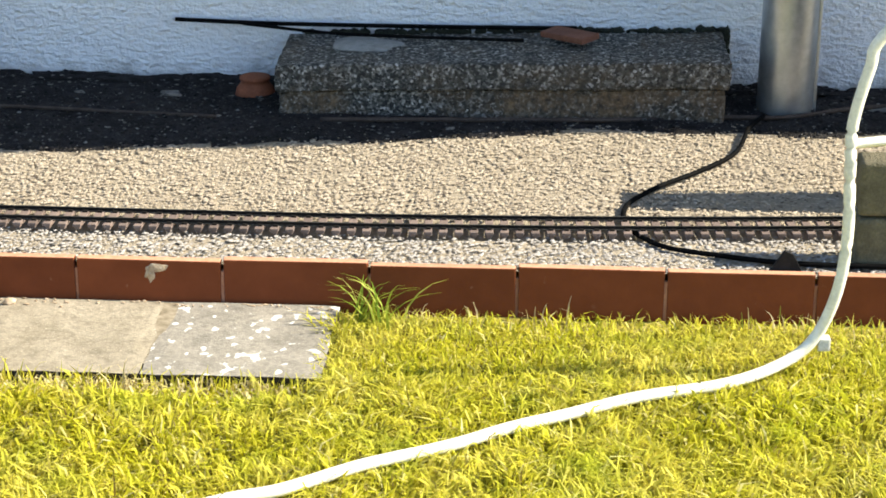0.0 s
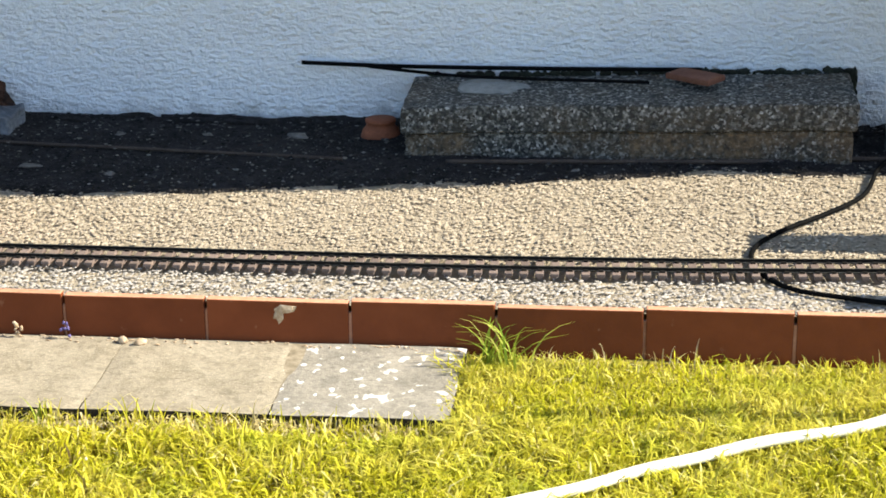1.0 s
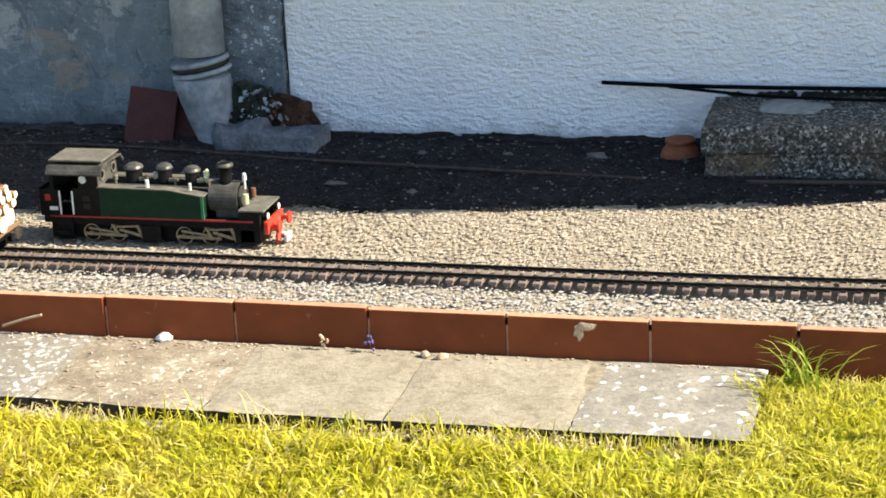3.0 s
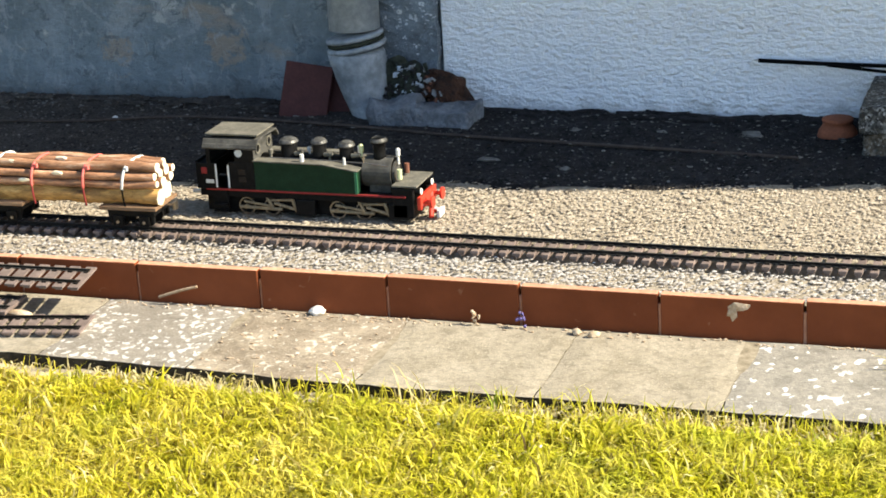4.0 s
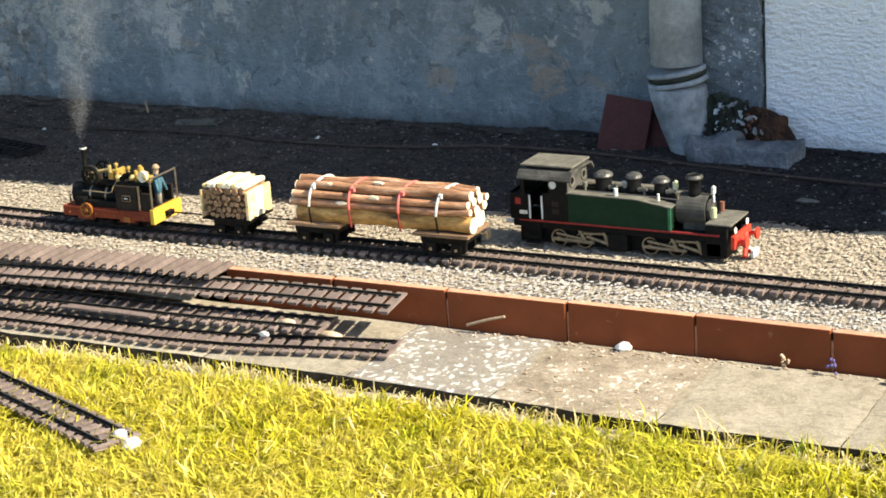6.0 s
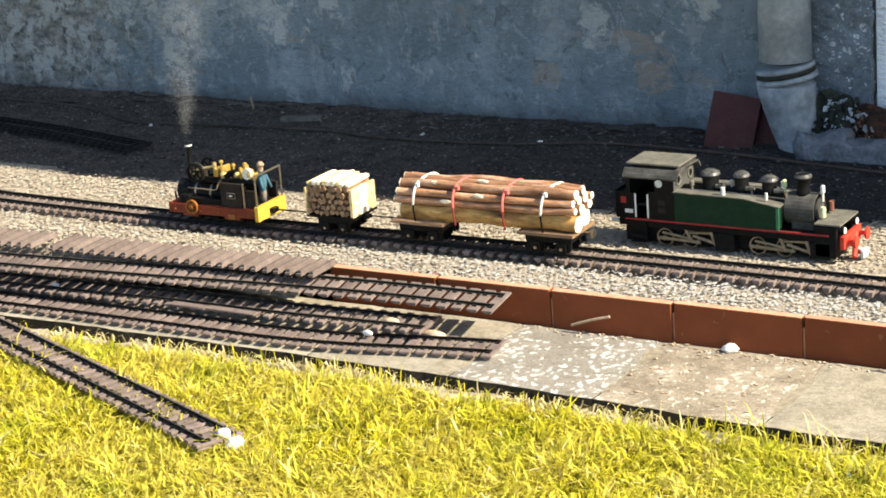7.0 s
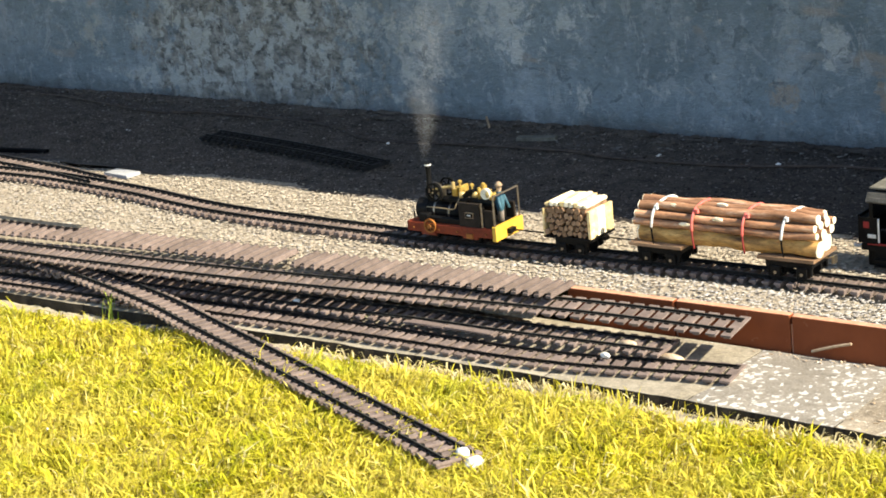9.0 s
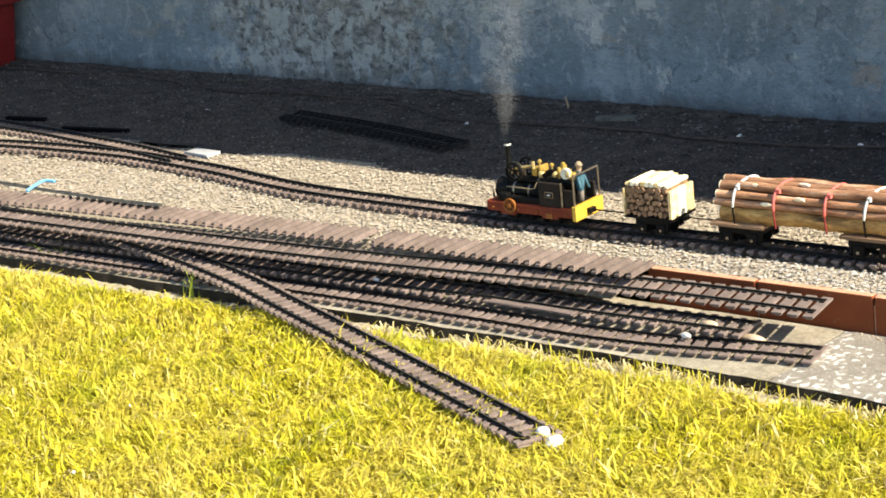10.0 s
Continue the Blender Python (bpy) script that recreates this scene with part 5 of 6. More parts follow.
def log_wagon(x):
    y, turn = on_line(x, 0.37)
    t = thing("log_wagon", x, y, RAILTOP, turn, "timber wagon loaded with brown logs tied by bands", "wagon")
    for bx in (0.052, 0.318):
        bogie(t, bx, 0.046)
        bm = bmesh.new()
        box(bm, bx - 0.056, bx + 0.056, -0.047, 0.047, 0.0190, 0.0255, 0.001)
        part("bolster_board", bm, M_STICK, t, "brown wooden bolster board")
    bm = bmesh.new()
    rod(bm, (0.09, 0, 0.020), (0.285, 0, 0.020), 0.0018, n=8)
    part("reach_pole", bm, M_RAIL, t, "thin rusty pole between the trucks")
    seed = 0
    logs = [(-0.024, 0.0455, 0.0198, M_SPLIT), (0.022, 0.0455, 0.0198, M_SPLIT)]
    for yy, zz, r in ((-0.034, 0.0735, 0.0100), (-0.012, 0.0745, 0.0115), (0.012, 0.0745, 0.0115), (0.034, 0.0735, 0.0105), (-0.032, 0.0925, 0.0098), (-0.009, 0.0955, 0.0118), (0.015, 0.0955, 0.0118), (0.036, 0.0925, 0.0095), (-0.021, 0.1125, 0.0108), (0.0025, 0.1155, 0.0110), (0.025, 0.1125, 0.0100)):
        logs.append((yy, zz, r, M_BARK))
    logs = [(0.94 * yy, 0.0258 + 0.78 * (zz - 0.0257), (0.83 if m == M_SPLIT else 0.74) * r, m) for yy, zz, r, m in logs]
    for yy, zz, r, m in logs:
        seed += 1
        bm = bmesh.new()
        x0, x1 = 0.002 + rnd.uniform(-0.004, 0.012), 0.366 + rnd.uniform(-0.006, 0.012)
        a, b = log(bm, x0, x1, yy, zz, r, seed * 1.7)
        front = [v.co.copy() for v in a]
        rear = [v.co.copy() for v in b]
        o = part("log", bm, m, t, "split yellow lower log" if m == M_SPLIT else "bark-covered log", True)
        for loop in (front, rear):
            bm = bmesh.new()
            f = [bm.verts.new(c) for c in loop]
            shift = 0.0015 if loop is rear else -0.0015
            g = [bm.verts.new(c + Vector((shift, 0, 0))) for c in loop]
            bm.faces.new(g)
            for i in range(len(f)):
                bm.faces.new((f[i], f[(i + 1) % len(f)], g[(i + 1) % len(f)], g[i]))
            part("cut_end", bm, M_CUT, o, "pale sawn log end")
        if seed in (3, 4, 7, 8, 11, 12):
            bm = bmesh.new()
            kx = rnd.uniform(0.08, 0.3)
            lump(bm, kx, yy - r * 0.75, zz + r * 0.5, 0.012, 0.003, 0.004, seed, 2, 0.3)
            part("knot", bm, M_CUT, o, "pale cut knot")
    for bx, m, dark, lab in ((0.05, M_TIE, M_CABLE, "white cable tie"), (0.135, M_REDTIE, M_REDSHADE, "red cable tie"), (0.238, M_REDTIE, M_REDSHADE, "red cable tie"), (0.315, M_TIE, M_CABLE, "white cable tie")):
        skew = 0.018 if m == M_TIE else 0.009
        loop = [(-0.044, 0.068), (-0.0455, 0.080), (-0.043, 0.100), (-0.034, 0.117), (-0.015, 0.1255), (0.005, 0.128), (0.028, 0.1245), (0.043, 0.110), (0.0475, 0.09), (0.0465, 0.07)]
        bm = bmesh.new()
        tube(bm, [(bx - 0.006 + skew * k / 9, 0.94 * py, 0.0258 + 0.745 * (pz - 0.0257)) for k, (py, pz) in enumerate(loop)], 0.0027, 6)
        # lower half of each tie in a dark copy that paints its shaded side
        low = bmesh.new()
        tube(low, [(bx - 0.002, -0.0425, 0.024), (bx - 0.004, -0.0435, 0.042), (bx - 0.006, -0.0415, 0.060)], 0.0018, 6)
        part("lower_band", low, dark, t, "lower part of the tie, coloured dark for shade", True)
        band = part("band", bm, m, t, lab, True)
        bm = bmesh.new()
        box(bm, bx - 0.001, bx + 0.006, -0.037, -0.030, 0.089, 0.097, 0.001)
        part("buckle", bm, m, band)
    bm = bmesh.new()
    rod(bm, (0.372, 0, 0.018), (0.392, 0, 0.018), 0.002, n=8)
    box(bm, 0.388, 0.394, -0.007, 0.007, 0.010, 0.024, 0.001)
    part("rear_coupling", bm, M_STEEL, t, "small steel rear coupling")
    raise_parts(t, TRUCK, 0.0178)
    return t


stick_wagon(LOCO_X + 0.324).scale = (0.9, 0.9, 0.9)
log_wagon(LOCO_X + 0.520)


def green_locomotive(x, y, z):
    """A four-domed articulated tank engine: bunker behind local x 0, front at 0.42."""
    t = thing("green_tank_locomotive", x, y, z, 0, "dark green and black model tank engine with red buffers", "locomotive")
    for wx in (0.062, 0.112, 0.243, 0.293):
        wheelset(t, wx, 0.017)
    for s in (-1, 1):
        for x0 in (0.045, 0.225):
            for a, b, r in (((0.004, 0.0375, 0.016), (0.088, 0.0375, 0.014), 0.0034), ((0.014, 0.0390, 0.027), (0.066, 0.0390, 0.020), 0.0026), ((0.060, 0.0400, 0.038), (0.070, 0.0400, 0.018), 0.0030), ((0.068, 0.0385, 0.031), (0.112, 0.0385, 0.033), 0.0024), ((0.074, 0.0395, 0.026), (0.113, 0.0395, 0.016), 0.0030), ((0.108, 0.0395, 0.040), (0.118, 0.0395, 0.012), 0.0034), ((0.066, 0.0400, 0.044), (0.078, 0.0400, 0.040), 0.0024)):
                bm = bmesh.new()
                rod(bm, (x0 + a[0], s * a[1], a[2]), (x0 + b[0], s * b[1], b[2]), r, n=8)
                part("side_rod", bm, M_ROD, t, "yellowed steel side rod")
            for wx in (0.017, 0.067):
                bm = bmesh.new()
                ring(bm, (x0 + wx, s * 0.0335, 0.017), 0.0165, 0.002, n=20, thick=0.0022)
                w = part("wheel_rim", bm, M_STEEL, t, "worn bright wheel rim")
                bm = bmesh.new()
                rod(bm, (x0 + wx, s * 0.034, 0.017), (x0 + wx, s * 0.041, 0.017), 0.0040, n=12)
                part("crank_pin", bm, M_ROD, w)
            bm = bmesh.new()
            box(bm, x0 + 0.118, x0 + 0.156, s * 0.036 - 0.009, s * 0.036 + 0.009, 0.006, 0.036, 0.002)
            part("steam_cylinder", bm, M_BLACK, t, "black steam cylinder")
        bm = bmesh.new()
        box(bm, -0.012, 0.378, s * 0.045 - 0.002, s * 0.045 + 0.002, 0.0485, 0.0520, 0.0006)
        part("running_board", bm, M_LINE, t, "thin red running board edge")
        # cab steps hanging under the doorway
        bm = bmesh.new()
        box(bm, 0.000, 0.030, s * 0.043 - 0.002, s * 0.043 + 0.002, 0.006, 0.049, 0.001)
        box(bm, 0.002, 0.028, s * 0.047 - 0.006, s * 0.047 + 0.003, 0.020, 0.023, 0.0006)
        box(bm, 0.002, 0.028, s * 0.047 - 0.006, s * 0.047 + 0.003, 0.008, 0.011, 0.0006)
        part("cab_step", bm, M_BLACK, t, "black hanging cab steps")
        bm = bmesh.new()
        a = [(0.088, 0.0525), (0.286, 0.0525), (0.286, 0.094), (0.222, 0.1045), (0.088, 0.1060)]
        f = [bm.verts.new((px, s * 0.047, pz)) for px, pz in a]
        g = [bm.verts.new((px, s * 0.026, pz)) for px, pz in a]
        bm.faces.new(f)
        bm.faces.new(g)
        for i in range(5):
            bm.faces.new((f[i], f[(i + 1) % 5], g[(i + 1) % 5], g[i]))
        k = part("side_tank", bm, M_GREEN, t, "dark green sloping side tank")
        bm = bmesh.new()
        top = [(0.086, 0.1062), (0.222, 0.1047), (0.289, 0.0938)]
        for (ax, az), (bx, bz) in zip(top, top[1:]):
            vs = [bm.verts.new(p) for p in ((ax, s * 0.049, az), (bx, s * 0.049, bz), (bx, s * 0.022, bz), (ax, s * 0.022, az), (ax, s * 0.049, az + 0.002), (bx, s * 0.049, bz + 0.002), (bx, s * 0.022, bz + 0.002), (ax, s * 0.022, az + 0.002))]
            for q in ((0, 1, 2, 3), (4, 5, 6, 7), (0, 1, 5, 4), (1, 2, 6, 5), (2, 3, 7, 6), (3, 0, 4, 7)):
                bm.faces.new([vs[i] for i in q])
        part("tank_top", bm, M_ROOF, k, "dusty grey tank top")
        # a brighter green strip paints the sunlight on the tank's front edge
        bm = bmesh.new()
        box(bm, 0.283, 0.2885, s * 0.0475 - 0.0012, s * 0.0475 + 0.0012, 0.053, 0.094, 0.0005)
        part("tank_edge", bm, M_LITGREEN, k, "tank edge coloured a sunlit green")
        for cx, h in ((0.180, 0.014), (0.262, 0.010)):
            bm = bmesh.new()
            rod(bm, (cx, s * 0.038, 0.104), (cx, s * 0.038, 0.107 + h), 0.0038 if h > 0.012 else 0.0026, n=10)
            part("filler_cap", bm, M_TIE, k, "pale filler cap")
        # bunker, doorway and cab side
        bm = bmesh.new()
        box(bm, -0.028, 0.010, s * 0.046 - 0.0015, s * 0.046 + 0.0015, 0.051, 0.100, 0.0008)
        b = part("bunker_side", bm, M_BLACK, t, "black bunker side")
        bm = bmesh.new()
        box(bm, -0.018, -0.007, s * 0.0482 - 0.0006, s * 0.0482 + 0.0006, 0.080, 0.092, 0.0004)
        part("red_plate", bm, M_LINE, b, "small dull red plate")
        bm = bmesh.new()
        box(bm, -0.010, 0.006, s * 0.0484 - 0.0006, s * 0.0484 + 0.0006, 0.062, 0.069, 0.0004)
        part("pale_plate", bm, M_TIE, b, "small pale plate")
        bm = bmesh.new()
        box(bm, -0.006, 0.001, s * 0.046 - 0.0013, s * 0.046 + 0.0013, 0.099, 0.138, 0.0006)
        part("cab_post", bm, M_BLACK, t, "black cab corner post")
        bm = bmesh.new()
        box(bm, 0.036, 0.0875, s * 0.046 - 0.0015, s * 0.046 + 0.0015, 0.052, 0.104, 0.0008)
        box(bm, 0.050, 0.0875, s * 0.046 - 0.0013, s * 0.046 + 0.0013, 0.103, 0.139, 0.0006)
        c = part("cab_side", bm, M_BLACK, t, "black cab side")
        bm = bmesh.new()
        ring(bm, (0.059, s * 0.0478, 0.121), 0.0072, 0.002, n=18, thick=0.0022)
        rod(bm, (0.059, s * 0.0474, 0.121), (0.059, s * 0.0480, 0.121), 0.0050, n=16)
        part("window_rim", bm, M_TIE, c, "round pale window")
        for hx in (0.0115, 0.036):
            bm = bmesh.new()
            rod(bm, (hx, s * 0.0485, 0.055), (hx, s * 0.0485, 0.099), 0.0018, n=8)
            part("handrail", bm, M_TIE, c, "pale handrail")
        for pz in (0.066, 0.080):
            bm = bmesh.new()
            box(bm, 0.056, 0.070, s * 0.0478 - 0.0006, s * 0.0478 + 0.0006, pz, pz + 0.010)
            part("plate", bm, M_BROWNBLACK, c, "small dull plate")
    bm = bmesh.new()
    box(bm, -0.026, 0.36, -0.043, 0.043, 0.036, 0.049, 0.0015)
    part("main_frame", bm, M_BLACK, t, "black main frame")
    # truck blocks, widened into black fill that blocks light under the frame
    for x0, x1 in ((-0.02, 0.165), (0.19, 0.385)):
        bm = bmesh.new()
        box(bm, x0, x1, -0.027, 0.027, 0.004, 0.038)
        part("truck_block", bm, M_BLACK, t)
    bm = bmesh.new()
    box(bm, -0.030, -0.026, -0.046, 0.046, 0.050, 0.104, 0.0008)
    box(bm, -0.027, 0.0, -0.044, 0.044, 0.096, 0.099)
    part("bunker_back", bm, M_BLACK, t, "black bunker back")
    bm = bmesh.new()
    box(bm, -0.008, -0.004, -0.045, 0.045, 0.096, 0.139, 0.0008)
    part("cab_back", bm, M_BLACK, t)
    bm = bmesh.new()
    rod(bm, (-0.030, -0.03, 0.040), (-0.046, -0.03, 0.040), 0.004, n=10)
    rod(bm, (-0.030, 0.03, 0.040), (-0.046, 0.03, 0.040), 0.004, n=10)
    part("rear_buffer", bm, M_TIE, t, "pale rear buffer stock")
    bm = bmesh.new()
    box(bm, 0.084, 0.0875, -0.044, 0.044, 0.052, 0.141, 0.0008)
    f = part("cab_front", bm, M_ROOFSLOPE, t, "dusty black cab front")
    for s in (-1, 1):
        bm = bmesh.new()
        ring(bm, (0.0885, s * 0.026, 0.125), 0.010, 0.002, "X", 18, 0.0028)
        part("window_rim", bm, M_ROOF, f, "round dull metal window rim")
        bm = bmesh.new()
        rod(bm, (0.0876, s * 0.026, 0.125), (0.0882, s * 0.026, 0.125), 0.0075, n=16)
        part("window_glass", bm, M_BLACK, f)
    # roof: steep dusty sides under a flat raised panel
    bm = bmesh.new()
    prof = [(-0.054, 0.132), (-0.051, 0.138), (-0.049, 0.1385), (-0.044, 0.1455), (-0.012, 0.1475), (0.012, 0.1475), (0.044, 0.1455), (0.049, 0.1385), (0.051, 0.138), (0.054, 0.132)]
    n = len(prof)
    rings = [[bm.verts.new((px, py, pz)) for py, pz in prof] for px in (-0.010, 0.098)]
    under = [[bm.verts.new((px, py * 0.97, pz - 0.003)) for py, pz in prof] for px in (-0.010, 0.098)]
    for i in range(n - 1):
        bm.faces.new((rings[0][i], rings[0][i + 1], rings[1][i + 1], rings[1][i]))
        bm.faces.new((under[0][i], under[1][i], under[1][i + 1], under[0][i + 1]))
        for k in (0, 1):
            bm.faces.new((rings[k][i], rings[k][i + 1], under[k][i + 1], under[k][i]))
    for i in (0, n - 1):
        bm.faces.new((rings[0][i], rings[1][i], under[1][i], under[0][i]))
    part("cab_roof", bm, M_ROOFSLOPE, t, "dusty grey-black cab roof sides")
    # a black strip draws the shadow line below the raised panel
    bm = bmesh.new()
    box(bm, 0.002, 0.086, -0.034, 0.034, 0.1455, 0.1515)
    part("panel_shadow", bm, M_BLACK, t, "black strip for the shadow under the roof panel")
    bm = bmesh.new()
    box(bm, -0.008, 0.096, -0.040, 0.040, 0.1515, 0.1550, 0.001)
    part("roof_panel", bm, M_ROOF, t, "dusty raised roof panel with bare patches")
    bm = bmesh.new()
    rod(bm, (0.086, 0, 0.083), (0.345, 0, 0.083), 0.0265, n=28)
    part("boiler", bm, M_BLACK, t, "black boiler", True)
    bm = bmesh.new()
    rod(bm, (0.290, 0, 0.083), (0.345, 0, 0.083), 0.0285, n=28)
    rod(bm, (0.345, 0, 0.083), (0.349, 0, 0.083), 0.021, n=24)
    box(bm, 0.300, 0.342, -0.02, 0.02, 0.048, 0.07, 0.002)
    sb = part("smokebox", bm, M_ROOFSLOPE, t, "dusty sooty smokebox")
    bm = bmesh.new()
    ring(bm, (0.3495, 0, 0.083), 0.019, 0.003, "X", 24, 0.002)
    rod(bm, (0.349, -0.012, 0.083), (0.3515, 0.012, 0.083), 0.001, n=6)
    part("door_ring", bm, M_STEEL, sb)
    for dx, r, h in ((0.140, 0.0165, 0.142), (0.200, 0.0140, 0.143), (0.253, 0.0145, 0.139)):
        base = 0.104
        up = h - base
        bm = bmesh.new()
        lathe(bm, [(r * 1.10, 0), (r * 0.92, 0.006), (r * 0.92, up - 0.012), (r * 0.90, up - 0.010)], (dx, 0, base), 22)
        d = part("dome", bm, M_BLACK, t, "black boiler dome", True)
        bm = bmesh.new()
        lathe(bm, [(r * 1.08, 0), (r * 1.10, 0.002), (r * 0.95, 0.006), (r * 0.55, 0.0095), (r * 0.2, 0.0105)], (dx, 0, base + up - 0.0105), 22)
        part("lid", bm, M_LID, d, "dark metal dome lid")
        bm = bmesh.new()
        rod(bm, (dx + r, -0.012, base + 0.010), (dx + r + 0.018, -0.016, base + 0.013), 0.0042, 0.003, n=8)
        part("dome_pipe", bm, M_ROOF, d, "dusty pipe stub")
    bm = bmesh.new()
    lathe(bm, [(0.014, 0), (0.0115, 0.006), (0.0115, 0.024), (0.0125, 0.027), (0.0155, 0.029), (0.0155, 0.033), (0.012, 0.0365), (0.005, 0.038)], (0.3165, 0, 0.108), 22)
    d = part("chimney", bm, M_BLACK, t, "black chimney", True)
    bm = bmesh.new()
    lathe(bm, [(0.0158, 0), (0.0158, 0.0025), (0.0125, 0.0062), (0.0125, 0.0058), (0.0120, 0.0010)], (0.3165, 0, 0.1400), 22)
    part("chimney_rim", bm, M_LID, d, "dusty chimney rim")
    for dx, dy, h, r, m in ((0.112, -0.020, 0.020, 0.0045, M_ROOF), (0.170, -0.014, 0.020, 0.004, M_LID), (0.176, 0.010, 0.018, 0.004, M_TIE), (0.225, -0.014, 0.016, 0.004, M_ROOF), (0.283, -0.004, 0.030, 0.0045, M_LAMPCAP), (0.352, 0.0, 0.030, 0.0042, M_TIE), (0.292, -0.020, 0.012, 0.003, M_STEEL)):
        bm = bmesh.new()
        lathe(bm, [(r * 0.6, 0), (r * 0.5, h * 0.5), (r, h * 0.55), (r, h * 0.92), (r * 0.4, h)], (dx, dy, 0.104 if dx < 0.3 else 0.098), 10)
        part("valve", bm, m, t, "small boiler valve")
    for s in (-1, 1):
        bm = bmesh.new()
        tube(bm, [(0.095, s * 0.0245, 0.1085), (0.20, s * 0.0255, 0.1080), (0.29, s * 0.0285, 0.1060), (0.340, s * 0.0295, 0.1020)], 0.0010, 6)
        part("boiler_handrail", bm, M_STEEL, t, "thin boiler handrail")
        bm = bmesh.new()
        box(bm, 0.352, 0.392, s * 0.036 - 0.009, s * 0.036 + 0.009, 0.010, 0.066, 0.002)
        part("front_box", bm, M_BLACK, t, "black front side box")
        bm = bmesh.new()
        rod(bm, (0.406, s * 0.028, 0.038), (0.420, s * 0.028, 0.038), 0.0040, n=10)
        rod(bm, (0.420, s * 0.028, 0.038), (0.424, s * 0.028, 0.038), 0.0110, n=18)
        part("buffer", bm, M_CRIMSON, t, "bright red round buffer")
        bm = bmesh.new()
        rod(bm, (0.392, s * 0.030, 0.058), (0.402, s * 0.030, 0.058), 0.0070, n=14)
        lp = part("lamp", bm, M_BLACK, t, "front lamp")
        bm = bmesh.new()
        rod(bm, (0.402, s * 0.030, 0.058), (0.4035, s * 0.030, 0.058), 0.0058, n=14)
        part("lamp_glass", bm, M_PEBBLE, lp, "pale lamp glass")
        bm = bmesh.new()
        rod(bm, (0.404, s * 0.020, 0.040), (0.414, -s * 0.016, 0.006), 0.0045, n=8)
        part("red_brace", bm, M_CRIMSON, t, "bright red slanting brace")
        bm = bmesh.new()
        rod(bm, (0.360, s * 0.020, 0.076), (0.360, s * 0.020, 0.094), 0.0045, n=10)
        part("front_valve", bm, M_LAMPCAP if s < 0 else M_CLAY, t, "small front fitting")
    bm = bmesh.new()
    box(bm, 0.352, 0.400, -0.046, 0.046, 0.068, 0.0715, 0.001)
    part("front_plate", bm, M_ROOF, t, "wide dusty grey front plate")
    bm = bmesh.new()
    box(bm, 0.398, 0.406, -0.043, 0.043, 0.026, 0.050, 0.0015)
    part("buffer_beam", bm, M_CRIMSON, t, "bright red buffer beam")
    bm = bmesh.new()
    rod(bm, (0.405, 0, 0.020), (0.430, 0, 0.014), 0.003, n=8)
    box(bm, 0.424, 0.430, -0.014, 0.014, 0.004, 0.018, 0.001)
    part("coupling", bm, M_TIE, t, "pale front coupling loop")
    return t


green_locomotive(-0.902, 0.336, 0.0625)

# ---- things along the house wall ----


def stone_block():
    t = thing("stone_step", 0.64, 0.93, 0.055, 0, "coarse two-course concrete step against the white wall", "step")
    for name, x0, x1, y0, y1, z0, z1, m, lab in (("plinth", -0.425, 0.432, -0.113, 0.115, -0.02, 0.052, M_RUSTSTONE, "rough rust-stained lower course"), ("top_block", -0.431, 0.440, -0.122, 0.117, 0.053, 0.107, M_STONE, "coarse speckled upper course")):
        bm = bmesh.new()
        box(bm, x0, x1, y0, y1, z0, z1, 0.006)
        bmesh.ops.subdivide_edges(bm, edges=[e for e in bm.edges if e.calc_length() > 0.03], cuts=9, use_grid_fill=True)
        for v in bm.verts:
            v.co += Vector((wave(v.co.x + 3, v.co.z * 2 + v.co.y, 40, 0.003), wave(v.co.x, v.co.z * 3, 35, 0.004), wave(v.co.x, v.co.y, 25, 0.004)))
            if name == "top_block" or z1 < 0.06:
                v.co.z += 0.022 * (v.co.x + 0.43) / 0.87 if v.co.z > 0.03 else 0.0
        part(name, bm, m, t, lab, True)
    return t


stone_block()
for pts, r in (([(-0.02, 1.03, 0.192), (0.17, 1.03, 0.187), (0.45, 1.032, 0.186), (0.62, 1.028, 0.188), (0.79, 1.02, 0.192)], 0.0044), ([(0.12, 1.012, 0.190), (0.30, 0.985, 0.181), (0.45, 0.972, 0.180), (0.685, 0.94, 0.185)], 0.0034)):
    bm = bmesh.new()
    tube(bm, pts, r, 8)
    tagged(part("metal_rod", bm, M_CABLE), "thin dark rod lying on the concrete step", "rod", "rods on the step")
bm = bmesh.new()
box(bm, -0.060, 0.050, -0.026, 0.026, -0.006, 0.006, 0.003)
ob = part("roof_tile_piece", bm, M_CLAY)
ob.matrix_world = pose(0.778, 0.945, 0.196, 4, -2, -42)
tagged(ob, "broken brown clay tile lying on the step", "tile")
bm = bmesh.new()
lump(bm, 0.37, 0.955, 0.1665, 0.072, 0.056, 0.006, 9, 3, 0.3)
tagged(part("lime_patch", bm, M_LIME), "flat pale patch of old lime on the step", "lime patch")
bm = bmesh.new()
for k in range(170):
    px = rnd.uniform(0.24, 1.09)
    lump(bm, px, 1.049 - rnd.uniform(0, 0.008), 0.162 + 0.022 * (px - 0.21) / 0.87 + rnd.uniform(0.0, 0.006), rnd.uniform(0.003, 0.016), 0.006, rnd.uniform(0.003, 0.008), k, 1, 0.7)
for k in range(40):
    lump(bm, 1.083 + rnd.uniform(-0.006, 0.01), 1.046, rnd.uniform(0.06, 0.18), 0.006, 0.006, rnd.uniform(0.005, 0.02), k, 1, 0.6)
tagged(part("moss", bm, M_MOSS), "dark moss where the step meets the wall", "moss", kind="stuff")

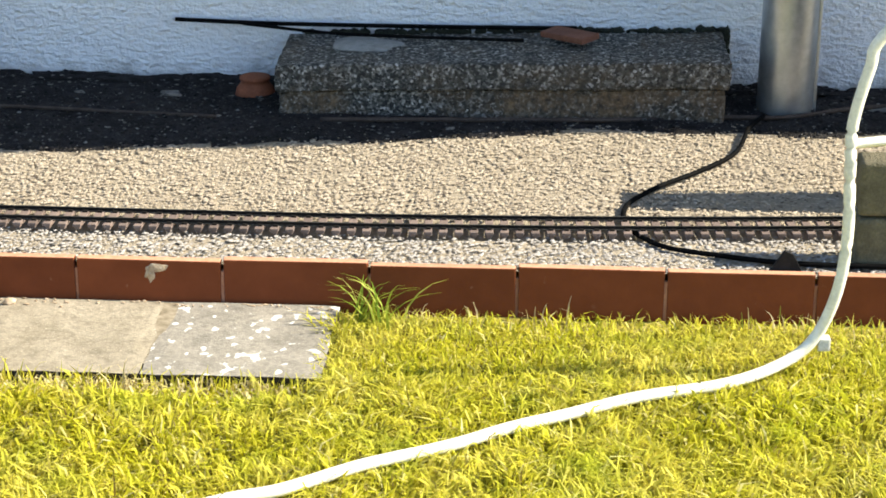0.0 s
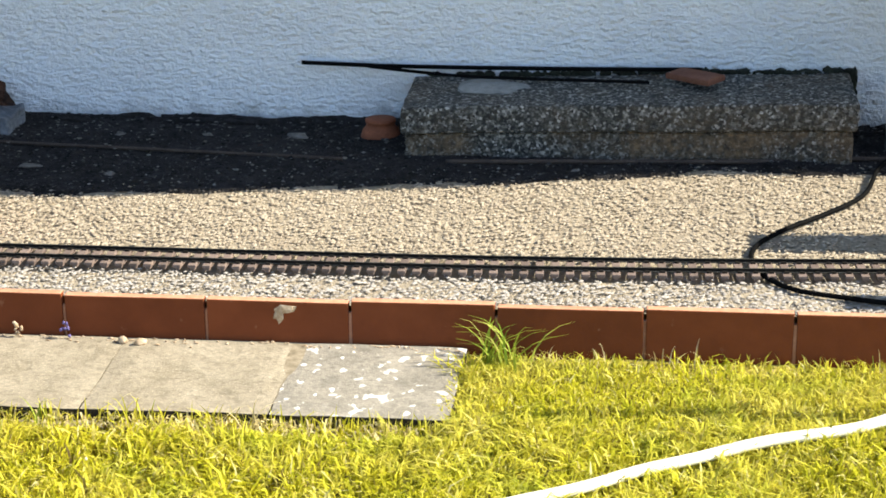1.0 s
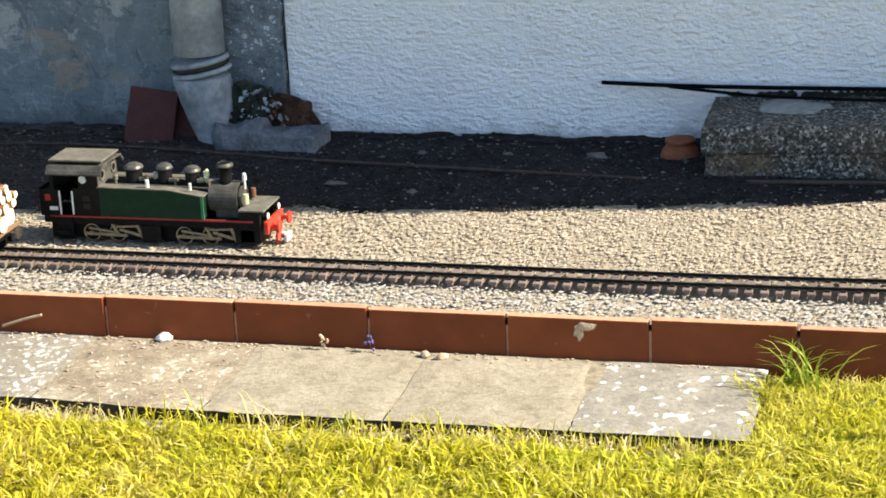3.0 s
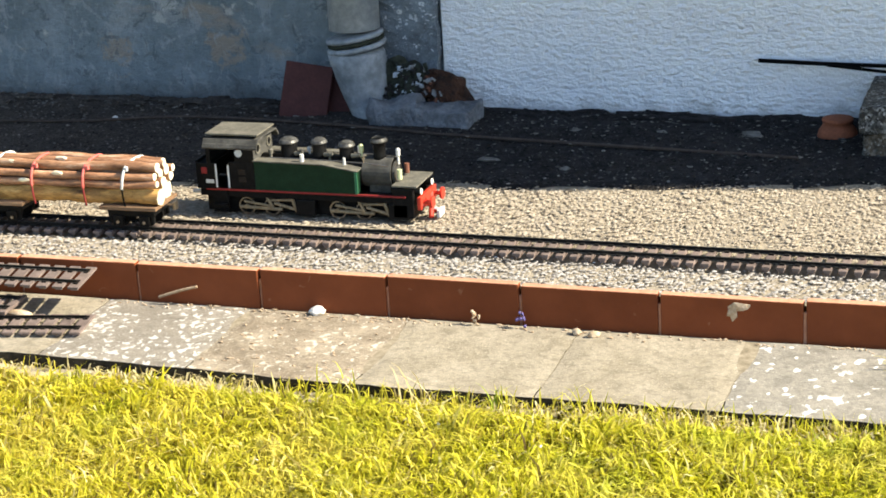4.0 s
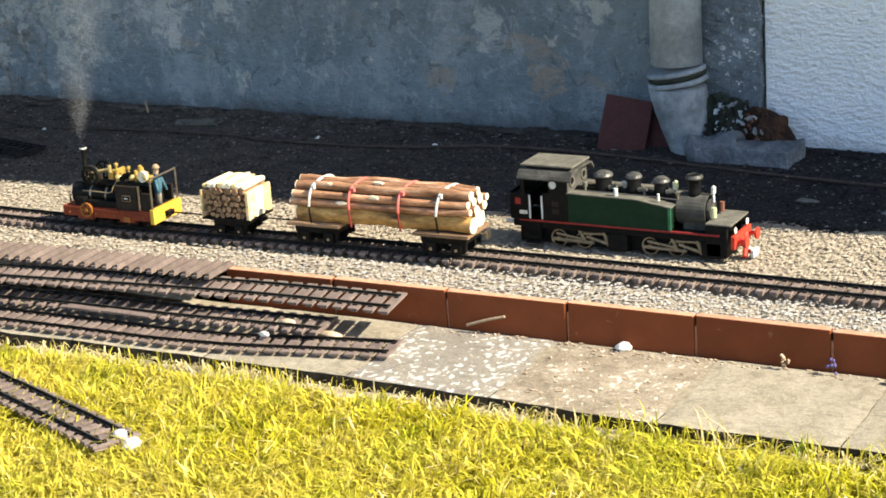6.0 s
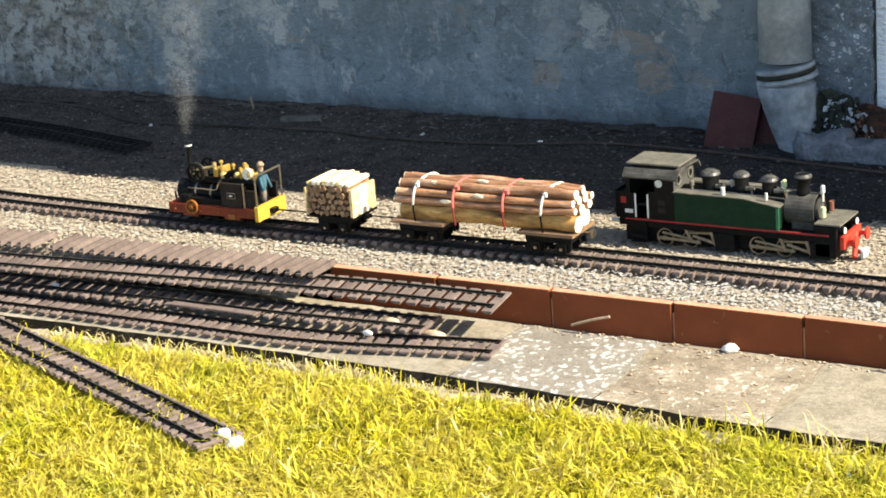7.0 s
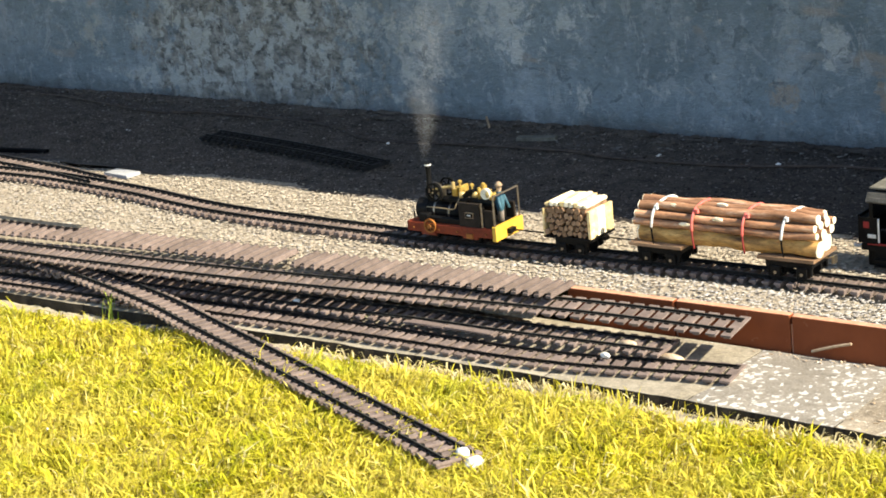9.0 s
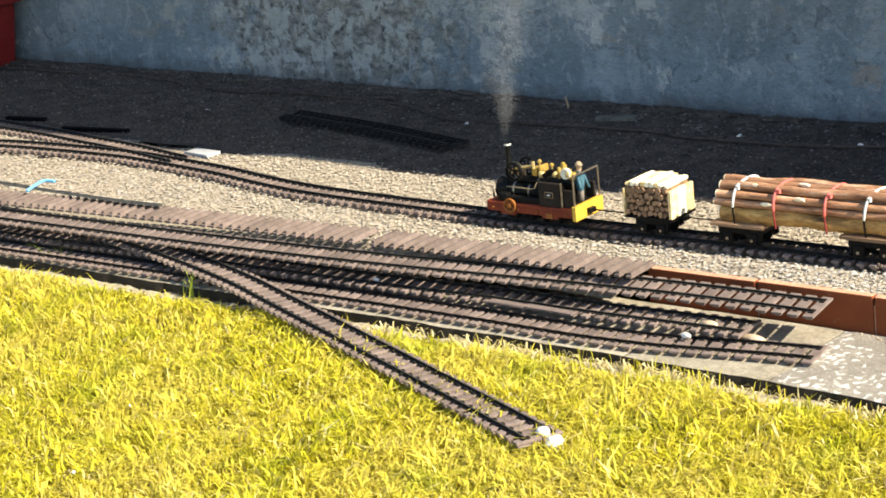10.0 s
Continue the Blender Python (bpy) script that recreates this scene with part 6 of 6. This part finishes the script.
bm = bmesh.new()
lathe(bm, [(0.040, 0), (0.041, 0.004), (0.037, 0.018), (0.030, 0.026), (0.028, 0.034), (0.031, 0.035), (0.031, 0.040), (0.024, 0.0415)], (0, 0, 0), 28)
ob = part("clay_pot", bm, M_POT, None, "", True)
ob.location = (0.150, 0.955, 0.057)
tagged(ob, "small upturned terracotta pot beside the step", "pot")

t = thing("downpipe", 1.195, 0.925, 0.045, 0, "dull grey metal downpipe ending above the gravel", "pipe")
bm = bmesh.new()
bmesh.ops.create_cone(bm, cap_ends=False, segments=36, radius1=0.056, radius2=0.056, depth=1.7, matrix=pose(0.005, 0, 0.86))
bmesh.ops.create_cone(bm, cap_ends=False, segments=36, radius1=0.053, radius2=0.053, depth=1.7, matrix=pose(0.005, 0, 0.861))
part("tube", bm, M_ZINC, t, "", True)
bm = bmesh.new()
rod(bm, (0.058, -0.02, 0.0), (0.058, -0.02, 1.7), 0.004, n=8)
part("seam", bm, M_ZINC, t, "folded seam")


def waste_pipe():
    t = thing("waste_pipe", -0.875, 0.99, 0.05, 0, "chipped white waste pipe with a collared bend", "pipe")
    bm = bmesh.new()
    lathe(bm, [(0.055, 0.205), (0.0545, 0.6), (0.055, 1.2), (0.055, 1.8)], (0, 0, 0), 28)
    part("upright", bm, M_PIPE, t, "", True)
    bm = bmesh.new()
    prof = [(0.040, -0.03), (0.044, 0.02), (0.052, 0.06), (0.058, 0.10), (0.0605, 0.13), (0.062, 0.152), (0.059, 0.156)]
    lathe(bm, prof, (0, 0, 0), 28)
    for v in bm.verts:
        low = max(0.0, 0.15 - v.co.z) / 0.15
        v.co.x += 0.030 * low + 0.18 * (v.co.z - 0.15) * v.co.x * (1 if v.co.z > 0.14 else 0)
    part("socket", bm, M_SOCKET, t, "thick white lower socket bending to the side", True)
    for z, r, m, lab in ((0.158, 0.0645, M_SOCKET, "grimy raised collar"), (0.170, 0.0615, M_MOSS, "dark joint above the collar"), (0.180, 0.0630, M_SOCKET, "grimy upper rim")):
        bm = bmesh.new()
        lathe(bm, [(r - 0.006, 0), (r, 0.003), (r, 0.009), (r - 0.006, 0.012)], (0, 0, z), 28)
        bmesh.ops.rotate(bm, cent=(0, 0, 0.18), verts=bm.verts, matrix=Matrix.Rotation(radians(-9), 3, "Y"))
        part("collar", bm, m, t, lab, True)


waste_pipe()
for px, py, wide, high, lean, roll, m in ((-1.002, 0.965, 0.054, 0.124, -16, 8, M_BRICKRED), (-0.935, 0.995, 0.05, 0.105, -14, -14, M_BRICKRED)):
    bm = bmesh.new()
    box(bm, -wide, wide, -0.006, 0.006, 0.0, high, 0.002)
    ob = part("quarry_tile", bm, m)
    ob.matrix_world = pose(px, py, 0.052, lean, roll, 3)
    tagged(ob, "dark red quarry tile leaning by the pipe", "tile", "leaning tiles")

# rubble and mortar at the foot of the pier
t = thing("rubble_heap", -0.73, 0.97, 0.05, 0, "rusty broken brick rubble on a cement footing", "rubble")
for x0, x1, y0, y1, z1, seed in ((-0.098, 0.010, -0.066, 0.03, 0.064, 3), (0.002, 0.128, -0.066, 0.04, 0.050, 5), (-0.02, 0.10, -0.06, 0.05, 0.036, 8)):
    bm = bmesh.new()
    box(bm, x0, x1, y0, y1, -0.03, z1, 0.006)
    bmesh.ops.subdivide_edges(bm, edges=[e for e in bm.edges if e.calc_length() > 0.012], cuts=6, use_grid_fill=True)
    for v in bm.verts:
        k = 1 + 0.35 * (0.06 - v.co.z)
        v.co = Vector((v.co.x * k + wave(v.co.y + seed, v.co.z, 30, 0.010), v.co.y * k + wave(v.co.x + seed, v.co.z, 28, 0.014), v.co.z + wave(v.co.x + seed, v.co.y, 26, 0.016) + wave(v.co.x, v.co.y + seed, 80, 0.008)))
    part("footing", bm, M_FOOTING, t, "pale grey lump of cement footing", True)
for dx, wide, high, m, lab in ((-0.030, 0.078, 0.090, M_MOSS, "black crumbling core"), (0.048, 0.062, 0.066, M_RUBBLE, "rusty crumbling core")):
    bm = bmesh.new()
    lump(bm, dx, 0.035, 0.035, wide, 0.045, high, 8, 4, 0.35)
    for v in bm.verts:
        v.co.x = dx + (v.co.x - dx) * (1 - 2.4 * max(0.0, v.co.z - 0.05)) - 0.25 * max(0.0, v.co.z - 0.06)
        v.co += Vector((wave(v.co.z, v.co.y, 50, 0.012), wave(v.co.x, v.co.z, 55, 0.014), wave(v.co.x, v.co.y, 60, 0.012)))
    part("core", bm, m, t, lab)
for k in range(230):
    bm = bmesh.new()
    pz = 0.03 + 0.095 * rnd.random()
    half = 0.105 * (1 - pz / 0.175)
    px = 0.005 - 0.2 * pz + rnd.uniform(-half, half)
    s = rnd.uniform(0.0025, 0.006)
    box(bm, -s, s, -s * 0.5, s * 0.5, -s * 0.7, s * 0.7, 0, s * 0.35)
    bmesh.ops.rotate(bm, verts=bm.verts, matrix=Euler((rnd.uniform(0, 3), rnd.uniform(0, 3), rnd.uniform(0, 3))).to_matrix())
    bmesh.ops.translate(bm, verts=bm.verts, vec=(px, 0.036 - 0.046 * math.sqrt(max(0.0, 1 - ((pz - 0.035) / 0.098) ** 2)), pz))
    kinds = (M_RUBBLE, M_RUBBLE, M_CLAY, M_MORTAR) if px > 0.01 and pz < 0.11 else (M_PIPE, M_DIRT, M_DIRT, M_MOSS, M_MOSS) if pz < 0.115 else (M_PIPE, M_MORTAR, M_DIRT, M_MOSS)
    part("fragment", bm, rnd.choice(kinds), t)

# cable along the wall
bm = bmesh.new()
tube(bm, [(-4.6, 0.95, 0.069), (-4.07, 0.962, 0.069), (-3.84, 0.979, 0.07), (-3.36, 0.90, 0.069), (-3.15, 0.93, 0.07), (-2.74, 0.904, 0.069), (-2.54, 0.817, 0.07), (-2.42, 0.806, 0.069), (-2.26, 0.83, 0.07), (-1.95, 0.845, 0.071), (-1.8, 0.83, 0.069), (-1.5, 0.845, 0.069), (-1.25, 0.905, 0.07), (-0.95, 0.89, 0.07), (-0.6, 0.84, 0.068), (-0.2, 0.80, 0.068), (0.1, 0.77, 0.068)], 0.0036, 8)
tagged(part("cable", bm, M_WIRE, None, "", True), "thin dusty brown cable along the shaded soil", "cable", "cables by the wall")
bm = bmesh.new()
tube(bm, [(0.30, 0.772, 0.066), (0.55, 0.782, 0.068), (0.874, 0.81, 0.066), (1.06, 0.835, 0.068), (1.2, 0.85, 0.067), (1.41, 0.93, 0.07), (1.9, 0.96, 0.068)], 0.0048, 8)
tagged(part("cable", bm, M_WIRE, None, "", True), "dusty dark rubber cable in front of the step", "cable", "cables by the wall")
# one near-black tube stands for a cable and the thin shadow on the gravel
bm = bmesh.new()
tube(bm, [(1.15, 0.84, 0.072), (1.115, 0.76, 0.072), (1.075, 0.605, 0.070), (1.0, 0.495, 0.069), (0.925, 0.408, 0.068), (0.872, 0.32, 0.067), (0.862, 0.25, 0.065), (0.875, 0.19, 0.065), (0.92, 0.118, 0.067), (0.99, 0.085, 0.068), (1.12, 0.055, 0.067), (1.3, 0.05, 0.067)], 0.0045, 8)
tagged(part("cable", bm, M_CABLE, None, "", True), "black curve over the gravel, cable and thin shadow in one", "cable", "cables by the wall")

# scattered stones and scraps in the shade
for k, (px, py, sx, sy, sz, m) in enumerate(((-0.015, 0.925, 0.026, 0.016, 0.012, M_SCRAP), (0.10, 0.79, 0.011, 0.008, 0.006, M_SCRAP), (-0.50, 0.70, 0.028, 0.014, 0.006, M_SCRAP), (-0.33, 0.66, 0.014, 0.01, 0.006, M_SCRAP), (-2.44, 0.80, 0.009, 0.007, 0.008, M_PEBBLE), (-1.42, 0.90, 0.008, 0.007, 0.008, M_PEBBLE), (-3.27, 0.72, 0.012, 0.009, 0.006, M_PEBBLE), (-0.20, 0.93, 0.017, 0.011, 0.008, M_SCRAP), (-0.38, 0.93, 0.014, 0.01, 0.006, M_SCRAP), (-0.08, 0.86, 0.009, 0.007, 0.006, M_RUBBLE), (0.55, 0.74, 0.012, 0.008, 0.006, M_SCRAP), (1.42, 0.92, 0.05, 0.03, 0.01, M_SCRAP), (-1.72, 0.89, 0.008, 0.006, 0.007, M_PEBBLE))):
    bm = bmesh.new()
    lump(bm, 0, 0, sz * 0.4, sx * 0.8, sy * 0.8, sz * 0.7, k + 30, 2, 0.9)
    ob = part("stone", bm, m, None)
    ob.matrix_world = pose(px, py, 0.06, 0, 0, rnd.uniform(-40, 40))
    tagged(ob, "dull flat stone on the dark soil" if m != M_RUBBLE else "brown brick scrap on the dark soil", "stone", "stones on the soil")

# a pale slate plate by the points, and a black bar at the edge of the shade
bm = bmesh.new()
box(bm, -0.048, 0.048, -0.021, 0.021, -0.004, 0.004, 0.002, 0.001)
ob = part("slate_plate", bm, M_PALESLATE)
ob.matrix_world = pose(-2.925, 0.362, 0.0655, 2, -1, -8)
tagged(ob, "pale grey slate plate lying beside the points", "plate")
for x0, y0, x1, y1 in ((-3.80, 0.462, -3.66, 0.482), (-3.52, 0.424, -3.30, 0.458)):
    bm = bmesh.new()
    box(bm, 0, math.hypot(x1 - x0, y1 - y0), -0.008, 0.008, 0.0, 0.010, 0.001)
    ob = part("black_bar", bm, M_CABLE)
    ob.matrix_world = pose(x0, y0, 0.064, 0, 0, math.degrees(math.atan2(y1 - y0, x1 - x0)))
    tagged(ob, "flat black bar lying behind the siding", "bar", "black bars")

# a flat offcut of grey slate, and a twig stuck in the soil
bm = bmesh.new()
box(bm, -0.050, 0.050, -0.011, 0.011, -0.004, 0.005, 0.002, 0.0008)
ob = part("slate_offcut", bm, M_ROOF)
ob.matrix_world = pose(-2.083, 0.928, 0.071, 5, -1, 14)
tagged(ob, "flat grey slate offcut lying on dark soil", "offcut")
bm = bmesh.new()
tube(bm, [(-2.276, 1.0, 0.058), (-2.277, 1.0, 0.075), (-2.281, 0.998, 0.096)], 0.003, 6)
tagged(part("twig", bm, M_TWIG, None, "", True), "short pale twig stuck in the soil", "twig")

# dark red box far along the wall
t = thing("storage_box", -4.56, 0.93, 0.05, 0, "dark red plastic box standing against the grey wall", "box")
bm = bmesh.new()
box(bm, -0.2, 0.10, -0.10, 0.10, 0.0, 0.21, 0.008)
for v in bm.verts:
    v.co.x += 0.22 * v.co.z
part("body", bm, M_BOX, t)
bm = bmesh.new()
box(bm, -0.16, 0.17, -0.11, 0.11, 0.212, 0.40, 0.008)
for v in bm.verts:
    v.co.x += 0.15 * (v.co.z - 0.21)
part("lid", bm, M_BOX, t, "overlapping dark red lid")

# ---- hose, planter and litter on the sunny side ----
t = thing("garden_hose", 0, 0, 0, 0, "pale cream garden hose lying over the lawn", "hose")
bm = bmesh.new()
tube(bm, [(0.05, -0.860, 0.006), (0.309, -0.688, 0.008), (0.403, -0.640, 0.008), (0.497, -0.567, 0.008), (0.612, -0.499, 0.008), (0.687, -0.442, 0.008), (0.763, -0.396, 0.008), (0.867, -0.330, 0.008), (0.99, -0.278, 0.008), (1.075, -0.22, 0.016), (1.122, -0.20, 0.048), (1.149, -0.20, 0.119), (1.158, -0.20, 0.206), (1.154, -0.20, 0.307), (1.153, -0.20, 0.373), (1.17, -0.20, 0.454), (1.187, -0.20, 0.502), (1.30, -0.20, 0.62)], 0.0085, 12)
part("hose", bm, M_HOSE, t, "", True)
bm = bmesh.new()
tube(bm, [(1.154, -0.195, 0.342), (1.21, -0.18, 0.344), (1.30, -0.16, 0.345)], 0.007, 10)
part("branch", bm, M_HOSE, t, "side length of hose", True)
bm = bmesh.new()
tube(bm, [(0.60, -0.735, 0.000), (0.70, -0.695, 0.000), (0.82, -0.66, 0.000), (0.98, -0.635, 0.000), (1.12, -0.628, 0.000), (1.5, -0.635, 0.000)], 0.008, 10)
part("far_end", bm, M_HOSE, t, "trailing end of the hose", True)
bm = bmesh.new()
box(bm, 1.128, 1.146, -0.205, -0.185, 0.03, 0.05, 0.003)
part("clip", bm, M_TIE, t, "small white clip")

# the second, taller stack is unseen, added to cast a shadow on the gravel
for px, py, wide, pieces in ((1.36, 0.094, 0.032, ((0.0, 0.088), (0.092, 0.180))), (1.50, 0.388, 0.043, ((0.0, 0.125), (0.129, 0.255), (0.259, 0.392)))):
    t = thing("stone_planter", px, py, 0.052, 0, "mossy grey wall of stacked planter stones", "planter", "planter walls")
    for z0, z1 in pieces:
        bm = bmesh.new()
        box(bm, -0.145, 0.3, -wide, wide, z0, z1, 0.008)
        bmesh.ops.subdivide_edges(bm, edges=[e for e in bm.edges if e.calc_length() > 0.03], cuts=5, use_grid_fill=True)
        for v in bm.verts:
            v.co += Vector((wave(v.co.y, v.co.z, 30, 0.003), wave(v.co.x, v.co.z, 30, 0.003), 0))
        part("block", bm, M_MOSSY, t, "", True)

# a dark slate shard leaning on the edging
bm = bmesh.new()
a = [(-0.026, 0.0), (0.026, 0.0), (0.010, 0.030), (-0.003, 0.036)]
f = [bm.verts.new((px, -0.002, pz)) for px, pz in a]
g = [bm.verts.new((px, 0.006, pz)) for px, pz in a]
bm.faces.new(f)
bm.faces.new(g)
for i in range(4):
    bm.faces.new((f[i], f[(i + 1) % 4], g[(i + 1) % 4], g[i]))
ob = part("slate_shard", bm, M_DARKSLEEPER)
ob.location = (1.105, 0.028, 0.062)
tagged(ob, "dark slate shard standing behind the edging", "shard")

# litter on the slabs and the lawn
for k, (px, py, pz, sx, sy, sz, m, lab) in enumerate(((-0.582, -0.012, 0.006, 0.014, 0.010, 0.008, M_PEBBLE, "white pebble lying at the foot of the edging"), (-1.185, -0.178, 0.020, 0.010, 0.006, 0.005, M_PEBBLE, "white scrap lying on the loose track"), (-1.165, -0.135, 0.030, 0.016, 0.007, 0.006, M_STRAWLITTER, "pale leaf scrap lying by the loose track"), (-1.085, -0.125, 0.010, 0.024, 0.010, 0.008, M_STRAWLITTER, "dry leaf scrap lying on the slab"), (-1.62, -0.165, 0.02, 0.009, 0.005, 0.004, M_PEBBLE, "white scrap lying on the loose track"), (-1.72, -0.17, 0.02, 0.010, 0.005, 0.004, M_STRAW, "dry leaf scrap lying on the loose track"), (-1.9, -0.17, 0.03, 0.010, 0.005, 0.004, M_PEBBLE, "white scrap lying on the loose track"), (-1.130, -0.640, 0.008, 0.015, 0.013, 0.012, M_PEBBLE, "white plastic end cap on the lawn"), (-1.165, -0.622, 0.012, 0.013, 0.011, 0.010, M_PEBBLE, "white plastic end cap on the lawn"), (-0.10, -0.03, 0.004, 0.011, 0.007, 0.006, M_STRAWLITTER, "small pale brown stone at the foot of the edging"), (-0.13, -0.025, 0.004, 0.008, 0.006, 0.006, M_STRAWLITTER, "small pale brown stone at the foot of the edging"), (-1.30, -0.335, -0.02, 0.012, 0.006, 0.005, M_PEBBLE, "white stone by the slab edge"))):
    bm = bmesh.new()
    lump(bm, 0, 0, 0, sx, sy, sz, k + 60, 3, 0.3)
    ob = part("pebble" if m in (M_PEBBLE, M_MORTAR) else "leaf_scrap", bm, m, None, "", True)
    ob.matrix_world = pose(px, py, pz, 0, 0, rnd.uniform(-30, 30))
    tagged(ob, lab, "litter", "litter")
bm = bmesh.new()
tube(bm, [(-0.876, -0.012, 0.013), (-0.835, -0.010, 0.0265), (-0.804, -0.006, 0.034)], 0.0026, 8)
tagged(part("twig", bm, M_TWIG, None, "", True), "short pale twig on the lichened slab", "twig")
bm = bmesh.new()
tube(bm, [(-2.983, -0.135, 0.100), (-2.997, -0.10, 0.102), (-3.009, -0.064, 0.102), (-2.98, -0.055, 0.101)], 0.004, 8)
tagged(part("plastic_strip", bm, M_BLUE, None, "", True), "light blue plastic strip on the track", "plastic strip")

# flowers and weeds at the foot of the edging
for px, pz, m, lab, n in ((-0.225, 0.014, M_STEEL, "", 9), (-0.30, 0.02, M_TUFT, "", 10)):
    bm = bmesh.new()
    for k in range(n):
        lump(bm, rnd.uniform(-0.008, 0.008), rnd.uniform(-0.006, 0.0), rnd.uniform(0, 0.028), 0.0028, 0.0028, 0.0032, k, 1, 0.6)
    ob = part("weed", bm, M_VIOLET if n == 9 else M_STRAWLITTER)
    ob.location = (px, -0.012, 0.004)
    tagged(ob, "tiny violet weed flower at the edging" if n == 9 else "small withered brown weed at the edging", "weed", "weeds", "stuff")
bm = bmesh.new()
for k in range(75):
    px, py = rnd.uniform(-3.0, 1.6), rnd.uniform(-1.2, -0.36)
    lump(bm, px, py, LAWN_Z + rnd.uniform(0.010, 0.026), rnd.uniform(0.002, 0.008), rnd.uniform(0.002, 0.004), rnd.uniform(0.001, 0.005), k, 1, 0.7)
tagged(part("fallen_petals", bm, M_PETAL), "white fallen petals scattered in the grass", "petals", kind="stuff")
bm = bmesh.new()
for k in range(230):
    px, py = rnd.uniform(-1.0, 0.41), -0.006 - abs(rnd.gauss(0, 0.012))
    if k % 3 == 0:
        px, py = rnd.uniform(-0.70, -0.44), rnd.uniform(-0.25, -0.02)
    lump(bm, px, py, 0.001, rnd.uniform(0.001, 0.006), rnd.uniform(0.001, 0.0025), rnd.uniform(0.0008, 0.0022), k, 1, 0.9)
tagged(part("crumbs", bm, M_STRAWLITTER), "dry crumbs and leaf bits along the edging", "litter", kind="stuff")

# clods and dead leaves heaped against the wall foot
bm = bmesh.new()
for k in range(420):
    px = rnd.uniform(-4.6, 1.9)
    if 0.2 < px < 1.08 or -0.95 < px < -0.6:
        continue
    py = 1.055 - abs(rnd.gauss(0, 0.03))
    lump(bm, px, py, 0.066 + rnd.uniform(0, 0.004), rnd.uniform(0.008, 0.045), rnd.uniform(0.005, 0.013), rnd.uniform(0.003, 0.008), k, 2, 0.9)
tagged(part("clods", bm, M_DIRT), "dark clods and dead leaves along the wall foot", "soil", kind="stuff")

# dead leaf bits and pale grit strewn over the shaded soil
bm = bmesh.new()
for k in range(700):
    px = rnd.uniform(-4.4, 1.6)
    py = 1.04 - abs(rnd.gauss(0, 0.11))
    if py < float(bed_edge(px)) + 0.02 or (0.2 < px < 1.1 and py > 0.80) or (-0.95 < px < -0.56 and py > 0.88):
        continue
    s = rnd.uniform(0.002, 0.006)
    lump(bm, px, py, 0.069 + 0.03 * max(0.0, py - 0.93), s, s * rnd.uniform(0.3, 0.7), s * 0.25, k, 1, 1.0)
tagged(part("leaf_litter", bm, M_SCRAP), "dry leaf bits strewn over the dark soil", "litter", kind="stuff")

# thin steam from the chimney, as fine droplets
N = 300000
u = ARENA.random(N) ** 0.7
h = 0.004 + 0.31 * u
spread = 0.004 + 0.015 * np.sqrt(u) + 0.036 * u
swing = 0.010 * np.sin(h * 34) * np.clip(u * 2, 0, 1)
sx = LOCO_X + 0.026 + 0.02 * u + swing + spread * np.clip(ARENA.standard_normal(N), -2, 2) * 0.62
sy = on_line(LOCO_X, 0.22)[0] + 0.02 * u + spread * np.clip(ARENA.standard_normal(N), -2, 2) * 0.62
sz = RAILTOP + 0.158 + h
gap = np.array([noise.noise(Vector((a * 26 + 3, b * 26, c * 11))) + 0.5 * noise.noise(Vector((a * 55, b * 55, c * 45))) for a, b, c in zip(sx, sy, sz)])
keep = gap + 0.3 * np.clip(1 - 4 * u, 0, 1) > -0.30 + 0.5 * ARENA.random(N)
keep &= ARENA.random(N) < np.clip(0.25 + 4 * u, 0, 1)
sx, sy, sz = sx[keep], sy[keep], sz[keep]
n = len(sx)
v = 0.00033 * (ARENA.random((n, 3, 3)) - 0.5) + np.stack([sx, sy, sz], 1)[:, None]
scatter_mesh("steam", v.reshape(-1, 3).tolist(), np.arange(3 * n).reshape(-1, 3).tolist(), M_STEAM, "thin wisp of grey-white steam above the chimney", "steam")
